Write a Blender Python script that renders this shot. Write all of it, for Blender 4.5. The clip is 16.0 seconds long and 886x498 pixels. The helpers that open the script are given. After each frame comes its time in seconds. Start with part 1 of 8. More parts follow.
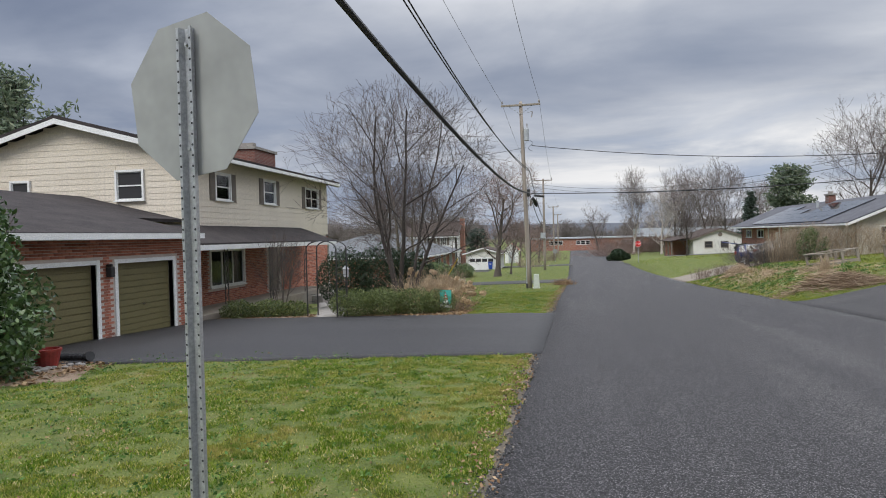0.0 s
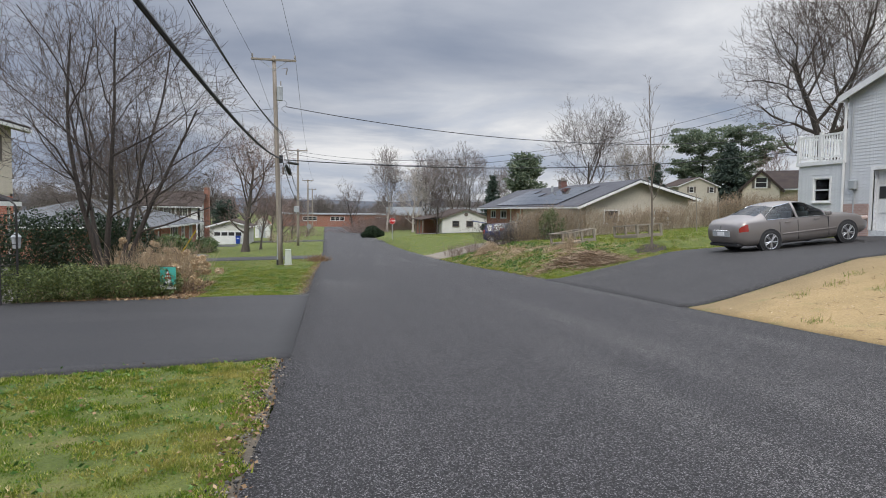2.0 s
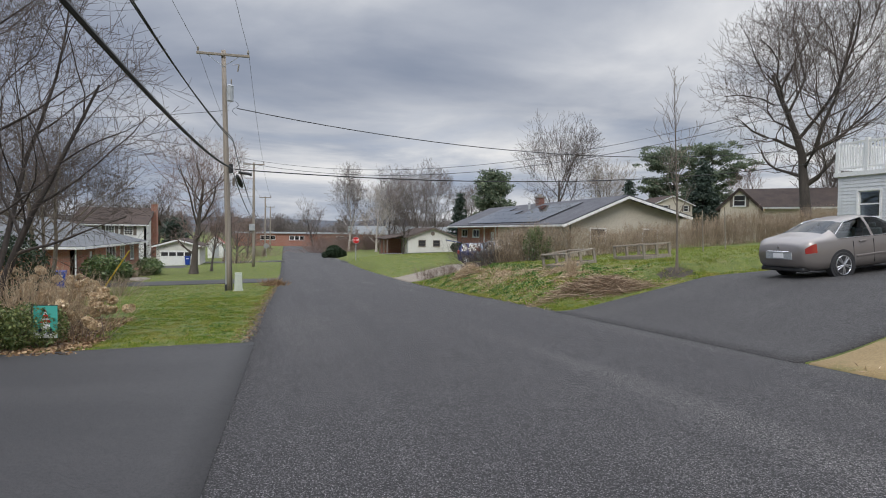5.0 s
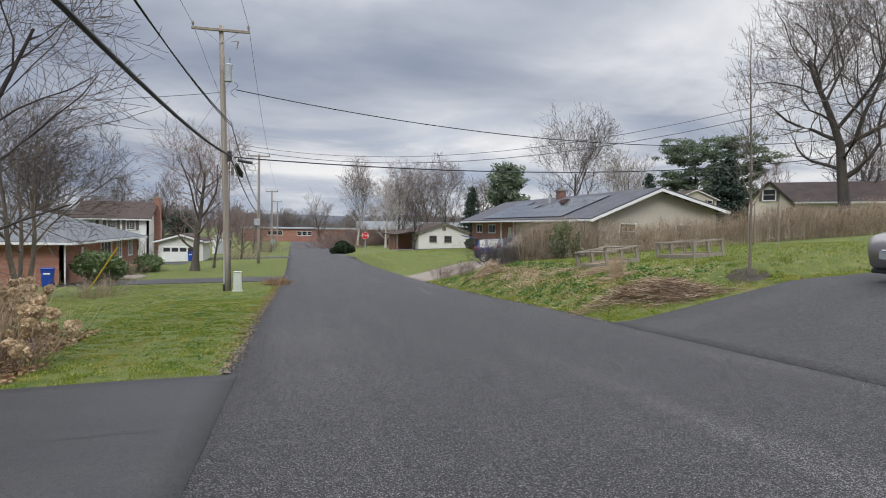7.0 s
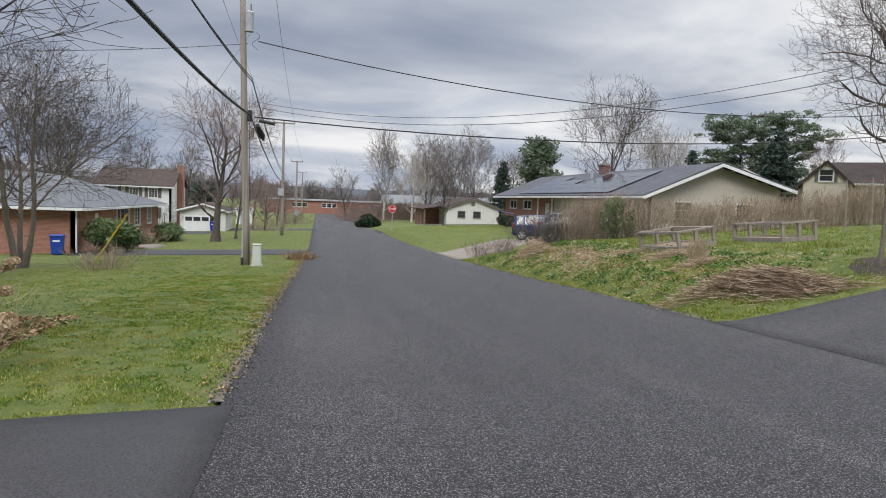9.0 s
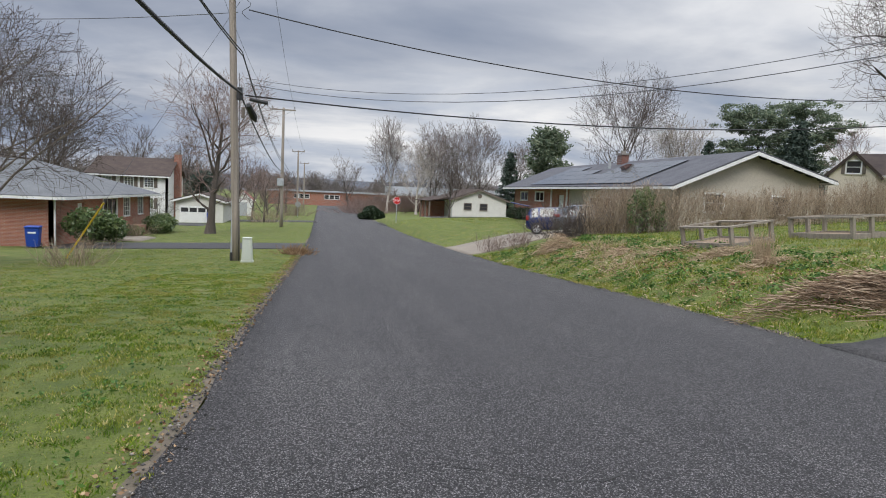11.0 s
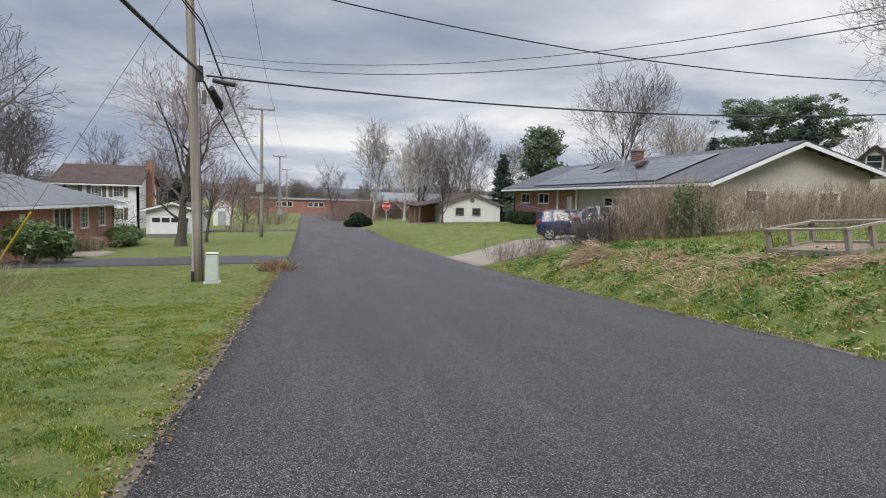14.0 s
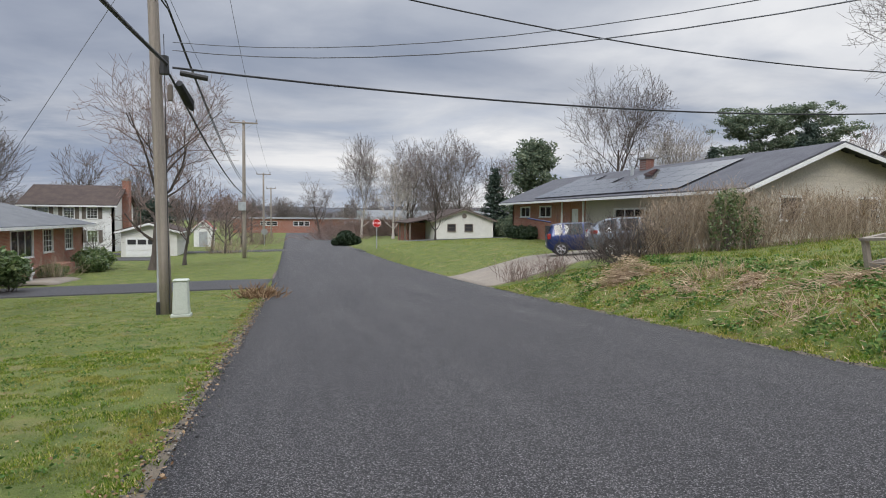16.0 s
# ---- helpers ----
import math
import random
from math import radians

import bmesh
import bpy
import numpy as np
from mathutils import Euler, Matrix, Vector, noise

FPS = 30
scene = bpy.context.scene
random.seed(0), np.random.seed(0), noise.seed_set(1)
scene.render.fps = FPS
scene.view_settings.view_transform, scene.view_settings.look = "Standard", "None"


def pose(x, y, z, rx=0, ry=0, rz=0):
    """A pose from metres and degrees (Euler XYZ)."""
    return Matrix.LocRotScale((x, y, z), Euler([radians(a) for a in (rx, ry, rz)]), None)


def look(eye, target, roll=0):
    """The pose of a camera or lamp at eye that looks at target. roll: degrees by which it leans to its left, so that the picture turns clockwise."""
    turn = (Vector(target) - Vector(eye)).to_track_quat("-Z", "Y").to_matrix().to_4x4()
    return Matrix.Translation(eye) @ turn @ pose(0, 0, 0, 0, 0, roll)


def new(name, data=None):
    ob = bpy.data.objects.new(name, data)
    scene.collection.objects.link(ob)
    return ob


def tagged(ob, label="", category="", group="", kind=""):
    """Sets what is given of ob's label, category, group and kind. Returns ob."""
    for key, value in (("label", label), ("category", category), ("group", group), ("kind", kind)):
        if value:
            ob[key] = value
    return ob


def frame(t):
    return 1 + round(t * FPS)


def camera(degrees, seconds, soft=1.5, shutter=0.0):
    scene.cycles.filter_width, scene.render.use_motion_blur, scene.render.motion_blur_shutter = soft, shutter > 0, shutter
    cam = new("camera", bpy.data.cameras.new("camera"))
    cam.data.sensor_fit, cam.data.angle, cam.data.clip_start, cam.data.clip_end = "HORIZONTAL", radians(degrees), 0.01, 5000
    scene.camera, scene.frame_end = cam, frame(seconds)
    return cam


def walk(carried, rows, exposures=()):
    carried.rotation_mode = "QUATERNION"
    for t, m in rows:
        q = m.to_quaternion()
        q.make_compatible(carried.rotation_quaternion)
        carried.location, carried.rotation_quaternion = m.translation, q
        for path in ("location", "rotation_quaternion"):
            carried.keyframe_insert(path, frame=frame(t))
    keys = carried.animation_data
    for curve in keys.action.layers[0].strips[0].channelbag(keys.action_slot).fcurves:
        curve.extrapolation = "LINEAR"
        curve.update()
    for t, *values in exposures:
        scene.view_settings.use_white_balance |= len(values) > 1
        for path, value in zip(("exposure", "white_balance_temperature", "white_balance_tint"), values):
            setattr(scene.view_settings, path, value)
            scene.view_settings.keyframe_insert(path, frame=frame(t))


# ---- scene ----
cam = camera(70.0, 16.0, soft=1.0)
PATH = [
    (0, (-0.789, 0.234, 3.217), (-1.145, 2.201, 3.178), -1.4),
    (0.5, (-0.72, 1.058, 3.125), (-0.779, 3.056, 3.072), -1.1),
    (1, (-0.792, 1.828, 3.049), (-0.604, 3.817, 2.976), -0.4),
    (1.5, (-0.735, 2.589, 3.0), (-0.408, 4.559, 2.893), 0.2),
    (2, (-0.843, 3.318, 2.972), (-0.435, 5.273, 2.854), 0.7),
    (2.5, (-0.766, 4.041, 2.974), (-0.334, 5.991, 2.873), 0.4),
    (3, (-0.806, 4.794, 2.982), (-0.327, 6.735, 2.921), 0.2),
    (3.5, (-0.736, 5.5, 2.95), (-0.224, 7.433, 2.908), 0.2),
    (5.8, (-0.508, 9.167, 2.859), (0.022, 11.094, 2.798), 0.9),
    (6, (-0.418, 9.482, 2.875), (0.117, 11.408, 2.814), 0.8),
    (6.5, (-0.434, 10.255, 2.846), (0.08, 12.187, 2.791), 1.0),
    (7, (-0.371, 11.021, 2.82), (0.133, 12.956, 2.751), 0.9),
    (7.5, (-0.394, 11.812, 2.782), (0.083, 13.753, 2.693), 1.4),
    (8, (-0.33, 12.558, 2.747), (0.139, 14.498, 2.627), 1.6),
    (8.5, (-0.36, 13.366, 2.704), (0.083, 15.312, 2.567), 2.0),
    (11, (-0.073, 16.932, 2.541), (0.353, 18.879, 2.37), 2.5),
    (11.5, (-0.102, 17.704, 2.493), (0.345, 19.645, 2.311), 2.7),
    (12, (-0.007, 18.418, 2.472), (0.422, 20.361, 2.266), 2.7),
    (12.5, (-0.056, 19.232, 2.43), (0.387, 21.172, 2.228), 2.7),
    (13, (0.013, 19.997, 2.402), (0.45, 21.939, 2.21), 2.3),
    (13.5, (-0.014, 20.754, 2.379), (0.462, 22.689, 2.211), 1.9),
    (14, (0.064, 21.53, 2.35), (0.535, 23.468, 2.199), 1.5),
    (14.5, (0.084, 22.298, 2.317), (0.584, 24.23, 2.188), 0.8),
    (15, (0.098, 23.102, 2.28), (0.601, 25.035, 2.186), 0.2),
    (15.5, (0.092, 23.891, 2.233), (0.626, 25.816, 2.152), -0.0),
    (16, (0.051, 24.695, 2.191), (0.565, 26.625, 2.095), 0.5),
]
walk(cam, [(t, look(eye, target, roll)) for t, eye, target, roll in PATH], [(0, 0.05), (0.5, -0.04), (1, -0.02), (1.5, -0.02), (2.5, 0.06), (3.5, -0.13), (6, 0.0), (8.5, 0.1), (11, 0.06), (13, 0.16), (14, 0.12), (15, 0.12), (15.5, -0.14), (16, 0.05)])

# ---- world, sun ----
world = bpy.data.worlds.new("overcast_sky")
scene.world = world
world.use_nodes = True
wn, wl = world.node_tree.nodes, world.node_tree.links
wn.clear()


def wnode(kind, **kw):
    n = wn.new(kind)
    for k, v in kw.items():
        n.inputs[k].default_value = v
    return n


def wmath(op, a, b=None, clamp=False):
    n = wn.new("ShaderNodeMath")
    n.operation, n.use_clamp = op, clamp
    for i, v in enumerate((a, b)):
        if v is None:
            continue
        if isinstance(v, (int, float)):
            n.inputs[i].default_value = v
        else:
            wl.new(v, n.inputs[i])
    return n.outputs[0]


def wramp(fac, stops):
    n = wn.new("ShaderNodeValToRGB")
    while len(n.color_ramp.elements) < len(stops):
        n.color_ramp.elements.new(0.5)
    for e, (p, c) in zip(n.color_ramp.elements, stops):
        e.position, e.color = p, (*c, 1)
    wl.new(fac, n.inputs[0])
    return n.outputs[0]


def wmix(fac, a, b, blend="MIX"):
    n = wn.new("ShaderNodeMix")
    n.data_type, n.blend_type = "RGBA", blend
    for sock, v in ((n.inputs[0], fac), (n.inputs[6], a), (n.inputs[7], b)):
        if isinstance(v, (int, float)):
            sock.default_value = v
        elif isinstance(v, tuple):
            sock.default_value = (*v, 1)
        else:
            wl.new(v, sock)
    return n.outputs[2]


coords = wn.new("ShaderNodeTexCoord")
sep = wn.new("ShaderNodeSeparateXYZ")
wl.new(coords.outputs["Generated"], sep.inputs[0])
up = wmath("MAXIMUM", sep.outputs[2], 0.0)
flat = wmath("ADD", up, 0.20)
cloud_at = wn.new("ShaderNodeCombineXYZ")
wl.new(wmath("DIVIDE", sep.outputs[0], flat), cloud_at.inputs[0])
wl.new(wmath("DIVIDE", sep.outputs[1], flat), cloud_at.inputs[1])
cloud_at.inputs[2].default_value = 3.7


def wnoise(scale, detail, rough, dist, sx=1.0, sy=1.0, off=0.0):
    m = wn.new("ShaderNodeMapping")
    m.inputs["Scale"].default_value = (sx, sy, 1)
    m.inputs["Location"].default_value = (off, off * 0.7, 0)
    m.inputs["Rotation"].default_value = (0, 0, 0.25)
    wl.new(cloud_at.outputs[0], m.inputs[0])
    n = wnode("ShaderNodeTexNoise", Scale=scale, Detail=detail, Roughness=rough, Distortion=dist)
    wl.new(m.outputs[0], n.inputs["Vector"])
    return n.outputs["Fac"]


sky = wn.new("ShaderNodeTexSky")
sky.sky_type, sky.sun_disc = "NISHITA", False
sky.sun_elevation, sky.sun_rotation = radians(38), radians(150)
blue = wmix(1.0, sky.outputs[0], (0.10, 0.10, 0.10), "MULTIPLY")
big = wnoise(0.5, 4, 0.45, 0.35, 0.9, 1.0, 1.3)
fine = wnoise(1.3, 7, 0.52, 0.25, 0.85, 1.0, 5.1)
lump = wmath("ADD", wmath("MULTIPLY", big, 0.6), wmath("MULTIPLY", fine, 0.4))
cloud = wramp(lump, [(0.36, (0.215, 0.262, 0.36)), (0.45, (0.325, 0.366, 0.455)), (0.52, (0.465, 0.50, 0.575)), (0.61, (0.76, 0.775, 0.81))])
gap = wramp(wnoise(0.8, 4, 0.5, 0.3, 0.5, 1.6, 8.2), [(0.60, (0, 0, 0)), (0.74, (1, 1, 1))])
seen_sky = wmix(wmath("MULTIPLY", gap, 0.35), cloud, blue)
# brighter, whiter strip of sky low over the far right, and a blue-grey haze on the horizon
low = wramp(up, [(0.0, (1, 1, 1)), (0.14, (0.85, 0.85, 0.85)), (0.33, (0, 0, 0))])
east = wramp(wmath("ADD", wmath("MULTIPLY", sep.outputs[0], 0.5), 0.5), [(0.55, (0, 0, 0)), (0.85, (1, 1, 1))])
glow = wmath("MULTIPLY", wmath("MULTIPLY", low, east), wramp(wnoise(1.1, 5, 0.55, 0.4, 0.6, 1.3, 2.2), [(0.38, (0, 0, 0)), (0.6, (1, 1, 1))]))
seen_sky = wmix(wmath("MULTIPLY", glow, 0.85), seen_sky, (0.90, 0.895, 0.89))
# low banks of cumulus, pale tops over slate-blue gaps
bank_at = wn.new("ShaderNodeMapping")
bank_at.inputs["Scale"].default_value = (2.6, 2.6, 13.0)
wl.new(coords.outputs["Generated"], bank_at.inputs[0])
bank = wnode("ShaderNodeTexNoise", Scale=1.3, Detail=7.0, Roughness=0.58, Distortion=0.4)
wl.new(bank_at.outputs[0], bank.inputs["Vector"])
bank_tint = wramp(bank.outputs["Fac"], [(0.36, (0.27, 0.35, 0.50)), (0.47, (0.42, 0.47, 0.56)), (0.56, (0.66, 0.68, 0.72)), (0.66, (0.92, 0.91, 0.90))])
low_band = wramp(up, [(0.0, (0.75, 0.75, 0.75)), (0.09, (0.7, 0.7, 0.7)), (0.22, (0, 0, 0))])
seen_sky = wmix(low_band, seen_sky, bank_tint)
west = wramp(wmath("ADD", wmath("MULTIPLY", sep.outputs[0], 0.5), 0.5), [(0.22, (0.62, 0.66, 0.74)), (0.52, (1, 1, 1))])
seen_sky = wmix(1.0, seen_sky, west, "MULTIPLY")
# an overcast sky is brightest overhead
zenith = wramp(up, [(0.34, (1, 1, 1)), (0.85, (5.0, 4.9, 4.7))])
seen_sky = wmix(1.0, seen_sky, zenith, "MULTIPLY")
wbg = wn.new("ShaderNodeBackground")
wl.new(seen_sky, wbg.inputs[0])
wbg.inputs[1].default_value = 1.0
wl.new(wbg.outputs[0], wn.new("ShaderNodeOutputWorld").inputs[0])

sun = new("sun", bpy.data.lights.new("sun", "SUN"))
sun.data.energy, sun.data.angle, sun.data.color = 1.7, radians(25), (1.0, 0.96, 0.9)
sun.rotation_euler = (radians(48), 0, radians(-30))


# ---- materials ----
def mat(name, c1, c2=None, rough=0.7, scale=3.0, fine=40.0, bump=0.15, metal=0.0, stretch=(1, 1, 1), vary=0.0, spec=0.5, stain=None, dist=0.02):
    """Two scales of noise between c1 and c2, fine bump, optional stains and variation per object."""
    m = bpy.data.materials.new(name)
    m.use_nodes = True
    nt = m.node_tree
    b = nt.nodes["Principled BSDF"]
    b.inputs["Roughness"].default_value, b.inputs["Metallic"].default_value = rough, metal
    b.inputs["Specular IOR Level"].default_value = spec
    if c2 is None:
        c2 = tuple(v * 0.82 for v in c1)
    co = nt.nodes.new("ShaderNodeTexCoord")
    mp = nt.nodes.new("ShaderNodeMapping")
    mp.inputs["Scale"].default_value = stretch
    nt.links.new(co.outputs["Object"], mp.inputs[0])

    def noise_at(s, det):
        n = nt.nodes.new("ShaderNodeTexNoise")
        n.inputs["Scale"].default_value, n.inputs["Detail"].default_value, n.inputs["Roughness"].default_value = s, det, 0.62
        nt.links.new(mp.outputs[0], n.inputs["Vector"])
        return n.outputs["Fac"]

    def mixc(fac, a, c, blend="MIX"):
        n = nt.nodes.new("ShaderNodeMix")
        n.data_type, n.blend_type = "RGBA", blend
        for sock, v in ((n.inputs[0], fac), (n.inputs[6], a), (n.inputs[7], c)):
            if isinstance(v, (int, float)):
                sock.default_value = v
            elif isinstance(v, tuple):
                sock.default_value = (*v, 1)
            else:
                nt.links.new(v, sock)
        return n.outputs[2]

    def ramp(fac, lo, hi):
        n = nt.nodes.new("ShaderNodeMapRange")
        n.inputs[1].default_value, n.inputs[2].default_value = lo, hi
        nt.links.new(fac, n.inputs[0])
        return n.outputs[0]

    large, small = noise_at(scale, 4), noise_at(fine, 3)
    col = mixc(ramp(large, 0.35, 0.65), c1, c2)
    k = nt.nodes.new("ShaderNodeMapRange")
    k.inputs[1].default_value, k.inputs[2].default_value, k.inputs[3].default_value, k.inputs[4].default_value = 0.3, 0.7, 0.78, 1.2
    nt.links.new(small, k.inputs[0])
    g = nt.nodes.new("ShaderNodeCombineColor")
    for i in range(3):
        nt.links.new(k.outputs[0], g.inputs[i])
    col = mixc(1.0, col, g.outputs[0], "MULTIPLY")
    if stain:
        col = mixc(ramp(noise_at(stain[1], 5), 0.56, 0.72), col, stain[0])
    if vary:
        oi = nt.nodes.new("ShaderNodeObjectInfo")
        hs = nt.nodes.new("ShaderNodeHueSaturation")
        v = nt.nodes.new("ShaderNodeMapRange")
        v.inputs[3].default_value, v.inputs[4].default_value = 1 - vary, 1 + vary
        nt.links.new(oi.outputs["Random"], v.inputs[0])
        nt.links.new(v.outputs[0], hs.inputs["Value"])
        nt.links.new(col, hs.inputs["Color"])
        col = hs.outputs[0]
    nt.links.new(col, b.inputs["Base Color"])
    if bump:
        bp = nt.nodes.new("ShaderNodeBump")
        bp.inputs["Strength"].default_value, bp.inputs["Distance"].default_value = bump, dist
        nt.links.new(small, bp.inputs["Height"])
        nt.links.new(bp.outputs[0], b.inputs["Normal"])
    return m


def island_mat(name, stops, rough=0.7, spec=0.3, thin=0.0, worn=None):
    """Colour picked per loose piece of a mesh: leaves, blades, stalks."""
    m = bpy.data.materials.new(name)
    m.use_nodes = True
    nt = m.node_tree
    b = nt.nodes["Principled BSDF"]
    b.inputs["Roughness"].default_value, b.inputs["Specular IOR Level"].default_value = rough, spec
    gi = nt.nodes.new("ShaderNodeNewGeometry")
    r = nt.nodes.new("ShaderNodeValToRGB")
    while len(r.color_ramp.elements) < len(stops):
        r.color_ramp.elements.new(0.5)
    for e, (p, c) in zip(r.color_ramp.elements, stops):
        e.position, e.color = p, (*c, 1)
    nt.links.new(gi.outputs["Random Per Island"], r.inputs[0])
    tint = r.outputs[0]
    if worn:
        # uneven patches of drier growth, broad and small
        co = nt.nodes.new("ShaderNodeTexCoord")
        nz = nt.nodes.new("ShaderNodeTexNoise")
        nz.inputs["Scale"].default_value, nz.inputs["Detail"].default_value, nz.inputs["Roughness"].default_value = 0.8, 5.0, 0.7
        nt.links.new(co.outputs["Object"], nz.inputs["Vector"])
        rg = nt.nodes.new("ShaderNodeMapRange")
        for k, q in enumerate((0.48, 0.66, 0.0, 0.75)):
            rg.inputs[k + 1].default_value = q
        nt.links.new(nz.outputs["Fac"], rg.inputs[0])
        wm = nt.nodes.new("ShaderNodeMix")
        wm.data_type = "RGBA"
        nt.links.new(rg.outputs[0], wm.inputs[0])
        nt.links.new(tint, wm.inputs[6])
        wm.inputs[7].default_value = (*worn, 1)
        tint = wm.outputs[2]
        # lush darker clumps a hand or two across
        nz = nt.nodes.new("ShaderNodeTexNoise")
        nz.inputs["Scale"].default_value, nz.inputs["Detail"].default_value, nz.inputs["Roughness"].default_value = 3.6, 5.0, 0.65
        nt.links.new(co.outputs["Object"], nz.inputs["Vector"])
        rg = nt.nodes.new("ShaderNodeMapRange")
        for k, q in enumerate((0.50, 0.66, 0.0, 0.85)):
            rg.inputs[k + 1].default_value = q
        nt.links.new(nz.outputs["Fac"], rg.inputs[0])
        wm = nt.nodes.new("ShaderNodeMix")
        wm.data_type = "RGBA"
        nt.links.new(rg.outputs[0], wm.inputs[0])
        nt.links.new(tint, wm.inputs[6])
        wm.inputs[7].default_value = (0.075, 0.145, 0.018, 1)
        tint = wm.outputs[2]
    nt.links.new(tint, b.inputs["Base Color"])
    if thin:
        tr = nt.nodes.new("ShaderNodeBsdfTranslucent")
        nt.links.new(tint, tr.inputs[0])
        mx = nt.nodes.new("ShaderNodeMixShader")
        mx.inputs[0].default_value = thin
        nt.links.new(b.outputs[0], mx.inputs[1])
        nt.links.new(tr.outputs[0], mx.inputs[2])
        nt.links.new(mx.outputs[0], nt.nodes["Material Output"].inputs[0])
    return m


def plain(name, c, rough=0.4, metal=0.0, spec=0.5, coat=0.0):
    m = bpy.data.materials.new(name)
    m.use_nodes = True
    b = m.node_tree.nodes["Principled BSDF"]
    b.inputs["Base Color"].default_value, b.inputs["Roughness"].default_value = (*c, 1), rough
    b.inputs["Metallic"].default_value, b.inputs["Specular IOR Level"].default_value = metal, spec
    b.inputs["Coat Weight"].default_value = coat
    return m


def glass_mat(name, tint=(0.75, 0.8, 0.82), ior=1.5):
    m = bpy.data.materials.new(name)
    m.use_nodes = True
    nt = m.node_tree
    nt.nodes.remove(nt.nodes["Principled BSDF"])
    tr, gl, fr, mx = (nt.nodes.new("ShaderNode" + k) for k in ("BsdfTransparent", "BsdfGlossy", "Fresnel", "MixShader"))
    tr.inputs[0].default_value = (*tint, 1)
    gl.inputs["Roughness"].default_value = 0.02
    fr.inputs[0].default_value = ior
    nt.links.new(fr.outputs[0], mx.inputs[0])
    nt.links.new(tr.outputs[0], mx.inputs[1])
    nt.links.new(gl.outputs[0], mx.inputs[2])
    nt.links.new(mx.outputs[0], nt.nodes["Material Output"].inputs[0])
    return m


def road_mat(name, base, light, chip, streak=0.5, rough=0.82, bump=0.5, agg=55.0, gap=0.0, run=(1.0, 0.06, 1)):
    """Asphalt: stone chips, long paler wheel streaks, patches."""
    m = bpy.data.materials.new(name)
    m.use_nodes = True
    nt = m.node_tree
    b = nt.nodes["Principled BSDF"]
    b.inputs["Roughness"].default_value, b.inputs["Specular IOR Level"].default_value = rough, 0.4
    co = nt.nodes.new("ShaderNodeTexCoord")

    def tex(kind, scale, stretch=(1, 1, 1), **kw):
        mp = nt.nodes.new("ShaderNodeMapping")
        mp.inputs["Scale"].default_value = stretch
        nt.links.new(co.outputs["Object"], mp.inputs[0])
        n = nt.nodes.new(kind)
        n.inputs["Scale"].default_value = scale
        for k, v in kw.items():
            n.inputs[k].default_value = v
        nt.links.new(mp.outputs[0], n.inputs["Vector"])
        return n

    def rng(sock, lo, hi, a=0.0, c=1.0):
        n = nt.nodes.new("ShaderNodeMapRange")
        for i, v in enumerate((lo, hi, a, c)):
            n.inputs[i + 1].default_value = v
        nt.links.new(sock, n.inputs[0])
        return n.outputs[0]

    def mixc(fac, a, c):
        n = nt.nodes.new("ShaderNodeMix")
        n.data_type = "RGBA"
        for sock, v in ((n.inputs[0], fac), (n.inputs[6], a), (n.inputs[7], c)):
            if isinstance(v, tuple):
                sock.default_value = (*v, 1)
            else:
                nt.links.new(v, sock)
        return n.outputs[2]

    long = tex("ShaderNodeTexNoise", 0.9, run, Detail=4.0, Roughness=0.6).outputs["Fac"]
    patch = tex("ShaderNodeTexNoise", 0.35, (1, 0.6, 1), Detail=6.0, Roughness=0.65).outputs["Fac"]
    grit = tex("ShaderNodeTexVoronoi", agg, Randomness=1.0)
    grain = tex("ShaderNodeTexNoise", agg * 0.55, Detail=3.0).outputs["Fac"]
    mul = nt.nodes.new("ShaderNodeMath")
    mul.operation = "MULTIPLY"
    nt.links.new(rng(long, 0.47, 0.68, 0, streak), mul.inputs[0])
    nt.links.new(rng(patch, 0.38, 0.62, 0.25, 1), mul.inputs[1])
    col = mixc(mul.outputs[0], base, light)
    sp = nt.nodes.new("ShaderNodeSeparateColor")
    nt.links.new(grit.outputs["Color"], sp.inputs[0])
    col = mixc(rng(sp.outputs[0], 0.2, 1.0, 0, 0.9), col, chip)
    # random cells turned near-black, as shaded pits among the chips
    dark = mixc(rng(sp.outputs[1], 0.5, 0.8, 0, 0.9), col, tuple(v * 0.12 for v in base))
    if gap:
        # hollows between the stones, their shade painted in near-black
        dark = mixc(rng(grit.outputs["Distance"], 0.34, 0.58, 0, gap), dark, tuple(v * 0.15 for v in base))
    if gap > 0.6:
        # deeper, broader hollows, also shaded by colour, placed by the grain noise
        dark = mixc(rng(grain, 0.40, 0.52, 0.92, 0), dark, tuple(v * 0.12 for v in base))
    nt.links.new(dark, b.inputs["Base Color"])
    bp = nt.nodes.new("ShaderNodeBump")
    bp.inputs["Strength"].default_value, bp.inputs["Distance"].default_value = bump, 0.012
    ad = nt.nodes.new("ShaderNodeMath")
    nt.links.new(grit.outputs["Distance"], ad.inputs[0])
    nt.links.new(grain, ad.inputs[1])
    nt.links.new(ad.outputs[0], bp.inputs["Height"])
    nt.links.new(bp.outputs[0], b.inputs["Normal"])
    return m


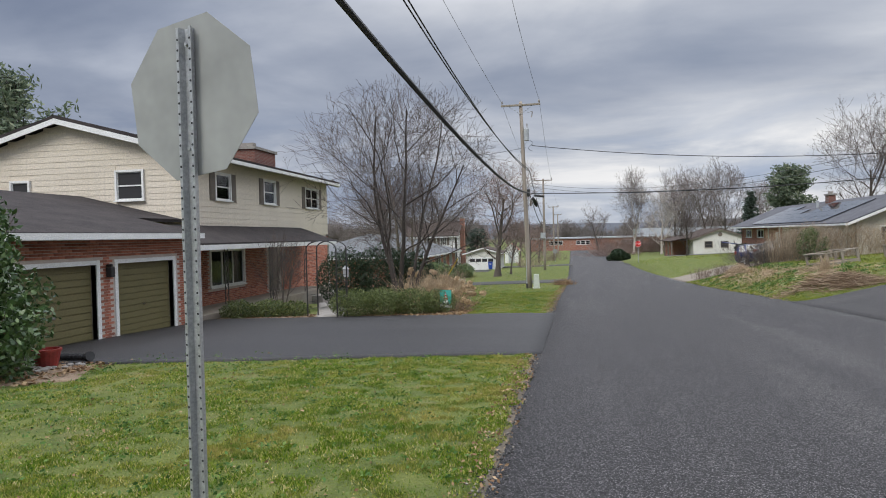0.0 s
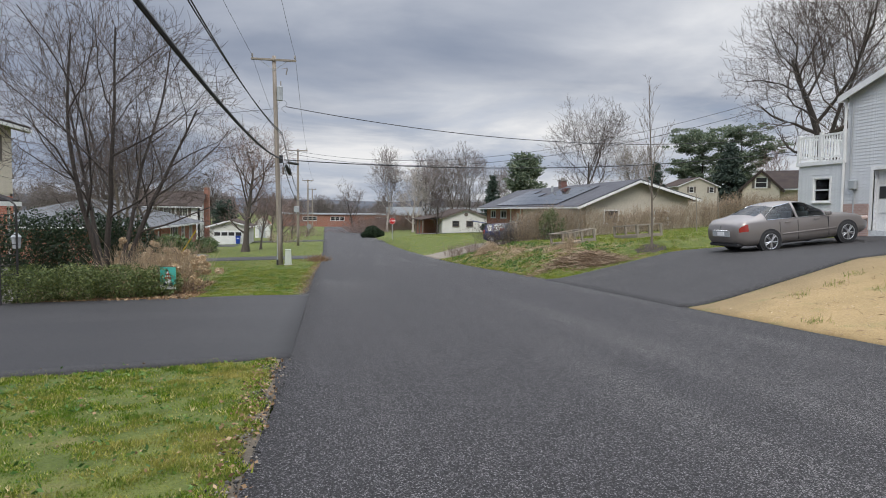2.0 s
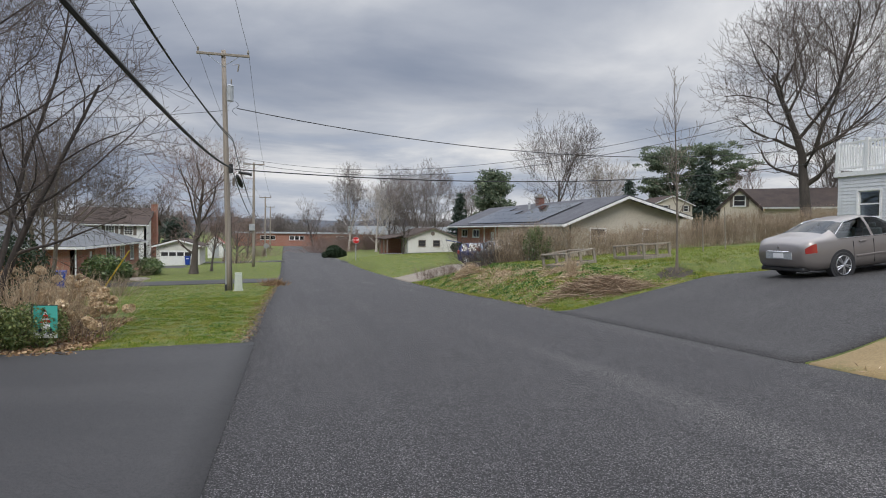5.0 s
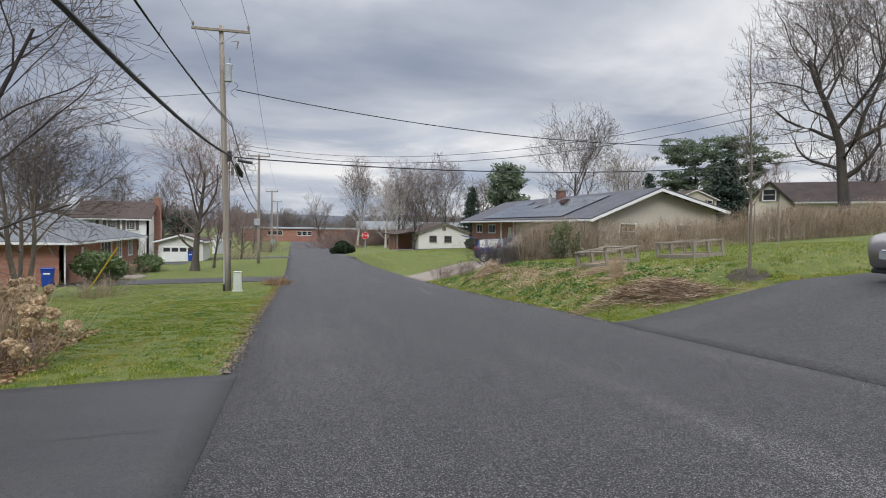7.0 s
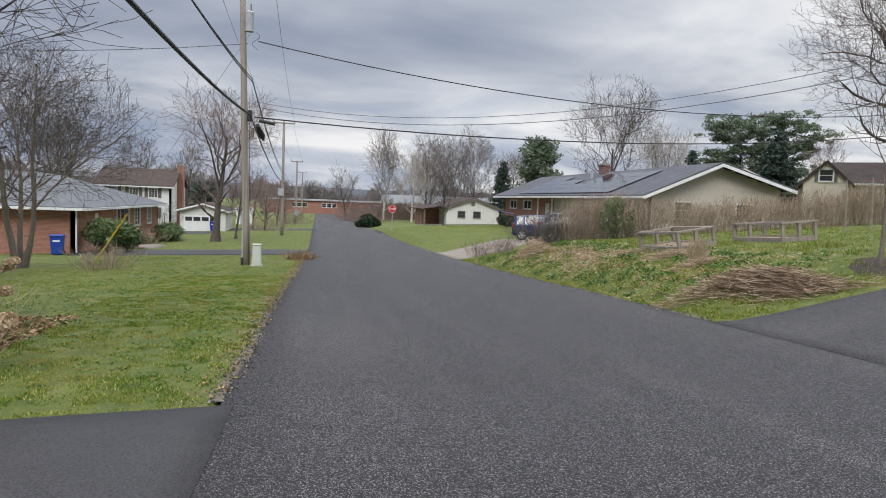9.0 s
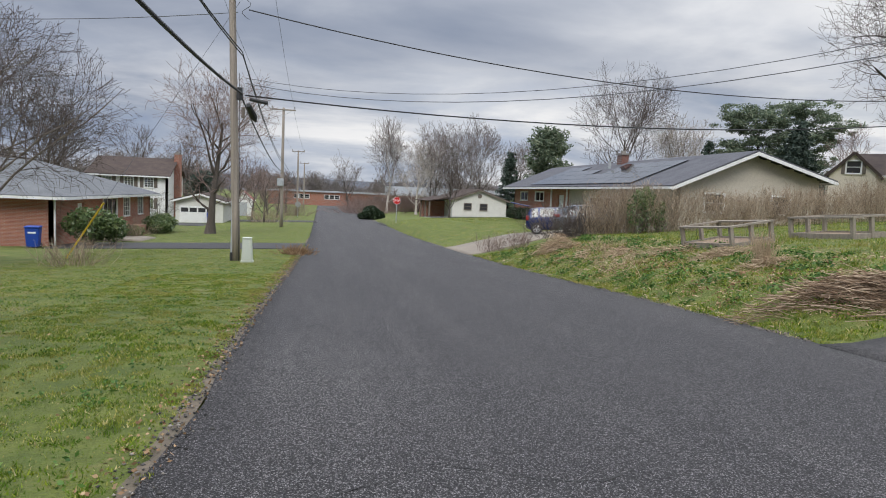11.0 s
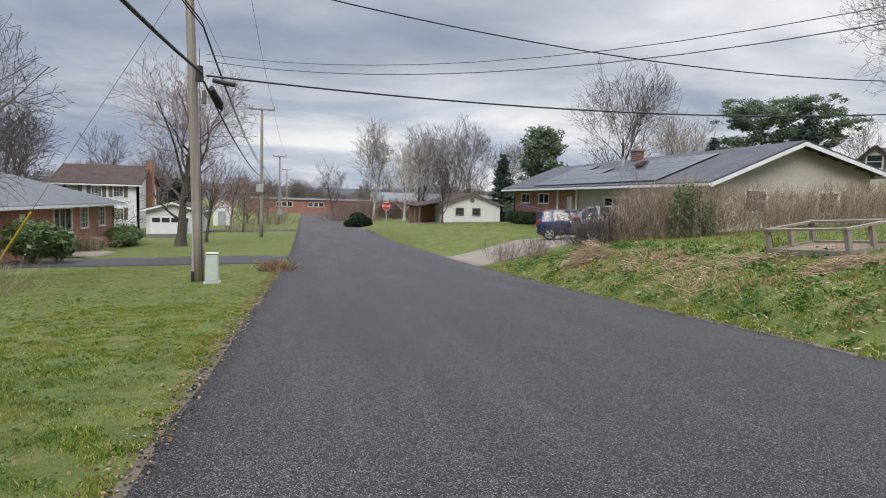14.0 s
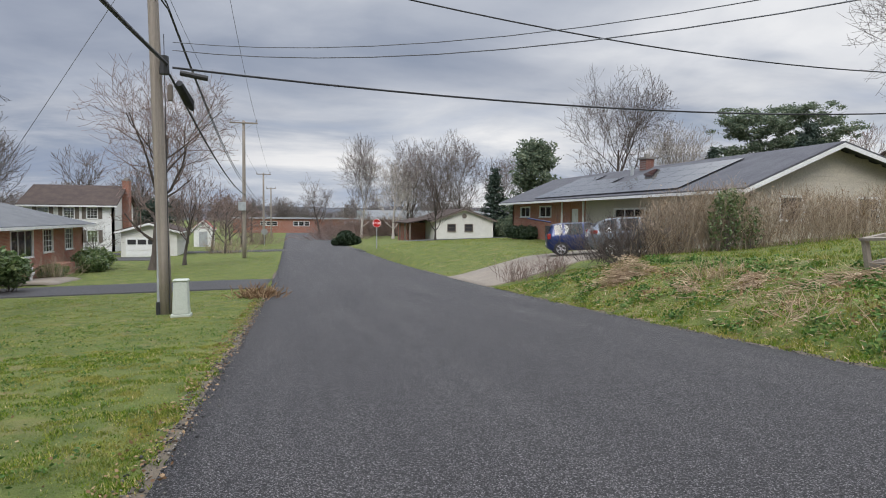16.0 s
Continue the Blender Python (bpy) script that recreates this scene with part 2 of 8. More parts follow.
M_road = road_mat("road_asphalt", (0.115, 0.107, 0.111), (0.34, 0.318, 0.306), (0.36, 0.34, 0.34), 1.0, 0.8, 1.0, 92.0, 0.95)
M_drive_old = road_mat("worn_drive_asphalt", (0.052, 0.0485, 0.049), (0.098, 0.092, 0.089), (0.105, 0.098, 0.096), 0.9, 0.8, 0.5, 70.0, 0.4, (0.1, 0.8, 1))
M_drive = road_mat("sealed_asphalt", (0.034, 0.0315, 0.0325), (0.066, 0.061, 0.061), (0.046, 0.043, 0.044), 0.9, 0.62, 0.2, 130.0, run=(0.12, 0.7, 1))
M_concrete = mat("concrete", (0.235, 0.198, 0.155), (0.19, 0.16, 0.128), 0.9, 0.8, 30, 0.2, stain=((0.22, 0.2, 0.17), 0.5))
M_grass = mat("lawn_turf", (0.068, 0.096, 0.013), (0.135, 0.155, 0.028), 0.95, 1.7, 34, 0.9, stain=((0.20, 0.17, 0.065), 1.3), dist=0.05)
M_verge = mat("soil_and_litter", (0.085, 0.07, 0.05), (0.15, 0.12, 0.085), 0.95, 2.5, 60, 0.5)
M_darksoil = mat("dark_mulch", (0.06, 0.045, 0.033), (0.035, 0.027, 0.02), 0.95, 4, 60, 0.8, dist=0.03)
M_crack = mat("tar_crack", (0.02, 0.019, 0.02), (0.035, 0.033, 0.033), 0.8, 4, 60, 0.3)
M_straw = mat("dormant_turf", (0.37, 0.26, 0.125), (0.29, 0.205, 0.095), 0.95, 0.8, 30, 0.6, stain=((0.2, 0.19, 0.07), 0.9), dist=0.03)
M_mulch = mat("leaf_mulch", (0.22, 0.15, 0.10), (0.30, 0.22, 0.15), 0.95, 2, 45, 0.7, dist=0.04)
M_siding = mat("cream_siding", (0.66, 0.59, 0.485), (0.62, 0.55, 0.445), 0.55, 0.7, 25, 0.05, vary=0.03)
M_siding_w = mat("pale_grey_siding", (0.62, 0.63, 0.635), (0.58, 0.59, 0.595), 0.5, 0.7, 25, 0.05, vary=0.03)
M_siding_b = mat("beige_siding", (0.52, 0.47, 0.39), (0.47, 0.43, 0.35), 0.6, 0.7, 25, 0.05, vary=0.03)
M_white = mat("white_paint", (0.78, 0.78, 0.76), (0.70, 0.70, 0.68), 0.45, 2, 40, 0.04)
M_block = mat("painted_block", (0.66, 0.65, 0.60), (0.60, 0.59, 0.54), 0.8, 1.2, 30, 0.15)
M_brick = mat("red_brick", (0.38, 0.145, 0.09), (0.29, 0.105, 0.07), 0.85, 2.5, 60, 0.2, vary=0.3)
M_mortar = mat("mortar", (0.52, 0.45, 0.39), (0.44, 0.38, 0.33), 0.95, 4, 60, 0.2)
M_shingle_d = mat("brown_black_shingle", (0.060, 0.052, 0.050), (0.040, 0.035, 0.035), 0.9, 1.5, 22, 0.5, stretch=(1, 1, 2.5), spec=0.12)
M_shingle_g = mat("grey_shingle", (0.165, 0.17, 0.175), (0.13, 0.135, 0.14), 0.9, 1.2, 22, 0.4, spec=0.12)
M_shingle_n = mat("slate_grey_shingle", (0.115, 0.115, 0.125), (0.09, 0.09, 0.1), 0.9, 1.2, 22, 0.4, spec=0.12)
M_shingle_b = mat("brown_shingle", (0.085, 0.065, 0.055), (0.065, 0.05, 0.045), 0.9, 1.2, 22, 0.4, spec=0.12)
M_olive = mat("olive_garage_paint", (0.17, 0.145, 0.065), (0.145, 0.125, 0.055), 0.5, 1, 30, 0.05)
M_shutter = mat("grey_brown_shutter", (0.17, 0.14, 0.115), None, 0.6, 3, 40, 0.08)
M_bark = mat("grey_bark", (0.115, 0.095, 0.080), (0.075, 0.062, 0.052), 0.95, 3, 26, 0.8, stretch=(1, 1, 0.25), dist=0.03)
M_bark_d = mat("dark_bark", (0.068, 0.056, 0.048), (0.045, 0.037, 0.032), 0.95, 3, 26, 0.8, stretch=(1, 1, 0.25), dist=0.03)
M_bark_p = mat("pale_brown_bark", (0.21, 0.175, 0.14), (0.14, 0.115, 0.095), 0.95, 3, 26, 0.8, stretch=(1, 1, 0.25), dist=0.03)
M_twig = mat("twig_bark", (0.125, 0.098, 0.085), (0.085, 0.068, 0.060), 0.9, 3, 30, 0.2)
M_twig_r = mat("budding_twig", (0.25, 0.175, 0.15), (0.18, 0.13, 0.112), 0.9, 3, 30, 0.2)
M_birch = mat("pale_bark", (0.52, 0.47, 0.42), (0.38, 0.33, 0.29), 0.9, 3, 26, 0.4)
M_pole = mat("weathered_pole_wood", (0.35, 0.30, 0.25), (0.25, 0.215, 0.18), 0.9, 2, 40, 0.5, stretch=(6, 6, 0.15))
M_timber = mat("weathered_timber", (0.30, 0.26, 0.21), (0.22, 0.19, 0.155), 0.9, 3, 40, 0.4, stretch=(2, 2, 0.5))
M_galv = mat("galvanised_steel", (0.46, 0.47, 0.48), (0.38, 0.39, 0.40), 0.45, 5, 60, 0.08, metal=0.6)
M_signback = mat("bare_aluminium_sheet", (0.31, 0.315, 0.305), (0.29, 0.295, 0.285), 0.55, 1.5, 3, 0.0, metal=0.15)
M_red = plain("sign_red", (0.55, 0.02, 0.02), 0.4)
M_signwhite = plain("sign_white", (0.82, 0.82, 0.82), 0.4)
M_black = mat("black_rubber", (0.02, 0.02, 0.021), (0.03, 0.03, 0.031), 0.6, 8, 60, 0.1)
M_wire = plain("cable_black", (0.018, 0.018, 0.02), 0.6)
M_wire_g = plain("bare_wire_grey", (0.11, 0.115, 0.125), 0.6)
M_iron = mat("wrought_iron", (0.03, 0.028, 0.027), None, 0.5, 6, 50, 0.1)
M_metalgrey = mat("grey_enamel", (0.40, 0.42, 0.43), None, 0.5, 3, 40, 0.05)
M_pedestal = mat("pale_green_plastic", (0.50, 0.53, 0.47), (0.44, 0.47, 0.41), 0.6, 2, 40, 0.05)
M_glass = glass_mat("window_glass")
M_tint = glass_mat("tinted_glass", (0.22, 0.28, 0.28), 1.65)
# near-black; also stands in for shade inside rooms that are not modelled
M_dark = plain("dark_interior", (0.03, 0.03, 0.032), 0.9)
M_curtain = mat("pale_curtain", (0.62, 0.60, 0.55), (0.5, 0.48, 0.44), 0.9, 6, 40, 0.1, stretch=(4, 4, 0.2))
M_solar = plain("solar_cells", (0.014, 0.016, 0.022), 0.07, 0.0, 0.7, 0.5)
M_bin = mat("blue_plastic", (0.012, 0.06, 0.36), None, 0.45, 2, 30, 0.04)
M_tan_car = plain("taupe_metallic_paint", (0.245, 0.222, 0.208), 0.4, 0.5, 0.5, 0.5)
M_blue_car = plain("blue_metallic_paint", (0.010, 0.024, 0.10), 0.35, 0.4, 0.5, 0.5)
M_grey_car = plain("grey_blue_metallic_paint", (0.20, 0.23, 0.27), 0.32, 0.6, 0.5, 0.8)
M_tail = plain("red_lens", (0.30, 0.022, 0.018), 0.12, 0, 0.6, 0.6)
M_amber = plain("clear_lens", (0.55, 0.42, 0.36), 0.12, 0, 0.6, 0.6)
M_rim = plain("alloy", (0.62, 0.62, 0.63), 0.28, 0.9)
M_chrome = plain("chrome_trim", (0.75, 0.75, 0.75), 0.12, 1.0)
M_terracotta = mat("red_glazed_pot", (0.28, 0.03, 0.025), (0.17, 0.03, 0.025), 0.4, 4, 40, 0.05)
M_hill = mat("far_wooded_hill", (0.085, 0.090, 0.105), (0.065, 0.072, 0.088), 1.0, 0.02, 0.5, 0.0)
M_stone = mat("grey_stone", (0.30, 0.28, 0.25), (0.22, 0.2, 0.18), 0.9, 3, 40, 0.4)
M_redroof = mat("red_metal_roof", (0.42, 0.10, 0.08), None, 0.6, 2, 30, 0.05)
# twig bark lightened for far trees: distance haze put into the colour
M_haze_twig = mat("haze_tinted_twig", (0.22, 0.185, 0.17), (0.16, 0.14, 0.135), 0.95, 0.05, 3, 0.0)
L_blade = island_mat("grass_blade", [(0.0, (0.045, 0.095, 0.01)), (0.4, (0.125, 0.20, 0.018)), (0.74, (0.245, 0.30, 0.034)), (0.92, (0.48, 0.41, 0.16)), (1.0, (0.62, 0.53, 0.31))], 0.85, 0.1, 0.25, (0.37, 0.30, 0.095))
L_crumb = island_mat("asphalt_crumb", [(0.0, (0.03, 0.03, 0.03)), (0.6, (0.09, 0.085, 0.08)), (1.0, (0.32, 0.29, 0.25))], 0.9, 0.2)
L_weed = island_mat("weed_leaf", [(0.0, (0.035, 0.085, 0.018)), (0.6, (0.08, 0.165, 0.03)), (1.0, (0.17, 0.25, 0.06))], 0.6, 0.3, 0.2)
L_straw = island_mat("straw_blade", [(0.0, (0.30, 0.205, 0.09)), (0.6, (0.45, 0.33, 0.16)), (1.0, (0.58, 0.45, 0.25))], 0.8, 0.2)
L_box = island_mat("boxwood_leaf", [(0.0, (0.045, 0.072, 0.02)), (0.6, (0.11, 0.14, 0.04)), (1.0, (0.20, 0.22, 0.07))], 0.5, 0.4, 0.15)
L_yew = island_mat("dark_needle", [(0.0, (0.012, 0.026, 0.012)), (0.7, (0.028, 0.050, 0.022)), (1.0, (0.05, 0.075, 0.03))], 0.55, 0.4, 0.1)
L_pine = island_mat("pine_needle", [(0.0, (0.07, 0.10, 0.062)), (0.6, (0.14, 0.18, 0.115)), (1.0, (0.26, 0.29, 0.19))], 0.6, 0.3, 0.3)
L_spruce = island_mat("spruce_needle", [(0.0, (0.030, 0.05, 0.036)), (0.6, (0.055, 0.08, 0.06)), (1.0, (0.09, 0.115, 0.09))], 0.6, 0.3, 0.1)
L_rhodo = island_mat("broad_evergreen_leaf", [(0.0, (0.06, 0.10, 0.035)), (0.6, (0.13, 0.185, 0.065)), (1.0, (0.22, 0.26, 0.11))], 0.35, 0.5, 0.3)
L_holly = island_mat("laurel_leaf", [(0.0, (0.035, 0.07, 0.022)), (0.6, (0.07, 0.125, 0.04)), (1.0, (0.14, 0.20, 0.075))], 0.3, 0.5, 0.15)
L_dry = island_mat("dry_flower_head", [(0.0, (0.40, 0.28, 0.17)), (0.6, (0.62, 0.48, 0.31)), (1.0, (0.74, 0.62, 0.45))], 0.9, 0.2, 0.2)
L_reed = island_mat("dry_reed", [(0.0, (0.30, 0.215, 0.14)), (0.6, (0.45, 0.345, 0.23)), (1.0, (0.58, 0.47, 0.33))], 0.9, 0.2)
L_litter = island_mat("fallen_leaf", [(0.0, (0.16, 0.09, 0.05)), (0.6, (0.28, 0.18, 0.10)), (1.0, (0.42, 0.30, 0.18))], 0.9, 0.2)
L_stalk = island_mat("cut_stalk", [(0.0, (0.26, 0.18, 0.12)), (0.6, (0.46, 0.34, 0.22)), (1.0, (0.62, 0.50, 0.35))], 0.9, 0.2)
L_brush = island_mat("cut_brush", [(0.0, (0.14, 0.095, 0.062)), (0.6, (0.33, 0.235, 0.16)), (1.0, (0.54, 0.43, 0.31))], 0.9, 0.2)
L_hedge = island_mat("bare_hedge_twig", [(0.0, (0.20, 0.15, 0.11)), (0.6, (0.36, 0.28, 0.20)), (1.0, (0.55, 0.45, 0.34))], 0.9, 0.2)
L_forsythia = island_mat("yellow_flower", [(0.0, (0.40, 0.36, 0.03)), (1.0, (0.62, 0.55, 0.06))], 0.8, 0.2)


# ---- mesh helpers ----
def thing(name, at=(0, 0, 0), rz=0.0, label="", category="", group="", kind=""):
    e = new(name)
    e.empty_display_size = 0.2
    e.location, e.rotation_euler = at, (0, 0, radians(rz))
    return tagged(e, label, category, group, kind)


def link(name, me, material, parent=None, label="", kind=""):
    if not me.materials:
        me.materials.append(material)
    ob = new(name, me)
    ob.parent = parent
    return tagged(ob, label, kind=kind)


def part(name, bm, material, parent=None, label="", smooth=False, kind=""):
    me = bpy.data.meshes.new(name)
    bmesh.ops.recalc_face_normals(bm, faces=bm.faces)
    bm.to_mesh(me)
    bm.free()
    if smooth:
        me.polygons.foreach_set("use_smooth", [True] * len(me.polygons))
    return link(name, me, material, parent, label, kind)


def raw(name, verts, faces, material, parent=None, label="", smooth=False, kind=""):
    """A mesh from arrays; faces all of one size."""
    v, f = np.asarray(verts, dtype=np.float32), np.asarray(faces, dtype=np.int32)
    me = bpy.data.meshes.new(name)
    me.vertices.add(len(v))
    me.vertices.foreach_set("co", v.ravel())
    me.loops.add(f.size)
    me.loops.foreach_set("vertex_index", f.ravel())
    me.polygons.add(len(f))
    me.polygons.foreach_set("loop_start", np.arange(0, f.size, f.shape[1], dtype=np.int32))
    me.update(calc_edges=True)
    me.validate()
    if smooth:
        me.polygons.foreach_set("use_smooth", [True] * len(me.polygons))
    return link(name, me, material, parent, label, kind)


def box(bm, x0, x1, y0, y1, z0, z1, bevel=0.0):
    c = [(x, y, z) for z in (z0, z1) for x, y in ((x0, y0), (x1, y0), (x1, y1), (x0, y1))]
    v = [bm.verts.new(p) for p in c]
    fs = [bm.faces.new([v[i] for i in q]) for q in ((3, 2, 1, 0), (4, 5, 6, 7), (0, 1, 5, 4), (1, 2, 6, 5), (2, 3, 7, 6), (3, 0, 4, 7))]
    if bevel:
        bmesh.ops.bevel(bm, geom=list({e for f in fs for e in f.edges}), offset=bevel, segments=1, affect="EDGES")
    return bm


def boxes(*bs, bevel=0.0):
    bm = bmesh.new()
    for b in bs:
        box(bm, *b, bevel=bevel)
    return bm


def tube(bm, a, b, r0, r1=None, n=8, cap=True):
    a, b = Vector(a), Vector(b)
    r1 = r0 if r1 is None else r1
    w = (b - a).normalized()
    u = w.orthogonal().normalized()
    v = w.cross(u)
    ra = [bm.verts.new(a + (u * math.cos(k * math.tau / n) + v * math.sin(k * math.tau / n)) * r0) for k in range(n)]
    rb = [bm.verts.new(b + (u * math.cos(k * math.tau / n) + v * math.sin(k * math.tau / n)) * r1) for k in range(n)]
    for k in range(n):
        bm.faces.new((ra[k], ra[(k + 1) % n], rb[(k + 1) % n], rb[k]))
    if cap:
        bm.faces.new(ra[::-1])
        bm.faces.new(rb)
    return bm


def tubes(*ts, n=8):
    bm = bmesh.new()
    for t in ts:
        tube(bm, *t, n=n)
    return bm


def slab(bm, pts, h):
    """A polygon of 3D points thickened by h along its normal."""
    p = [Vector(q) for q in pts]
    nrm = (p[1] - p[0]).cross(p[2] - p[0]).normalized() * h
    lo = [bm.verts.new(q) for q in p]
    hi = [bm.verts.new(q + nrm) for q in p]
    k = len(p)
    bm.faces.new(lo[::-1])
    bm.faces.new(hi)
    for i in range(k):
        bm.faces.new((lo[i], lo[(i + 1) % k], hi[(i + 1) % k], hi[i]))
    return bm


def wall_bm(axis, at, thick, a0, a1, z0, z1, holes=()):
    """A wall in the plane axis = at, grown by thick, as one shell; holes (a0, a1, z0, z1) go through it."""
    bm = bmesh.new()
    aa = sorted({a0, a1, *(h[0] for h in holes), *(h[1] for h in holes)})
    zz = sorted({z0, z1, *(min(max(h[k], z0), z1) for h in holes for k in (2, 3))})
    solid = {(i, j) for i in range(len(aa) - 1) for j in range(len(zz) - 1)
             if not any(h[0] < (aa[i] + aa[i + 1]) / 2 < h[1] and h[2] < (zz[j] + zz[j + 1]) / 2 < h[3] for h in holes)}
    verts = {}

    def vert(i, j, k):
        if (i, j, k) not in verts:
            d = at + thick * k
            verts[i, j, k] = bm.verts.new((d, aa[i], zz[j]) if axis == "x" else (aa[i], d, zz[j]))
        return verts[i, j, k]

    for i, j in solid:
        for k in (0, 1):
            bm.faces.new([vert(i, j, k), vert(i + 1, j, k), vert(i + 1, j + 1, k), vert(i, j + 1, k)])
        for (ni, nj), (p, q) in {(i - 1, j): ((i, j), (i, j + 1)), (i + 1, j): ((i + 1, j), (i + 1, j + 1)), (i, j - 1): ((i, j), (i + 1, j)), (i, j + 1): ((i, j + 1), (i + 1, j + 1))}.items():
            if (ni, nj) not in solid:
                bm.faces.new([vert(*p, 0), vert(*q, 0), vert(*q, 1), vert(*p, 1)])
    return bm


def sweep(bm, pts, radii, n=6):
    """One tube through the points, capped."""
    pts = [Vector(p) for p in pts]
    a = (pts[-1] - pts[0]).normalized().orthogonal().normalized()
    rings = []
    for i, p in enumerate(pts):
        w = (pts[min(i + 1, len(pts) - 1)] - pts[max(i - 1, 0)]).normalized()
        u = (a - w * a.dot(w)).normalized()
        v = w.cross(u)
        r = radii if isinstance(radii, float) else radii[i]
        rings.append([bm.verts.new(p + (u * math.cos(k * math.tau / n) + v * math.sin(k * math.tau / n)) * r) for k in range(n)])
    for ra, rb in zip(rings, rings[1:]):
        for k in range(n):
            bm.faces.new((ra[k], ra[(k + 1) % n], rb[(k + 1) % n], rb[k]))
    bm.faces.new(rings[0][::-1]), bm.faces.new(rings[-1])
    return bm


def oriented(axis, at, out, a, d, z):
    """Point at a along the wall, d outwards of it, height z."""
    return (at + out * d, a, z) if axis == "x" else (a, at + out * d, z)


def obox(bm, axis, at, out, a0, a1, d0, d1, z0, z1, bevel=0.0):
    p, q = oriented(axis, at, out, a0, d0, z0), oriented(axis, at, out, a1, d1, z1)
    return box(bm, min(p[0], q[0]), max(p[0], q[0]), min(p[1], q[1]), max(p[1], q[1]), z0, z1, bevel)


def window(house, axis, at, out, a0, a1, z0, z1, sash=1, mull=0, shutters=None, fmat=None, grid=False, curtain=False, name="window", trim=0.07):
    """A framed window in a hole: frame, sill, panes, rails; shutters of the given width."""
    fmat = fmat or M_white
    t = trim
    bm = wall_bm(axis, at - out * 0.06, out * 0.105, a0 - t, a1 + t, z0 - t, z1 + t, [(a0, a1, z0, z1)])
    w = part(name, bm, fmat, house)
    bm = bmesh.new()
    obox(bm, axis, at, out, a0 - t - 0.03, a1 + t + 0.03, 0.045, 0.09, z0 - t - 0.01, z0 - t + 0.03)
    part("sill", bm, fmat, w)
    cols = 3 if grid else mull + 1
    rows = 4 if grid else 2 if sash else 1
    bar = 0.014 if grid else 0.022
    ca = [a0 + 0.03 + (a1 - a0 - 0.06) * k / cols for k in range(cols + 1)]
    cz = [z0 + 0.03 + (z1 - z0 - 0.06) * k / rows for k in range(rows + 1)]
    bm = wall_bm(axis, at - out * 0.05, out * 0.05, a0, a1, z0, z1, [(ca[i] + bar * (i > 0), ca[i + 1] - bar * (i < cols - 1), cz[j] + bar * (j > 0), cz[j + 1] - bar * (j < rows - 1)) for i in range(cols) for j in range(rows)])
    part("sash", bm, fmat, w)
    bm = bmesh.new()
    obox(bm, axis, at, out, a0, a1, -0.035, -0.028, z0, z1)
    part("pane", bm, M_glass, w).visible_shadow = False
    if curtain:
        bm = bmesh.new()
        for k in range(12):
            c0, c1 = (a0 + (a1 - a0) * (k + j) / 12 for j in (0, 1))
            obox(bm, axis, at, out, c0, c1, -0.10 - 0.02 * (k % 2), -0.08 - 0.02 * (k % 2), z0 - 0.05, z1 + 0.05)
        part("curtain", bm, M_curtain, w)
    if shutters:
        for s0, s1 in ((a0 - t - shutters, a0 - t - 0.01), (a1 + t + 0.01, a1 + t + shutters)):
            bm = bmesh.new()
            obox(bm, axis, at, out, s0, s1, 0.0, 0.03, z0 - t, z1 + t)
            k = z0
            while k < z1:
                obox(bm, axis, at, out, s0 + 0.05, s1 - 0.05, 0.03, 0.042, k, k + 0.05)
                k += 0.08
            part("shutter", bm, M_shutter, w, "slatted grey-brown shutter")
    return w


BOARD = {}


def board_mesh(axis, out, length, h, m):
    key = (axis, out, round(length, 2), h, m.name)
    if key not in BOARD:
        bm = bmesh.new()
        L = length
        prof = [(0.0, 0.0), (0.017, 0.0), (0.005, h), (0.0, h)]
        ends = []
        for a in (0, L):
            ends.append([bm.verts.new((out * d, a, z) if axis == "x" else (a, out * d, z)) for d, z in prof])
        for i in range(4):
            bm.faces.new((ends[0][i], ends[0][(i + 1) % 4], ends[1][(i + 1) % 4], ends[1][i]))
        bm.faces.new(ends[0]), bm.faces.new(ends[1][::-1])
        bmesh.ops.recalc_face_normals(bm, faces=bm.faces)
        me = bpy.data.meshes.new("clapboard")
        bm.to_mesh(me), bm.free()
        me.materials.append(m)
        BOARD[key] = me
    return BOARD[key]


def siding(parent, axis, at, out, z0, z1, h, m, span, holes=()):
    """Lapped boards on a wall face, course by course; span(z) gives the wall's ends at that height."""
    z = z0
    while z < z1 - 0.02:
        a0, a1 = span(z + h * 0.5)
        if a1 - a0 > 0.15:
            runs = [(a0, a1)]
            for g in holes:
                if g[2] - 0.07 < z + h and g[3] + 0.07 > z:
                    nxt = []
                    for r in runs:
                        if g[1] <= r[0] or g[0] >= r[1]:
                            nxt.append(r)
                        else:
                            nxt += [(r[0], g[0] - 0.07), (g[1] + 0.07, r[1])]
                    runs = [r for r in nxt if r[1] - r[0] > 0.05]
            for r0, r1 in runs:
                ob = new("clapboard", board_mesh(axis, out, r1 - r0, h, m))
                ob.parent = parent
                ob.location = (at, r0, z) if axis == "x" else (r0, at, z)
        z += h


def brick_mesh(axis):
    bm = boxes((-0.008, 0.012, 0, 0.2, 0, 0.056) if axis == "x" else (0, 0.2, -0.008, 0.012, 0, 0.056))
    me = bpy.data.meshes.new("brick")
    bm.to_mesh(me), bm.free()
    me.materials.append(M_brick)
    return me


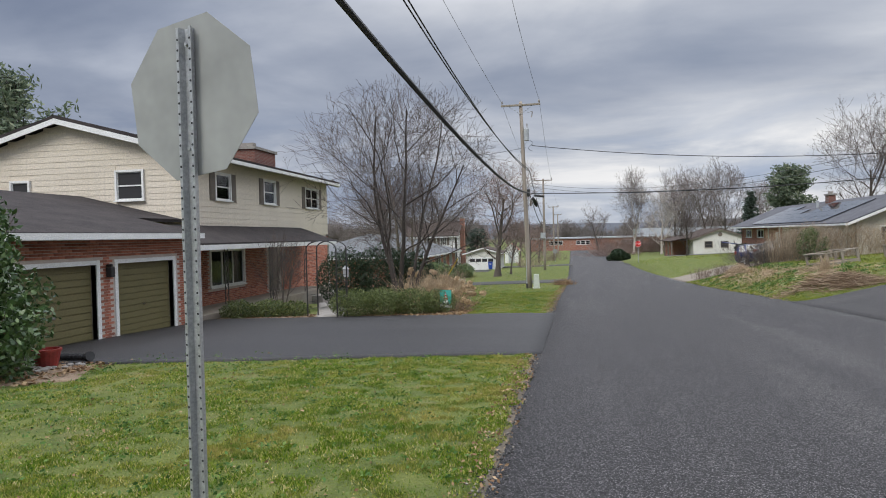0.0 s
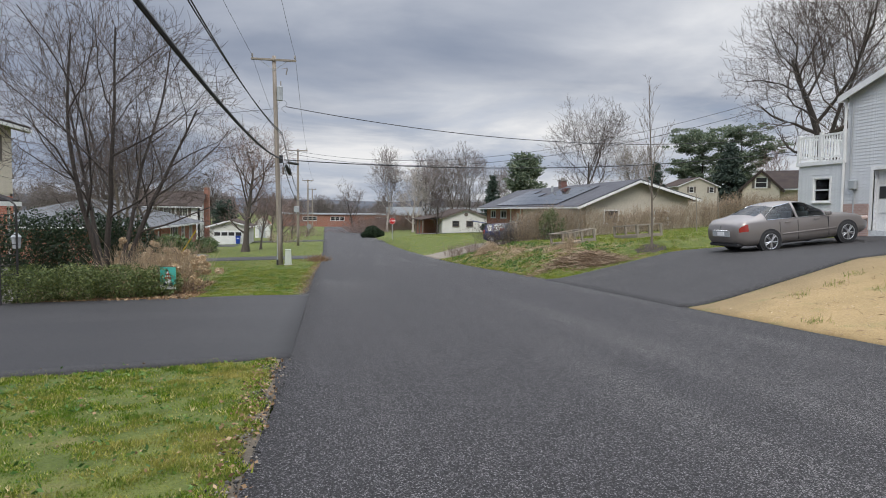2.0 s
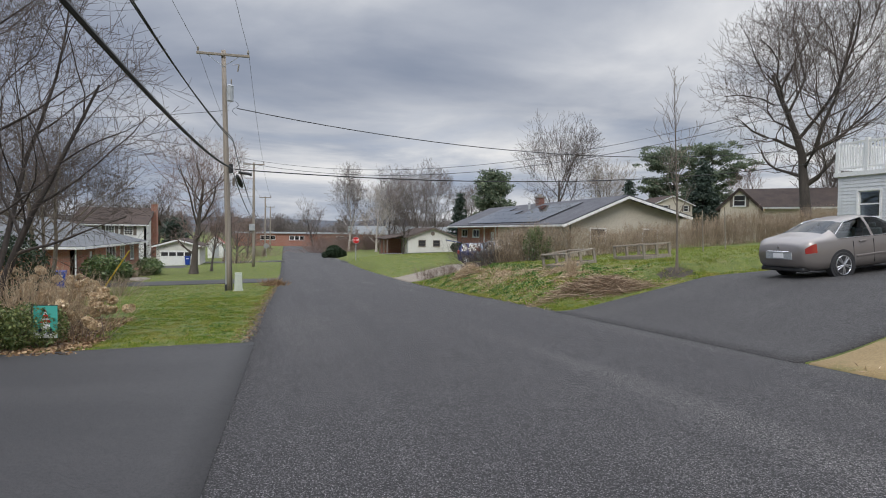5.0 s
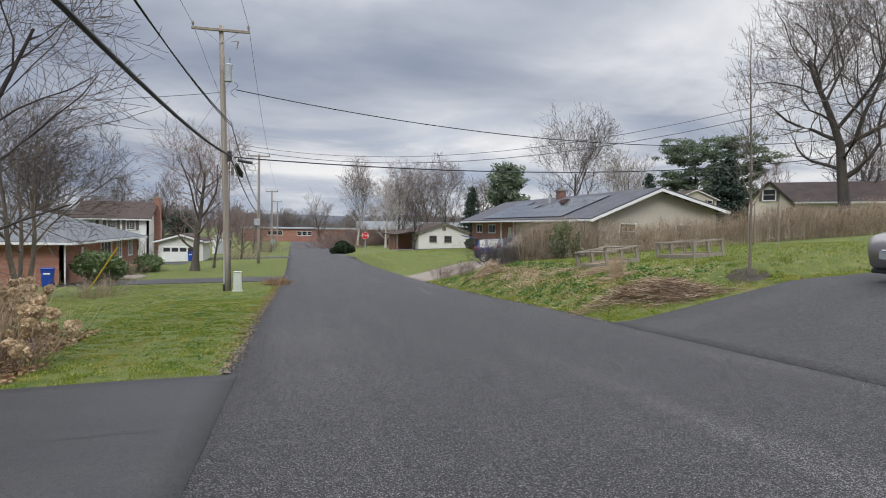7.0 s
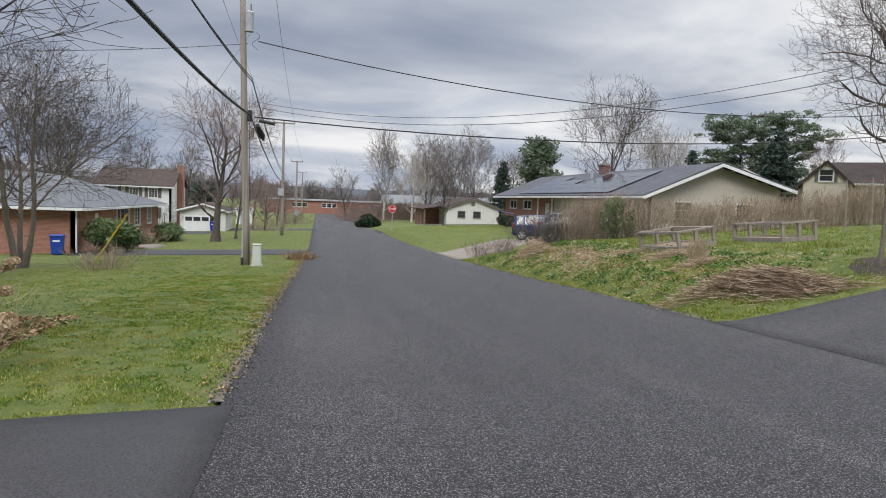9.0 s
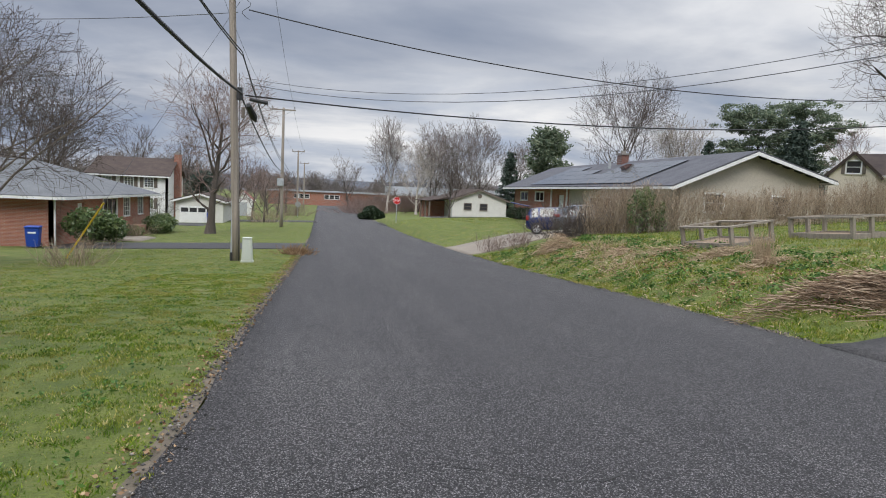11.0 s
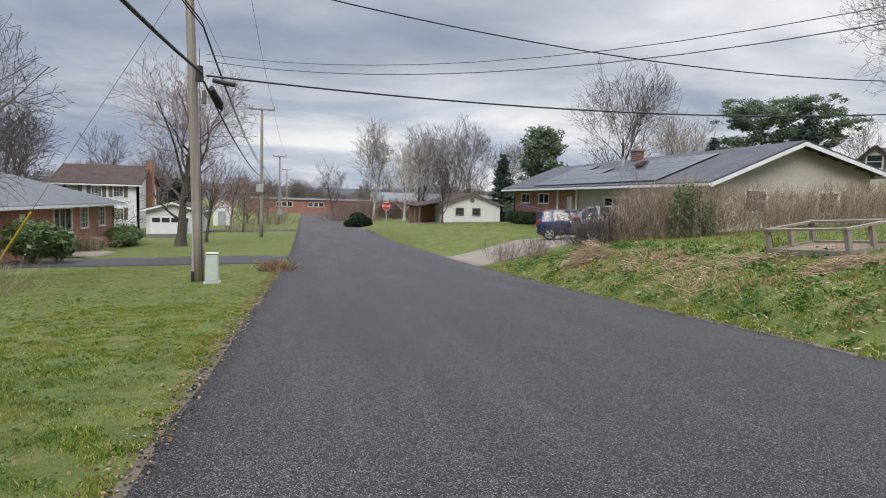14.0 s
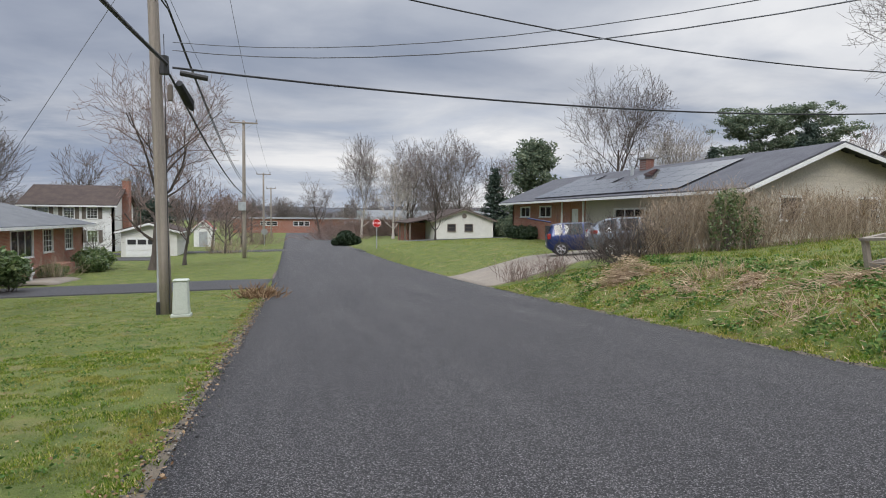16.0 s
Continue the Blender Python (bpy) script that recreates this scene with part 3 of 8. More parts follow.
def brick_courses(name, axis, at, out, a0, a1, z0, z1, parent, holes=(), limit=0, first=None):
    """Running-bond bricks proud of the mortar; those inside first=(a0, a1) are single pieces up to limit, the rest one mesh."""
    share, n = brick_mesh(axis), 0
    verts, faces = [], []
    z, row = z0, 0
    while z < z1 - 0.03:
        a = a0 - (0.105 if row % 2 else 0)
        while a < a1:
            b0, b1 = max(a, a0), min(a + 0.2, a1)
            clear = all(not (h[2] - 0.05 < z + 0.05 and h[3] > z and h[0] < b1 and h[1] > b0) for h in holes)
            if clear and b1 - b0 > 0.04:
                if limit and n < limit and b1 - b0 > 0.19 and (first is None or first[0] <= b0 and b1 <= first[1]):
                    ob = new("brick", share)
                    ob.parent = parent
                    ob.location = (at, b0, z) if axis == "x" else (b0, at, z)
                    n += 1
                else:
                    d = 0.012 * out
                    k = len(verts)
                    for zz in (z, z + 0.056):
                        for q in ((b0, 0), (b1, 0), (b1, d), (b0, d)):
                            verts.append((at + q[1], q[0], zz) if axis == "x" else (q[0], at + q[1], zz))
                    for q in ((0, 1, 2, 3), (4, 5, 6, 7), (0, 1, 5, 4), (1, 2, 6, 5), (2, 3, 7, 6), (3, 0, 4, 7)):
                        faces.append([k + i for i in q])
            a += 0.21
        z, row = z + 0.067, row + 1
    if faces:
        raw(name, verts, faces, M_brick_island, parent, kind="stuff")


def brick_island():
    m = island_mat("red_brick_mixed", [(0.0, (0.22, 0.075, 0.05)), (0.5, (0.37, 0.14, 0.088)), (1.0, (0.48, 0.21, 0.135))], 0.85, 0.3)
    return m


M_brick_island = brick_island()


def grow(seed, height, crown, base, trunk_r, stems=1, limbs=13, angle=52, up=0.16, dens=(2.0, 3.2, 4.5), levels=5, gnarl=0.13, min_r=0.006, tilt=(0.3, 0.55), lead=0.66):
    """A bare tree inside an egg-shaped crown (radius, and height of its foot as a fraction). Returns arrays of stout limbs and of twigs."""
    rnd = random.Random(seed)
    stout, twigs = ([], []), ([], [])
    rz = height * (1 - base) / 2
    zc = height - rz
    scale = Vector((1 / crown, 1 / crown, 1 / rz))

    def room(p, d):
        """How far one can go from p along d before leaving the crown."""
        q = Vector((p.x * scale.x, p.y * scale.y, (p.z - zc) * scale.z))
        e = Vector((d.x * scale.x, d.y * scale.y, d.z * scale.z))
        a, b, c = e.dot(e), q.dot(e), q.dot(q) - 1
        disc = b * b - a * c
        if disc <= 0:
            return 0.0
        far_end = max((-b + math.sqrt(disc)) / a, 0.0)
        tip = p + d * far_end
        turn = math.atan2(tip.y, tip.x)
        k = (tip.z - zc) / rz
        return far_end * (0.84 + 0.10 * math.sin(3 * turn + seed) + 0.09 * math.sin(5 * turn + 7 * k + seed * 2) + 0.07 * math.sin(9 * k + 2 * turn))

    def limb(p, d, length, r0, level):
        n = (8, 6, 4, 3, 2)[level]
        sides = (9, 6, 4, 3, 3)[level]
        vs, fs = stout if level < 2 else twigs
        r1 = max(r0 * (0.22 if level == 0 else 0.3), min_r)
        pts, ds = [p], [d]
        w = gnarl * (0.35 if level == 0 else 1.0)
        lift = up * (0.0 if level == 0 and stems == 1 else 1.0)
        for i in range(n):
            d = (d + Vector((rnd.gauss(0, w), rnd.gauss(0, w), rnd.gauss(0, w * 0.7) + lift))).normalized()
            p = p + d * (length / n)
            pts.append(p), ds.append(d)
        k = len(vs)
        for i in range(n + 1):
            c, v = pts[i], ds[i]
            r = r0 + (r1 - r0) * (i / n) ** 0.8
            if level == 0 and i == 0:
                r *= 1.4
            a = v.orthogonal().normalized()
            b = v.cross(a)
            for j in range(sides):
                t = j * math.tau / sides
                vs.append((c + (a * math.cos(t) + b * math.sin(t)) * r)[:])
        for i in range(n):
            o = k + i * sides
            for j in range(sides):
                m = (j + 1) % sides
                fs.append((o + j, o + m, o + sides + m, o + sides + j))
        if level + 1 >= levels:
            return
        first = (max(base * 0.9, 0.12) if stems == 1 else 0.28) if level == 0 else 0.16
        count = limbs if level == 0 else max(2, round(length * dens[level - 1]))
        turn = rnd.uniform(0, math.tau)
        for c in range(count):
            turn += 2.4 + rnd.uniform(-0.5, 0.5)
            t = first + (0.98 - first) * (c + rnd.uniform(0.1, 0.9)) / count
            f = t * n
            i = min(int(f), n - 1)
            at = pts[i].lerp(pts[i + 1], f - i)
            v = ds[i + 1]
            a = v.orthogonal().normalized()
            side = a * math.cos(turn) + v.cross(a) * math.sin(turn)
            ang = radians(angle * rnd.uniform(0.65, 1.15) * (1.15 - 0.45 * t if level == 0 else 0.9))
            nd = (v * math.cos(ang) + side * math.sin(ang)).normalized()
            free = room(at, nd)
            if level == 0:
                ln = free * rnd.uniform(0.6, 1.1)
            else:
                ln = min(length * (0.78 - 0.42 * t) * rnd.uniform(0.45, 1.35), free * 1.1 + 0.15)
            if ln < 0.12:
                continue
            rr = (r0 + (r1 - r0) * t ** 0.8) * rnd.uniform(0.42, 0.66)
            limb(at, nd, ln, max(min(rr, ln * 0.045), min_r), level + 1)

    for k in range(stems):
        if stems == 1:
            limb(Vector((0, 0, -0.1)), Vector((rnd.gauss(0, 0.03), rnd.gauss(0, 0.03), 1)).normalized(), height * lead, trunk_r, 0)
        else:
            a = k * math.tau / stems + rnd.uniform(-0.35, 0.35)
            q = rnd.uniform(*tilt)
            d = Vector((math.cos(a) * q, math.sin(a) * q, 1)).normalized()
            o = Vector((math.cos(a) * trunk_r * 0.6, math.sin(a) * trunk_r * 0.6, -0.1))
            limb(o, d, max(room(o + d * height * 0.3, d) + height * 0.27, height * 0.5), trunk_r * rnd.uniform(0.75, 1.0), 0)
    return [(np.array(v) if len(v) else np.zeros((0, 3)), np.array(f)) for v, f in (stout, twigs)]


def bare_tree(seed, at, height, label, group="", bark=None, twig=None, name="tree", **kw):
    t = thing(name, at, label=label, category="tree", group=group)
    (sv, sf), (tv, tf) = grow(seed, height, **kw)
    raw("trunk", sv, sf, bark or M_bark, t, smooth=True)
    raw("crown", tv, tf, twig or M_twig, t)
    return t


def leaf_cloud(rng, centres, radii, count, size, flat=0.0, aspect=0.55):
    """Small leaf quads round the given centres."""
    c = np.asarray(centres)[rng.integers(0, len(centres), count)]
    r = np.asarray(radii)
    r = r[rng.integers(0, len(r), count)] if r.ndim == 1 else r
    d = rng.normal(size=(count, 3))
    d /= np.linalg.norm(d, axis=1)[:, None]
    p = c + d * (rng.random(count) ** 0.45)[:, None] * (r[:, None] if r.ndim == 1 else r)
    return leaf_quads(rng, p, size, aspect, flat)


def leaf_quads(rng, p, size, aspect=0.55, flat=0.0):
    n = len(p)
    u = rng.normal(size=(n, 3))
    u[:, 2] *= 1 - flat
    u /= np.linalg.norm(u, axis=1)[:, None]
    w = rng.normal(size=(n, 3))
    w -= (w * u).sum(1)[:, None] * u
    w /= np.linalg.norm(w, axis=1)[:, None]
    s = size * rng.uniform(0.6, 1.4, n)[:, None]
    v = np.stack([p - u * s, p + w * s * aspect, p + u * s, p - w * s * aspect], 1).reshape(-1, 3)
    return v, np.arange(4 * n).reshape(-1, 4)


def stalks(rng, p0, d, length, r):
    """Thin three-sided tapered stalks from p0 along d."""
    n = len(p0)
    d = d / np.linalg.norm(d, axis=1)[:, None]
    a = np.cross(d, rng.normal(size=(n, 3)))
    a /= np.linalg.norm(a, axis=1)[:, None]
    b = np.cross(d, a)
    ring = [a * math.cos(k * math.tau / 3) + b * math.sin(k * math.tau / 3) for k in range(3)]
    r = np.broadcast_to(np.asarray(r, dtype=float), (n,))[:, None]
    ln = np.broadcast_to(np.asarray(length, dtype=float), (n,))[:, None]
    bend = rng.normal(size=(n, 3)) * ln * 0.07
    rows = [[p0 + q * r for q in ring], [p0 + d * ln * 0.5 + bend + q * r * 0.8 for q in ring], [p0 + d * ln + q * r * 0.35 for q in ring]]
    v = np.stack([x for row in rows for x in row], 1).reshape(-1, 3)
    base = (np.arange(n) * 9)[:, None, None]
    q = np.array([(o + k, o + (k + 1) % 3, o + 3 + (k + 1) % 3, o + 3 + k) for o in (0, 3) for k in range(3)])
    return v, (base + q[None]).reshape(-1, 4)


# ---- lie of the land ----
ROAD_Y = [-60, -20, 0, 11.4, 24.7, 42, 68, 100, 175, 400, 3000]
ROAD_Z = [3.6, 2.35, 1.58, 1.13, 0.6, -0.30, -1.0, -1.38, -1.35, -2.4, -4.0]


def ease(t):
    t = np.clip(t, 0, 1)
    return t * t * (3 - 2 * t)


def road_z(y):
    return sum(np.interp(np.asarray(y, float) + o, ROAD_Y, ROAD_Z) for o in (-6, -3, 0, 3, 6)) / 5


def edge_l(y):
    return np.interp(y, [-60, 0, 11, 29, 46, 62, 150, 400], [-1.5, -1.35, -1.2, -0.8, -0.24, 0.2, 2.05, 7.3])


def edge_r(y):
    return np.interp(y, [-60, 0, 16, 31, 45, 70, 100, 400], [6.9, 7.0, 7.1, 7.7, 8.1, 8.3, 9.0, 15.4])


def land(x, y):
    """Height of the ground."""
    x, y = np.asarray(x, float), np.asarray(y, float)
    z = road_z(y)
    r = np.maximum(x - edge_r(y), 0)
    fade = np.interp(y, [-60, 44, 70, 104, 160], [1, 1, 0.72, 0.22, 0.0])
    bank = ease((y - 25.0) / 1.4) * (1 - ease((y - 43) / 4)) * 0.33
    z = z + fade * (bank * ease(r / 1.3) + 0.247 * (np.minimum(r, 4.6) - 0.5 * (1 - np.exp(-np.minimum(r, 4.6) / 0.5))) + 0.085 * np.clip(r - 4.6, 0, 22) + 0.02 * np.clip(r - 26.6, 0, 60))
    bank2 = ease((y - 56) / 14) * (1 - ease((y - 96) / 12)) * 0.62
    z = z + bank2 * ease((x - edge_r(y) + 0.2) / 1.1)
    l = np.maximum(edge_l(y) - x, 0)
    z = z - np.interp(y, [-60, 25, 48, 100, 200], [0.006, 0.006, 0.026, 0.02, 0.0]) * np.minimum(l, 16)
    return z


def gz(x, y):
    return float(land(x, y))


def sheet(name, xs_of_y, ys, lift, material, parent=None, label="", kind="structure", skirt=0.12, category=""):
    """A strip that follows the ground: xs_of_y gives its two edges at each y."""
    cols = 14
    v, f = [], []
    for y in ys:
        a, b = xs_of_y(y)
        for k in range(cols + 1):
            x = a + (b - a) * k / cols
            v.append((x, y, gz(x, y) + lift))
    n = len(ys)
    for i in range(n - 1):
        for k in range(cols):
            o = i * (cols + 1) + k
            f.append((o, o + 1, o + cols + 2, o + cols + 1))
    rim = [i for i in range(cols + 1)] + [(i + 1) * (cols + 1) - 1 for i in range(1, n)] + [(n - 1) * (cols + 1) + k for k in range(cols - 1, -1, -1)] + [i * (cols + 1) for i in range(n - 2, 0, -1)]
    s = len(v)
    v += [(v[i][0], v[i][1], v[i][2] - skirt) for i in rim]
    for i in range(len(rim)):
        j = (i + 1) % len(rim)
        f.append((rim[i], s + i, s + j, rim[j]))
    ob = raw(name, v, f, material, parent, smooth=False)
    return tagged(ob, label, category, kind=kind)


# ---- ground, road, drives ----
def build_ground():
    ys = list(np.arange(-60, 18, 1.0)) + list(np.arange(18, 30, 0.3)) + list(np.arange(30, 130, 1.0)) + list(np.arange(130, 260, 6.0)) + [280, 320, 400, 600, 1000, 1800, 3000]
    left = [700, 300, 150, 90, 60, 45, 36, 30] + list(np.arange(26, 2.1, -1.0)) + [2.0, 1.5, 1.0, 0.6, 0.3, 0.12]
    right = [0.12, 0.3, 0.6, 1.0, 1.3, 1.7] + list(np.arange(2.5, 34, 1.0)) + [38, 46, 60, 90, 150, 300, 700]
    rows = []
    for y in ys:
        a, b = float(edge_l(y)), float(edge_r(y))
        xs = [a - d for d in left] + [a + (b - a) * k / 8 for k in range(9)] + [b + d for d in right]
        rows.append([(x, y) for x in xs])
    p = np.array(rows)
    z = land(p[..., 0], p[..., 1])
    n = len(left)
    z[:, n:n + 9] -= 0.10
    z += np.where(np.abs(np.arange(p.shape[1]) - n - 4) > 5, 1, 0)[None, :] * 0.006 * np.sin(p[..., 0] * 1.7) * np.sin(p[..., 1] * 1.3 + p[..., 0])
    v = np.dstack([p, z[..., None]]).reshape(-1, 3)
    r, c = p.shape[:2]
    i = np.arange(r * c).reshape(r, c)
    f = np.stack([i[:-1, :-1], i[:-1, 1:], i[1:, 1:], i[1:, :-1]], -1).reshape(-1, 4)
    tagged(raw("ground", v, f, M_grass, smooth=True), "mown green lawn with dry patches sloping down the street", "lawn", kind="structure")


build_ground()
near_y = list(np.arange(-60, 130, 1.5)) + list(np.arange(130, 181, 8.0))
sheet("road", lambda y: (float(edge_l(y)) + 0.03 * math.sin(y * 2.3) + 0.03 * math.sin(y * 0.9), float(edge_r(y)) + 0.03 * math.sin(y * 1.9)), near_y, 0.0, M_road, label="worn grey asphalt residential street with paler wheel tracks", category="road", skirt=0.14)
sheet("cross_street", lambda y: (float(edge_r(y)) - 0.4, 90.0), list(np.arange(87.0, 95.1, 1.0)), 0.03, M_road, label="grey asphalt side street joining the road", category="road")
sheet("cross_street", lambda y: (-60.0, float(edge_l(y)) + 0.4), list(np.arange(91.0, 96.1, 1.0)), 0.03, M_road, label="grey asphalt side street behind the lawns", category="road")


def slanted(name, corners, lift, material, label, category, steps=22):
    """A paved quad whose corners are near-road, far-road, far-house, near-house."""
    a, b, c, d = (np.array(q, float) for q in corners)
    v, f = [], []
    for i in range(steps + 1):
        for j in range(steps + 1):
            s, t = i / steps, j / steps
            q = (a * (1 - t) + b * t) * (1 - s) + (d * (1 - t) + c * t) * s
            v.append((q[0], q[1], gz(*q) + lift * (0.3 + 0.7 * min(1, s * 7))))
    for i in range(steps):
        for j in range(steps):
            o = i * (steps + 1) + j
            f.append((o, o + 1, o + steps + 2, o + steps + 1))
    rim = list(range(steps + 1)) + [(k + 1) * (steps + 1) - 1 for k in range(1, steps + 1)] + [steps * (steps + 1) + k for k in range(steps - 1, -1, -1)] + [k * (steps + 1) for k in range(steps - 1, 0, -1)]
    s = len(v)
    v += [(v[i][0], v[i][1], v[i][2] - 0.1) for i in rim]
    for i in range(len(rim)):
        j = (i + 1) % len(rim)
        f.append((rim[i], s + i, s + j, rim[j]))
    return tagged(raw(name, v, f, material), label, category, kind="structure")


slanted("driveway", [(-1.1, 11.3), (-0.9, 19.9), (-11.4, 18.2), (-11.4, 9.4)], 0.035, M_drive, "smooth black sealed asphalt driveway to the double garage", "driveway")
slanted("driveway", [(-0.3, 49.5), (-0.1, 54.6), (-12.3, 54.8), (-12.3, 50.2)], 0.035, M_drive, "dark asphalt driveway beside the brick house", "driveway")
slanted("driveway", [(7.0, 15.6), (7.35, 24.7), (18.4, 23.0), (18.4, 16.4)], 0.035, M_drive_old, "dark asphalt driveway climbing to the pale house", "driveway")
slanted("driveway", [(8.1, 48.2), (8.1, 54.2), (18.0, 57.5), (18.0, 50.0)], 0.035, M_concrete, "tan concrete driveway beside the hedge", "driveway")
slanted("driveway", [(-9.5, 79.5), (-9.5, 84.5), (-15.0, 86.5), (-15.0, 81.5)], 0.035, M_drive, "dark asphalt apron before the white garage", "driveway")
slanted("dormant_lawn", [(7.08, -25.0), (7.15, 15.5), (18.4, 16.3), (30.0, -25.0)], 0.03, M_straw, "straw-coloured dormant lawn beside the drive", "lawn")
slanted("planting_bed", [(-3.7, 20.1), (-4.6, 25.4), (-9.0, 24.5), (-7.3, 18.95)], 0.03, M_mulch, "leaf-littered planting bed along the drive", "planting bed")
slanted("planting_bed", [(-8.4, 18.75), (-8.4, 19.9), (-11.6, 20.0), (-11.3, 18.3)], 0.03, M_mulch, "narrow mulch bed before the porch", "planting bed")
slanted("garden_walk", [(-7.4, 18.95), (-8.2, 18.8), (-11.3, 27.0), (-10.2, 28.0)], 0.045, M_stone, "flagstone garden walk leading to the porch", "path", 12)
slanted("planting_bed", [(-7.9, 8.5), (-8.7, 9.9), (-11.2, 9.4), (-11.2, 6.4)], 0.03, M_mulch, "leaf-strewn mulch bed under the laurel", "planting bed")


def verge(name, edge, out, y0, y1, width, skip=()):
    """Ragged strip of bare soil and grit along the asphalt."""
    v, f, rr = [], [], random.Random(4)
    y = y0
    while y < y1:
        w = width * (0.35 + rr.random() * 0.9)
        e = float(edge(y))
        for d in (-0.03, 0.5, 1.0):
            x = e + out * (w * d if d > 0 else d)
            v.append((x, y, gz(x, y) + (-0.012 if d < 0 else 0.003 if d < 1 else -0.02)))
        y += 0.12
    for i in range(len(v) // 3 - 1):
        if any(a < v[i * 3][1] < b for a, b in skip):
            continue
        for k in range(2):
            f.append((i * 3 + k, i * 3 + k + 1, i * 3 + k + 4, i * 3 + k + 3))
    tagged(raw(name, v, f, M_verge), "crumbling edge of soil and leaf litter beside asphalt", "verge", kind="structure")




def crack(name, pts, width, label, seed, high):
    """A jagged dark ribbon along a line on the paving."""
    rr = random.Random(seed)
    v, f = [], []
    for (x0, y0), (x1, y1) in zip(pts, pts[1:]):
        n = max(3, int(math.hypot(x1 - x0, y1 - y0) / 0.09))
        px, py = (y1 - y0) / math.hypot(x1 - x0, y1 - y0), -(x1 - x0) / math.hypot(x1 - x0, y1 - y0)
        for k in range(n + 1):
            j, w = rr.gauss(0, width * 0.9), width * rr.uniform(0.3, 1.0)
            x, y = x0 + (x1 - x0) * k / n + px * j, y0 + (y1 - y0) * k / n + py * j
            for e in (-w, w):
                v.append((x + px * e, y + py * e, gz(x + px * e, y + py * e) + high))
    for k in range(len(v) // 2 - 1):
        f.append((2 * k, 2 * k + 1, 2 * k + 3, 2 * k + 2))
    tagged(raw(name, v, f, M_crack), label, "crack", kind="structure")


crack("asphalt_seam", [(7.12, 15.7), (7.3, 20.0), (7.48, 24.6)], 0.012, "dark lip where the drive meets the road", 1, 0.018)
crack("asphalt_crack", [(-0.45, 20.2), (-0.17, 20.37), (0.28, 20.6), (0.82, 20.95), (1.4, 20.6), (1.83, 20.5), (2.61, 21.0)], 0.010, "wandering crack across the old asphalt", 3, 0.004)
crack("asphalt_crack", [(-2.3, 17.05), (-1.7, 17.2), (-1.25, 17.2)], 0.009, "short crack in the sealed drive", 4, 0.04)
verge("verge", edge_l, -1, -2, 60, 0.2, [(11.2, 20.0), (49.3, 54.8)])
verge("verge", edge_r, 1, 25, 60, 0.24, [(48, 54.4)])

# ---- houses ----
FLAT = {}


def house(name, base, label, category="house"):
    h = thing(name, base, label=label, category=category)
    FLAT[h.name] = Matrix.Translation(-Vector(base))
    return h


_plain_link = link


def link(name, me, material, parent=None, label="", kind=""):
    ob = _plain_link(name, me, material, parent, label, kind)
    if parent is not None and parent.name in FLAT:
        ob.matrix_parent_inverse = FLAT[parent.name]
    return ob


def tex_brick(name, axis, c1, c2, mortar):
    m = bpy.data.materials.new(name)
    m.use_nodes = True
    nt = m.node_tree
    co, sp, cb, br = (nt.nodes.new("ShaderNode" + k) for k in ("TexCoord", "SeparateXYZ", "CombineXYZ", "TexBrick"))
    nt.links.new(co.outputs["Object"], sp.inputs[0])
    nt.links.new(sp.outputs[1 if axis == "x" else 0], cb.inputs[0])
    nt.links.new(sp.outputs[2], cb.inputs[1])
    nt.links.new(cb.outputs[0], br.inputs["Vector"])
    for k, v in (("Color1", c1), ("Color2", c2), ("Mortar", mortar)):
        br.inputs[k].default_value = (*v, 1)
    for k, v in (("Scale", 1.0), ("Mortar Size", 0.006), ("Brick Width", 0.21), ("Row Height", 0.067), ("Bias", -0.2)):
        br.inputs[k].default_value = v
    b = nt.nodes["Principled BSDF"]
    b.inputs["Roughness"].default_value = 0.88
    nz = nt.nodes.new("ShaderNodeTexNoise")
    nz.inputs["Scale"].default_value = 1.3
    nz.inputs["Detail"].default_value = 5
    nt.links.new(co.outputs["Object"], nz.inputs["Vector"])
    mr = nt.nodes.new("ShaderNodeMapRange")
    mr.inputs[3].default_value, mr.inputs[4].default_value = 0.75, 1.25
    nt.links.new(nz.outputs["Fac"], mr.inputs[0])
    hs = nt.nodes.new("ShaderNodeHueSaturation")
    nt.links.new(mr.outputs[0], hs.inputs["Value"])
    nt.links.new(br.outputs["Color"], hs.inputs["Color"])
    nt.links.new(hs.outputs[0], b.inputs["Base Color"])
    bp = nt.nodes.new("ShaderNodeBump")
    bp.inputs["Strength"].default_value, bp.inputs["Distance"].default_value = 0.5, 0.008
    bp.invert = True
    nt.links.new(br.outputs["Fac"], bp.inputs["Height"])
    nt.links.new(bp.outputs[0], b.inputs["Normal"])
    return m


TB_x = tex_brick("brick_wall_x", "x", (0.36, 0.14, 0.085), (0.27, 0.095, 0.06), (0.42, 0.35, 0.29))
TB_p = tex_brick("pinkish_brick", "x", (0.40, 0.27, 0.23), (0.31, 0.20, 0.17), (0.46, 0.40, 0.36))
TB_d = tex_brick("smoked_brick", "y", (0.19, 0.075, 0.055), (0.13, 0.055, 0.042), (0.22, 0.18, 0.16))
TB_y = tex_brick("brick_wall_y", "y", (0.33, 0.125, 0.08), (0.25, 0.09, 0.06), (0.40, 0.33, 0.28))


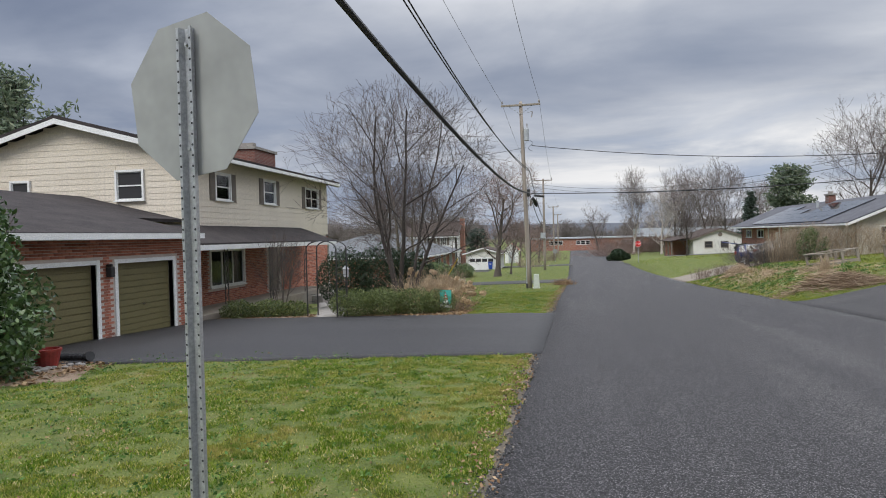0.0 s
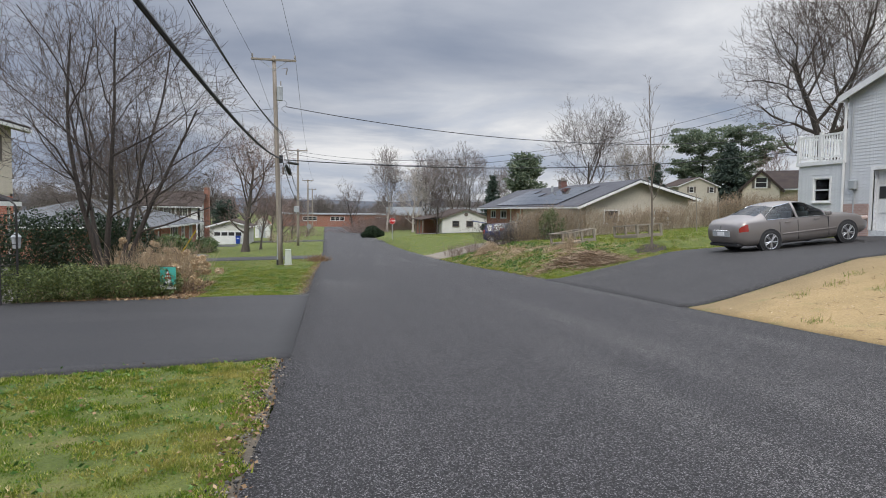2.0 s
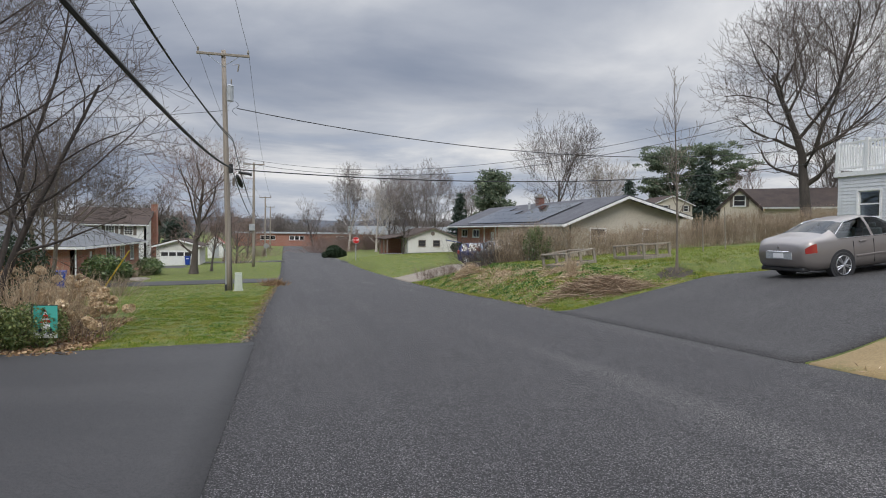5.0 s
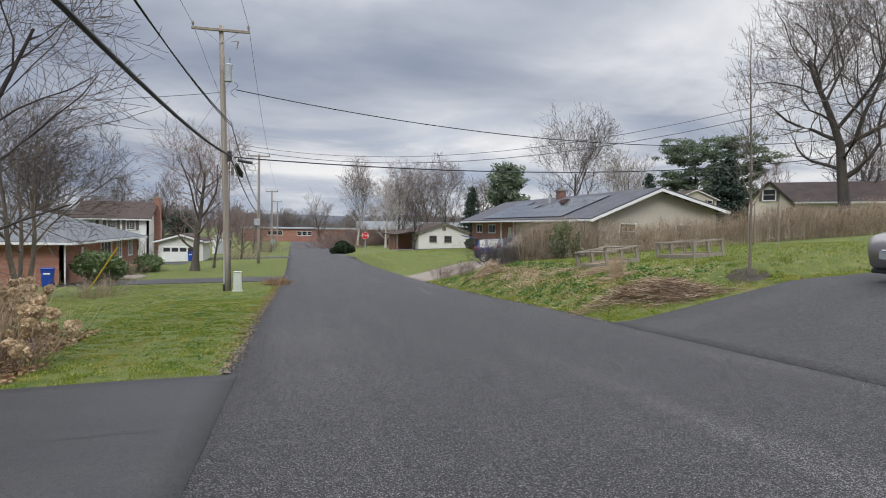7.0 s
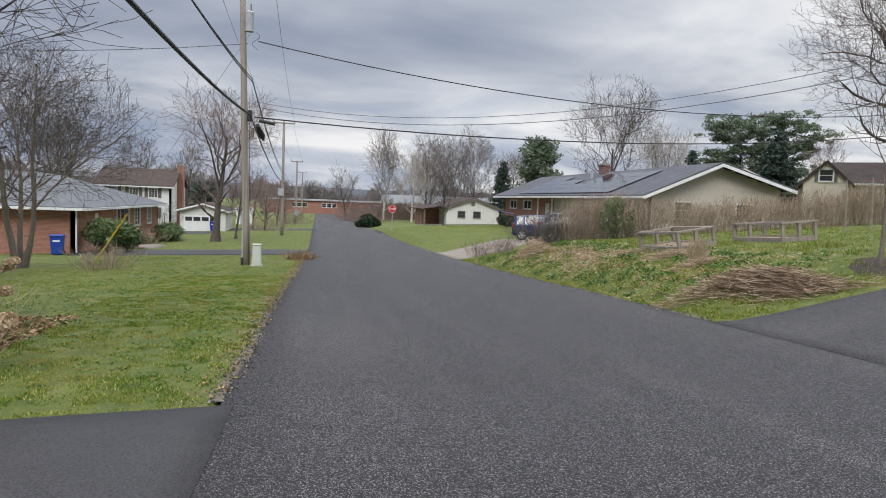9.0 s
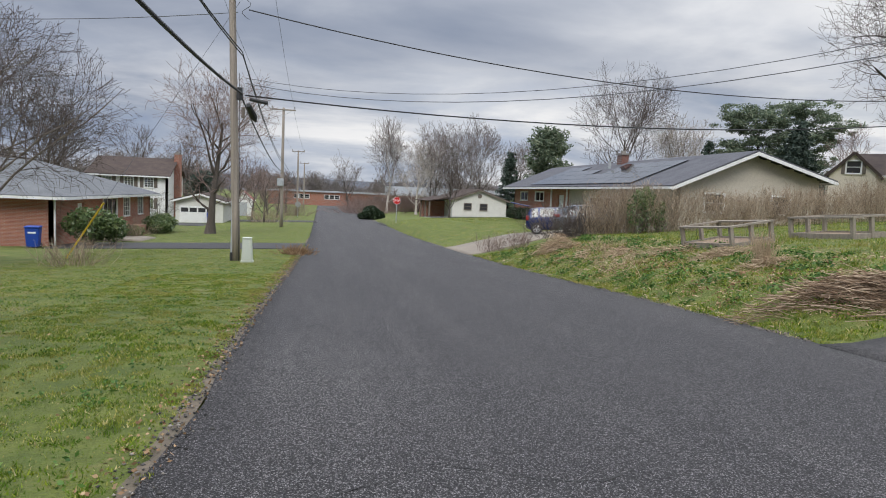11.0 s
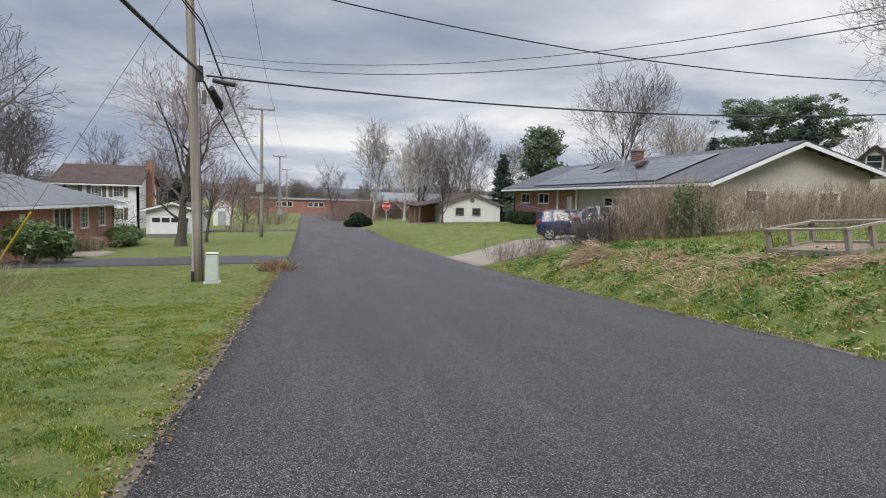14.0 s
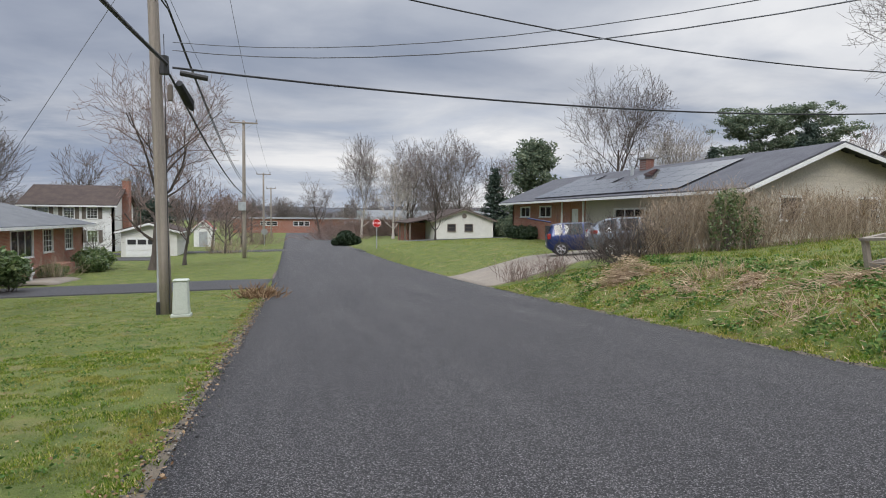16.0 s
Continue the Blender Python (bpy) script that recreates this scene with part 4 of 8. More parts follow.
def gable_roof(parent, mat_, x_front, x_ridge, x_back, y0, y1, z_front, z_ridge, z_back, t=0.12, fascia=M_white):
    """Two slopes with the ridge along y; white fascia, rake boards and gutter in front."""
    bm = bmesh.new()
    s = 1 if x_front > x_ridge else -1
    slab(bm, [(x_front, y0, z_front), (x_front, y1, z_front), (x_ridge, y1, z_ridge), (x_ridge, y0, z_ridge)][::s], t)
    slab(bm, [(x_back, y0, z_back), (x_back, y1, z_back), (x_ridge, y1, z_ridge), (x_ridge, y0, z_ridge)][::-s], t)
    roof = part("roof", bm, mat_, parent)
    for a, za, b, zb in ((x_front, z_front, x_ridge, z_ridge), (x_back, z_back, x_ridge, z_ridge)):
        for ye in (y0 - 0.03, y1):
            bm = bmesh.new()
            c = [(a, za - 0.16), (b, zb - 0.16), (b, zb + 0.02), (a, za + 0.02)]
            lo = [bm.verts.new((q[0], ye, q[1])) for q in c]
            hi = [bm.verts.new((q[0], ye + 0.03, q[1])) for q in c]
            bm.faces.new(lo), bm.faces.new(hi[::-1])
            for i in range(4):
                bm.faces.new((lo[i], lo[(i + 1) % 4], hi[(i + 1) % 4], hi[i]))
            part("rake_board", bm, fascia, roof)
    bm = boxes((min(x_front, x_front + 0.1 * s), max(x_front, x_front + 0.1 * s), y0, y1, z_front - 0.1, z_front + 0.03))
    part("gutter", bm, fascia, roof, "white metal gutter")
    bm = boxes((min(x_back, x_back - 0.08 * s), max(x_back, x_back - 0.08 * s), y0, y1, z_back - 0.12, z_back + 0.03))
    part("gutter", bm, fascia, roof)
    return roof


def gable_bm(y, thick, x0, x1, z0, ze0, ze1, xr, zr):
    """A gable-end wall in the plane y, grown by thick."""
    bm = bmesh.new()
    c = [(x0, z0), (x1, z0), (x1, ze1), (xr, zr), (x0, ze0)]
    lo = [bm.verts.new((q[0], y, q[1])) for q in c]
    hi = [bm.verts.new((q[0], y + thick, q[1])) for q in c]
    bm.faces.new(lo), bm.faces.new(hi[::-1])
    for i in range(5):
        bm.faces.new((lo[i], lo[(i + 1) % 5], hi[(i + 1) % 5], hi[i]))
    return bm


def chimney(parent, x0, x1, y0, y1, z0, z1, m):
    c = part("chimney", boxes((x0, x1, y0, y1, z0, z1)), m, parent)
    part("chimney_cap", boxes((x0 - 0.08, x1 + 0.08, y0 - 0.08, y1 + 0.08, z1, z1 + 0.12), (x0 + 0.15, x1 - 0.15, y0 + 0.2, y0 + 0.5, z1 + 0.12, z1 + 0.32)), M_stone, c)
    return c


# cream two-storey house with brick ground floor, porch and garage wing
g0 = 0.9
h1 = house("house", (-13.0, 19.4, g0), "cream-sided two-storey house on brick with attached garage")
win1 = [(21.5, 22.5, 4.8, 5.72), (25.35, 26.4, 4.83, 5.78), (29.85, 31.5, 4.83, 5.75)]
low1 = [(21.0, 23.4, 1.62, 2.9), (25.6, 26.6, g0 + 0.12, 2.95)]
w_low = part("wall", wall_bm("x", -13.0, -0.25, 16.9, 32.8, g0 - 0.5, 3.45, low1), M_mortar, h1, "red brick wall")
w_up = part("wall", wall_bm("x", -13.0, -0.25, 19.4, 32.8, 3.45, 6.22, win1), M_siding, h1, "cream clapboard wall")
siding(w_up, "x", -13.0, 1, 3.5, 6.2, 0.2, M_siding, lambda z: (19.4, 32.8), [(a - 0.42, b + 0.42, c, d) for a, b, c, d in win1])
for k, w in enumerate(win1):
    window(h1, "x", -13.0, 1, *w, mull=1 if k == 2 else 0, shutters=0.36)
window(h1, "x", -13.0, 1, *low1[0], sash=0, mull=2, curtain=True)
part("door", boxes((-13.12, -13.06, *low1[1])), M_shutter, h1, "dark panelled front door")
gw = [(-15.38, -14.44, 4.73, 5.65), (-19.5, -18.84, 4.75, 5.44)]
g_wall = part("wall", gable_bm(19.4, 0.25, -21.8, -13.0, 3.2, 6.2, 6.2, -17.4, 7.42), M_siding, h1)


def gable_span(z):
    if z < 6.2:
        return (-21.8, -13.0)
    k = (7.42 - z) / 1.22
    return (-17.4 - 4.4 * k, -17.4 + 4.4 * k)


siding(g_wall, "y", 19.4, -1, 3.3, 7.4, 0.2, M_siding, gable_span, gw)
for w in gw:
    window(h1, "y", 19.36, -1, *w)
    # wall is solid here: a near-black sheet behind the pane imitates the unlit room
    part("room_shade_sheet", boxes((w[0] + 0.03, w[1] - 0.03, 19.385, 19.398, w[2] + 0.03, w[3] - 0.03)), M_dark, h1)
part("wall", wall_bm("y", 32.8, -0.25, -21.8, -13.0, g0 - 0.6, 6.2), M_siding, h1)
part("wall", wall_bm("x", -21.8, 0.25, 16.9, 32.8, g0 - 0.6, 6.2), M_siding, h1)
part("upper_floor", boxes((-21.5, -13.3, 17.2, 32.5, 3.2, 3.4)), M_dark, h1)
gable_roof(h1, M_shingle_d, -12.45, -17.4, -22.3, 19.0, 33.2, 6.18, 7.5, 6.18, 0.14)
chimney(h1, -15.6, -14.5, 27.6, 29.8, 6.2, 7.5, TB_d)
brick_courses("brickwork", "x", -13.0, 1, 16.9, 32.8, g0 - 0.05, 3.42, w_low, [(a - 0.08, b + 0.08, c - 0.08, d + 0.08) for a, b, c, d in low1])
# porch
part("porch_slab", boxes((-13.0, -11.4, 16.9, 29.0, g0 - 0.5, g0 + 0.1), bevel=0.02), M_concrete, h1, "concrete porch slab")
bm = bmesh.new()
slab(bm, [(-11.3, 16.9, 3.1), (-11.3, 29.1, 3.1), (-13.0, 29.1, 3.72), (-13.0, 16.9, 3.72)], 0.1)
pr = part("porch_roof", bm, M_shingle_d, h1, "low dark-shingled porch roof")
part("porch_fascia", boxes((-11.3, -11.2, 16.9, 29.15, 2.98, 3.14), (-12.98, -11.3, 29.1, 29.15, 2.98, 3.1)), M_white, pr)
part("porch_ceiling", boxes((-12.98, -11.31, 16.95, 29.05, 2.98, 3.03)), M_white, pr)
for y in (19.3, 22.6, 25.9):
    part("iron_post", tubes(((-11.5, y, g0 + 0.1), (-11.5, y, 3.0), 0.018), ((-11.5, y + 0.2, g0 + 0.1), (-11.5, y + 0.2, 3.0), 0.018), *(((-11.5, y, g0 + 0.1 + k * 0.3), (-11.5, y + 0.2, g0 + 0.4 + k * 0.3), 0.01) for k in range(6)), n=5), M_iron, h1)
part("downpipe", tubes(((-11.45, 28.7, 2.98), (-11.45, 28.7, 0.85), 0.045), ((-11.45, 28.7, 0.85), (-11.2, 28.75, 0.7), 0.045)), M_white, h1)
part("step", boxes((-11.4, -10.9, 26.4, 28.4, g0 - 0.6, g0 - 0.12), bevel=0.02), M_stone, h1)
# garage wing
doors = [(10.85, 13.18, 0.9, 2.76), (13.9, 16.15, 0.9, 2.76)]
w_gar = part("garage_wall", wall_bm("x", -11.3, -0.25, 8.6, 16.9, 0.5, 3.36, doors), M_mortar, h1)
part("garage_wall", wall_bm("y", 16.9, -0.25, -13.0, -11.3, 0.5, 3.36), TB_y, h1)
part("garage_wall", wall_bm("y", 8.6, 0.25, -19.0, -11.3, 0.5, 3.36), TB_y, h1)
part("garage_floor", boxes((-19.0, -11.5, 8.7, 16.8, 0.5, 0.88)), M_concrete, h1)
bm = bmesh.new()
slab(bm, [(-10.9, 8.2, 3.4), (-10.9, 16.95, 3.4), (-13.0, 16.95, 3.9), (-13.0, 19.36, 3.9), (-16.8, 19.36, 4.8), (-16.8, 8.2, 4.8)], 0.1)
slab(bm, [(-16.8, 8.2, 4.8), (-16.8, 19.36, 4.8), (-22.0, 19.36, 3.5), (-22.0, 8.2, 3.5)], 0.1)
gr = part("garage_roof", bm, M_shingle_d, h1, "low dark brown shingled garage roof")
part("gutter", boxes((-10.92, -10.8, 8.2, 17.0, 3.34, 3.48)), M_white, gr, "white metal gutter")
part("soffit", boxes((-11.3, -10.92, 8.2, 16.95, 3.33, 3.36)), M_white, gr)
for y0, y1, z0, z1 in doors:
    gd = part("garage_door", boxes((-11.48, -11.46, y0, y1, z0, z1)), M_olive, h1, "olive-brown horizontally boarded garage door")
    n = 12
    for k in range(n):
        za, zb = (z0 + (z1 - z0) * (k + j) / n for j in (0, 1))
        part("door_board", boxes((-11.46, -11.425, y0 + 0.01, y1 - 0.01, za + 0.008, zb - 0.008)), M_olive, gd)
    part("door_handle", boxes((-11.425, -11.4, (y0 + y1) / 2 - 0.05, (y0 + y1) / 2 + 0.05, z0 + 0.75, z0 + 0.8)), M_chrome, gd)
    part("door_frame", boxes((-11.42, -11.27, y0 - 0.11, y0, z0, z1 + 0.1), (-11.42, -11.27, y1, y1 + 0.11, z0, z1 + 0.1), (-11.42, -11.27, y0, y1, z1, z1 + 0.1)), M_white, h1)
lamp1 = part("wall_lamp", boxes((-11.28, -11.12, 13.48, 13.62, 2.45, 2.7), bevel=0.02), M_iron, h1)
part("lamp_bracket", boxes((-11.3, -11.15, 13.53, 13.57, 2.7, 2.76)), M_iron, lamp1)

# brick ranch house with hipped grey roof
bz = -1.0
h2 = house("house", (-12.4, 52.0, bz), "single-storey red brick house with a grey hipped roof")
hw = [(59.9, 62.8, 0.0, 1.38), (64.4, 65.9, 0.12, 1.38), (68.2, 69.6, 0.12, 1.38), (55.4, 56.4, bz + 0.2, 1.2)]
part("wall", wall_bm("x", -12.4, -0.25, 52.0, 72.0, bz - 0.6, 1.55, hw), TB_x, h2)
part("wall", wall_bm("y", 52.0, 0.25, -24.0, -12.4, bz - 0.6, 1.55), TB_y, h2)
part("wall", wall_bm("y", 72.0, -0.25, -24.0, -12.4, bz - 0.6, 1.55), TB_y, h2)
part("wall", wall_bm("x", -24.0, 0.25, 52.0, 72.0, bz - 0.6, 1.55), TB_x, h2)
part("floor", boxes((-23.9, -12.6, 52.2, 71.8, bz - 0.3, bz + 0.1)), M_dark, h2)
window(h2, "x", -12.4, 1, *hw[0], sash=0, mull=2, curtain=True)
for w in hw[1:3]:
    window(h2, "x", -12.4, 1, *w, grid=True, curtain=True)
part("door", boxes((-12.55, -12.5, *hw[3])), M_white, h2, "white panelled door")
bm = bmesh.new()
e = [(-11.8, 51.4), (-11.8, 72.6), (-24.6, 72.6), (-24.6, 51.4)]
ra, rb = (-18.2, 57.8, 3.55), (-18.2, 66.2, 3.55)
slab(bm, [(*e[0], 1.55), (*e[1], 1.55), rb, ra], 0.1)
slab(bm, [(*e[2], 1.55), (*e[3], 1.55), ra, rb], 0.1)
slab(bm, [(*e[1], 1.55), (*e[2], 1.55), rb], 0.1)
slab(bm, [(*e[3], 1.55), (*e[0], 1.55), ra], 0.1)
rf = part("roof", bm, M_shingle_g, h2, "grey shingled hipped roof")
part("gutter", boxes((-11.8, -11.68, 51.4, 72.6, 1.46, 1.6), (-24.6, -11.8, 51.28, 51.4, 1.46, 1.6)), M_white, rf)
part("soffit", boxes((-12.38, -11.82, 51.42, 72.58, 1.47, 1.5), (-24.4, -12.4, 51.42, 51.98, 1.47, 1.5)), M_white, rf)
part("downpipe", tubes(((-12.3, 51.85, 1.5), (-12.3, 51.85, -0.9), 0.05)), M_white, h2)
part("planter", boxes((-12.38, -11.4, 58.5, 66.5, bz - 0.5, bz + 0.45)), TB_x, h2, "low red brick planter")

# grey-roofed ranch house with solar panels
sz = 1.1
h3 = house("house", (19.0, 46.4, sz), "long beige and brick ranch house with rooftop solar panels")
sw = [(65.6, 67.5, 2.4, 3.1), (69.4, 71.2, 2.4, 3.1), (61.5, 62.6, 0.7, 2.9), (54.0, 57.0, 1.5, 2.8)]
part("wall", wall_bm("x", 18.75, 0.25, 46.4, 60.5, sz - 1.5, 3.5, sw[3:]), M_siding_b, h3)
part("wall", wall_bm("x", 18.75, 0.25, 60.5, 73.0, sz - 2.0, 3.5, sw[:3]), TB_x, h3, "red brick wall")
s_gable = part("wall", gable_bm(46.4, 0.25, 18.75, 27.1, sz - 1.0, 3.55, 4.15, 22.65, 5.35), M_siding_b, h3)
siding(s_gable, "y", 46.4, -1, sz, 5.3, 0.2, M_siding_b, lambda z: (18.75, 27.1) if z < 3.55 else (18.75 + 3.9 * (z - 3.55) / 1.8, 27.1 - 4.45 * max(0, z - 4.15) / 1.2), [(20.2, 21.3, 2.25, 3.2), (24.2, 25.3, 2.25, 3.2)])
for a0, a1 in ((20.2, 21.3), (24.2, 25.3)):
    window(h3, "y", 46.36, -1, a0, a1, 2.25, 3.2)
    # unlit room imitated by a near-black sheet on the uncut gable
    part("room_shade_sheet", boxes((a0 + 0.03, a1 - 0.03, 46.38, 46.396, 2.28, 3.17)), M_dark, h3)
part("wall", wall_bm("y", 73.0, -0.25, 18.75, 27.1, sz - 2, 3.5), TB_y, h3)
part("wall", wall_bm("x", 27.1, -0.25, 46.4, 73.0, sz - 1.5, 3.6), M_siding_b, h3)
for w in sw[:2]:
    window(h3, "x", 18.75, -1, *w, sash=0, mull=1, curtain=True)
window(h3, "x", 18.75, -1, *sw[3], sash=0, mull=2)
part("door", boxes((18.85, 18.9, *sw[2])), M_white, h3, "white front door")
for y in (60.2, 63.2):
    part("porch_post", boxes((18.4, 18.5, y, y + 0.1, sz - 1.0, 3.4)), M_white, h3)
s_roof = gable_roof(h3, M_shingle_n, 17.85, 22.65, 27.6, 45.7, 73.6, 3.42, 5.42, 4.08, 0.1)
chimney(h3, 21.95, 22.5, 59.0, 59.7, 4.9, 5.95, TB_d)
part("vent_pipe", tubes(((21.2, 59.3, 4.7), (21.2, 59.3, 5.5), 0.11)), M_metalgrey, s_roof)


def solar(y0, y1, k0, k1):
    """One panel on the front slope, between fractions k0 and k1 from eave to ridge."""
    p = lambda y, k, u: (17.85 + 4.8 * k - 0.38 * u, y, 3.42 + 2.0 * k + 0.1 + 0.92 * u)
    bm = bmesh.new()
    slab(bm, [p(y0, k0, 0.09), p(y0, k1, 0.09), p(y1, k1, 0.09), p(y1, k0, 0.09)][::-1], 0.035)
    pn = part("solar_panel", bm, M_solar, s_roof, "glossy black solar panel")


for row, (k0, k1) in enumerate(((0.05, 0.235), (0.24, 0.425), (0.43, 0.615), (0.62, 0.805))):
    for k in range(9):
        if row == 3 and 3 < k < 7 or row == 2 and k == 4:
            continue
        solar(50.3 + k * 1.85, 50.3 + k * 1.85 + 1.82, k0, k1)

# pale grey two-storey house with deck
dz = 2.5
h4 = house("house", (18.5, 23.3, dz), "pale grey clapboard two-storey house with a roof deck")
X = 18.5
gar4 = [(18.6, 22.1, dz, 4.62)]
fw = [(24.0, 24.78, 3.55, 4.42)]
w4a = part("wall", wall_bm("x", X, 0.25, 14.3, 23.3, dz - 0.5, 7.4, gar4), M_siding_w, h4)
siding(w4a, "x", X, -1, dz + 0.95, 8.9, 0.115, M_siding_w, lambda z: (14.3, 23.3) if z < 7.4 else (14.3 + 4.5 * (z - 7.4) / 1.5, 23.3 - 4.5 * (z - 7.4) / 1.5), gar4)
w4b = part("wall", wall_bm("x", X, 0.25, 23.3, 25.6, dz - 0.5, 4.95, fw), M_siding_w, h4)
siding(w4b, "x", X, -1, dz, 4.9, 0.115, M_siding_w, lambda z: (23.4, 25.6), fw)
bm = bmesh.new()
lo = [bm.verts.new((X, *q)) for q in ((14.3, 7.4), (23.3, 7.4), (18.8, 8.95))]
hi = [bm.verts.new((X + 0.25, *q)) for q in ((14.3, 7.4), (23.3, 7.4), (18.8, 8.95))]
bm.faces.new(lo), bm.faces.new(hi[::-1])
for i in range(3):
    bm.faces.new((lo[i], lo[(i + 1) % 3], hi[(i + 1) % 3], hi[i]))
part("gable", bm, M_siding_w, h4)
part("wall", wall_bm("y", 23.3, -0.25, X + 0.25, 28.5, dz - 0.5, 7.4), M_siding_w, h4)
part("wall", wall_bm("y", 25.6, -0.25, X + 0.25, 23.0, dz - 0.5, 4.95), M_siding_w, h4)
part("wall", wall_bm("y", 14.3, 0.25, X + 0.25, 28.5, dz - 0.5, 7.4), M_siding_w, h4)
part("wall", wall_bm("x", 28.5, -0.25, 14.3, 23.3, dz - 0.5, 7.4), M_siding_w, h4)
bm = bmesh.new()
slab(bm, [(X - 0.22, 23.5, 7.3), (X - 0.22, 18.8, 9.0), (29, 18.8, 9.0), (29, 23.5, 7.3)], 0.12)
slab(bm, [(X - 0.22, 18.8, 9.0), (X - 0.22, 14.1, 7.3), (29, 14.1, 7.3), (29, 18.8, 9.0)], 0.12)
r4 = part("roof", bm, M_shingle_n, h4)
bm = bmesh.new()
for s in (1, -1):
    c = [(18.8 + s * 4.75, 7.14), (18.8, 8.86), (18.8, 9.1), (18.8 + s * 4.75, 7.38)]
    lo = [bm.verts.new((X - 0.27, *q)) for q in c]
    hi = [bm.verts.new((X - 0.22, *q)) for q in c]
    bm.faces.new(lo), bm.faces.new(hi[::-1])
    for i in range(4):
        bm.faces.new((lo[i], lo[(i + 1) % 4], hi[(i + 1) % 4], hi[i]))
part("rake_board", bm, M_white, r4)
part("gutter", boxes((X - 0.22, 29, 23.5, 23.62, 7.2, 7.34)), M_white, r4)
part("downpipe", tubes(((X - 0.06, 23.36, 7.2), (X - 0.06, 23.36, dz), 0.045)), M_white, h4)
window(h4, "x", X, -1, *fw[0])
part("deck_floor", boxes((X - 0.08, 23.0, 23.3, 25.7, 4.95, 5.1)), M_white, h4)
rail = part("deck_railing", boxes((X - 0.05, X + 0.02, 23.32, 25.66, 6.05, 6.12), (X - 0.05, X + 0.02, 23.32, 25.66, 5.2, 5.26), (X, 23.0, 25.62, 25.68, 6.05, 6.12), (X, 23.0, 25.62, 25.68, 5.2, 5.26)), M_white, h4, "white railing with square balusters")
for y in (23.4, 24.5, 25.62):
    part("post", boxes((X - 0.07, X + 0.05, y - 0.06, y + 0.06, 5.1, 6.2)), M_white, rail)
for k in range(17):
    y = 23.5 + k * 0.125
    if abs(y - 24.5) > 0.08:
        part("baluster", boxes((X - 0.035, X + 0.005, y - 0.018, y + 0.018, 5.26, 6.05)), M_white, rail)
for k in range(30):
    x = X + 0.2 + k * 0.15
    part("baluster", boxes((x - 0.018, x + 0.018, 25.63, 25.67, 5.26, 6.05)), M_white, rail)
gd = part("garage_door", boxes((X + 0.2, X + 0.24, 18.6, 22.1, dz, 4.62)), M_white, h4, "white panelled garage door")
for r in range(4):
    for k in range(4):
        part("panel", boxes((X + 0.185, X + 0.2, 18.7 + k * 0.86, 18.7 + k * 0.86 + 0.74, dz + 0.08 + r * 0.52, dz + 0.5 + r * 0.52)), M_dark if r == 2 else M_white, gd)
part("trim", boxes((X - 0.03, X + 0.05, 22.1, 22.22, dz, 4.75), (X - 0.03, X + 0.05, 18.48, 18.6, dz, 4.75), (X - 0.03, X + 0.05, 18.6, 22.1, 4.62, 4.75)), M_white, h4)
for y0, y1 in ((22.22, 23.3), (14.3, 18.48)):
    part("brick_base", boxes((X - 0.05, X, y0, y1, dz - 0.4, dz + 0.93)), TB_p, h4, "low pinkish brick facing")
part("electric_meter", boxes((X - 0.18, X - 0.02, 22.72, 23.0, 3.95, 4.3), bevel=0.03), M_metalgrey, h4)
part("conduit", tubes(((X - 0.05, 23.08, 4.1), (X - 0.05, 23.08, 7.1), 0.025), ((X - 0.05, 22.86, 3.95), (X - 0.05, 22.86, dz), 0.025)), M_metalgrey, h4)

# white block house beyond the side street
h5 = house("house", (19.9, 103.4, -0.8), "white painted block house with a brown roof and porch")
h5.rotation_euler = (0, 0, radians(-2))
FLAT.pop(h5.name)
cw = [(1.7, 2.7, 1.4, 2.25), (4.0, 5.0, 1.4, 2.25)]
bm = gable_bm(0, 0.25, 0, 7.8, -0.6, 2.75, 2.75, 3.9, 4.2)
part("wall", bm, M_block, h5)
for a0, a1, z0, z1 in cw:
    window(h5, "y", -0.03, -1, a0, a1, z0, z1, fmat=M_shutter)
    # near-black sheet between pane and block wall, for the shade indoors
    part("room_shade_sheet", boxes((a0 + 0.02, a1 - 0.02, -0.022, -0.004, z0 + 0.02, z1 - 0.02)), M_dark, h5)
part("louvre", tubes(((3.9, 0.0, 3.35), (3.9, -0.05, 3.35), 0.32), n=16), M_shutter, h5, "round gable louvre")
part("wall", boxes((0, 0.25, 0.25, 14, -0.6, 2.75)), M_block, h5)
part("wall", boxes((7.55, 7.8, 0.25, 14, -0.6, 2.75)), M_block, h5)
part("wall", boxes((0.25, 7.55, 13.75, 14, -0.6, 2.75)), M_block, h5)
gable_roof(h5, M_shingle_b, -0.4, 3.9, 8.2, -0.4, 14.4, 2.7, 4.22, 2.7, 0.1, fascia=M_shutter)
bm = bmesh.new()
slab(bm, [(-3.4, 0.5, 2.35), (-0.3, 0.5, 3.0), (-0.3, 14, 3.0), (-3.4, 14, 2.35)], 0.1)
part("porch_roof", bm, M_shingle_b, h5)
for y in (0.7, 4.5, 9):
    part("porch_post", boxes((-3.2, -3.0, y, y + 0.2, -0.6, 2.4)), M_shutter, h5)
part("brick_wing", boxes((-2.6, -0.02, 6.0, 14, -0.6, 2.4)), TB_y, h5, "red brick front under the porch")

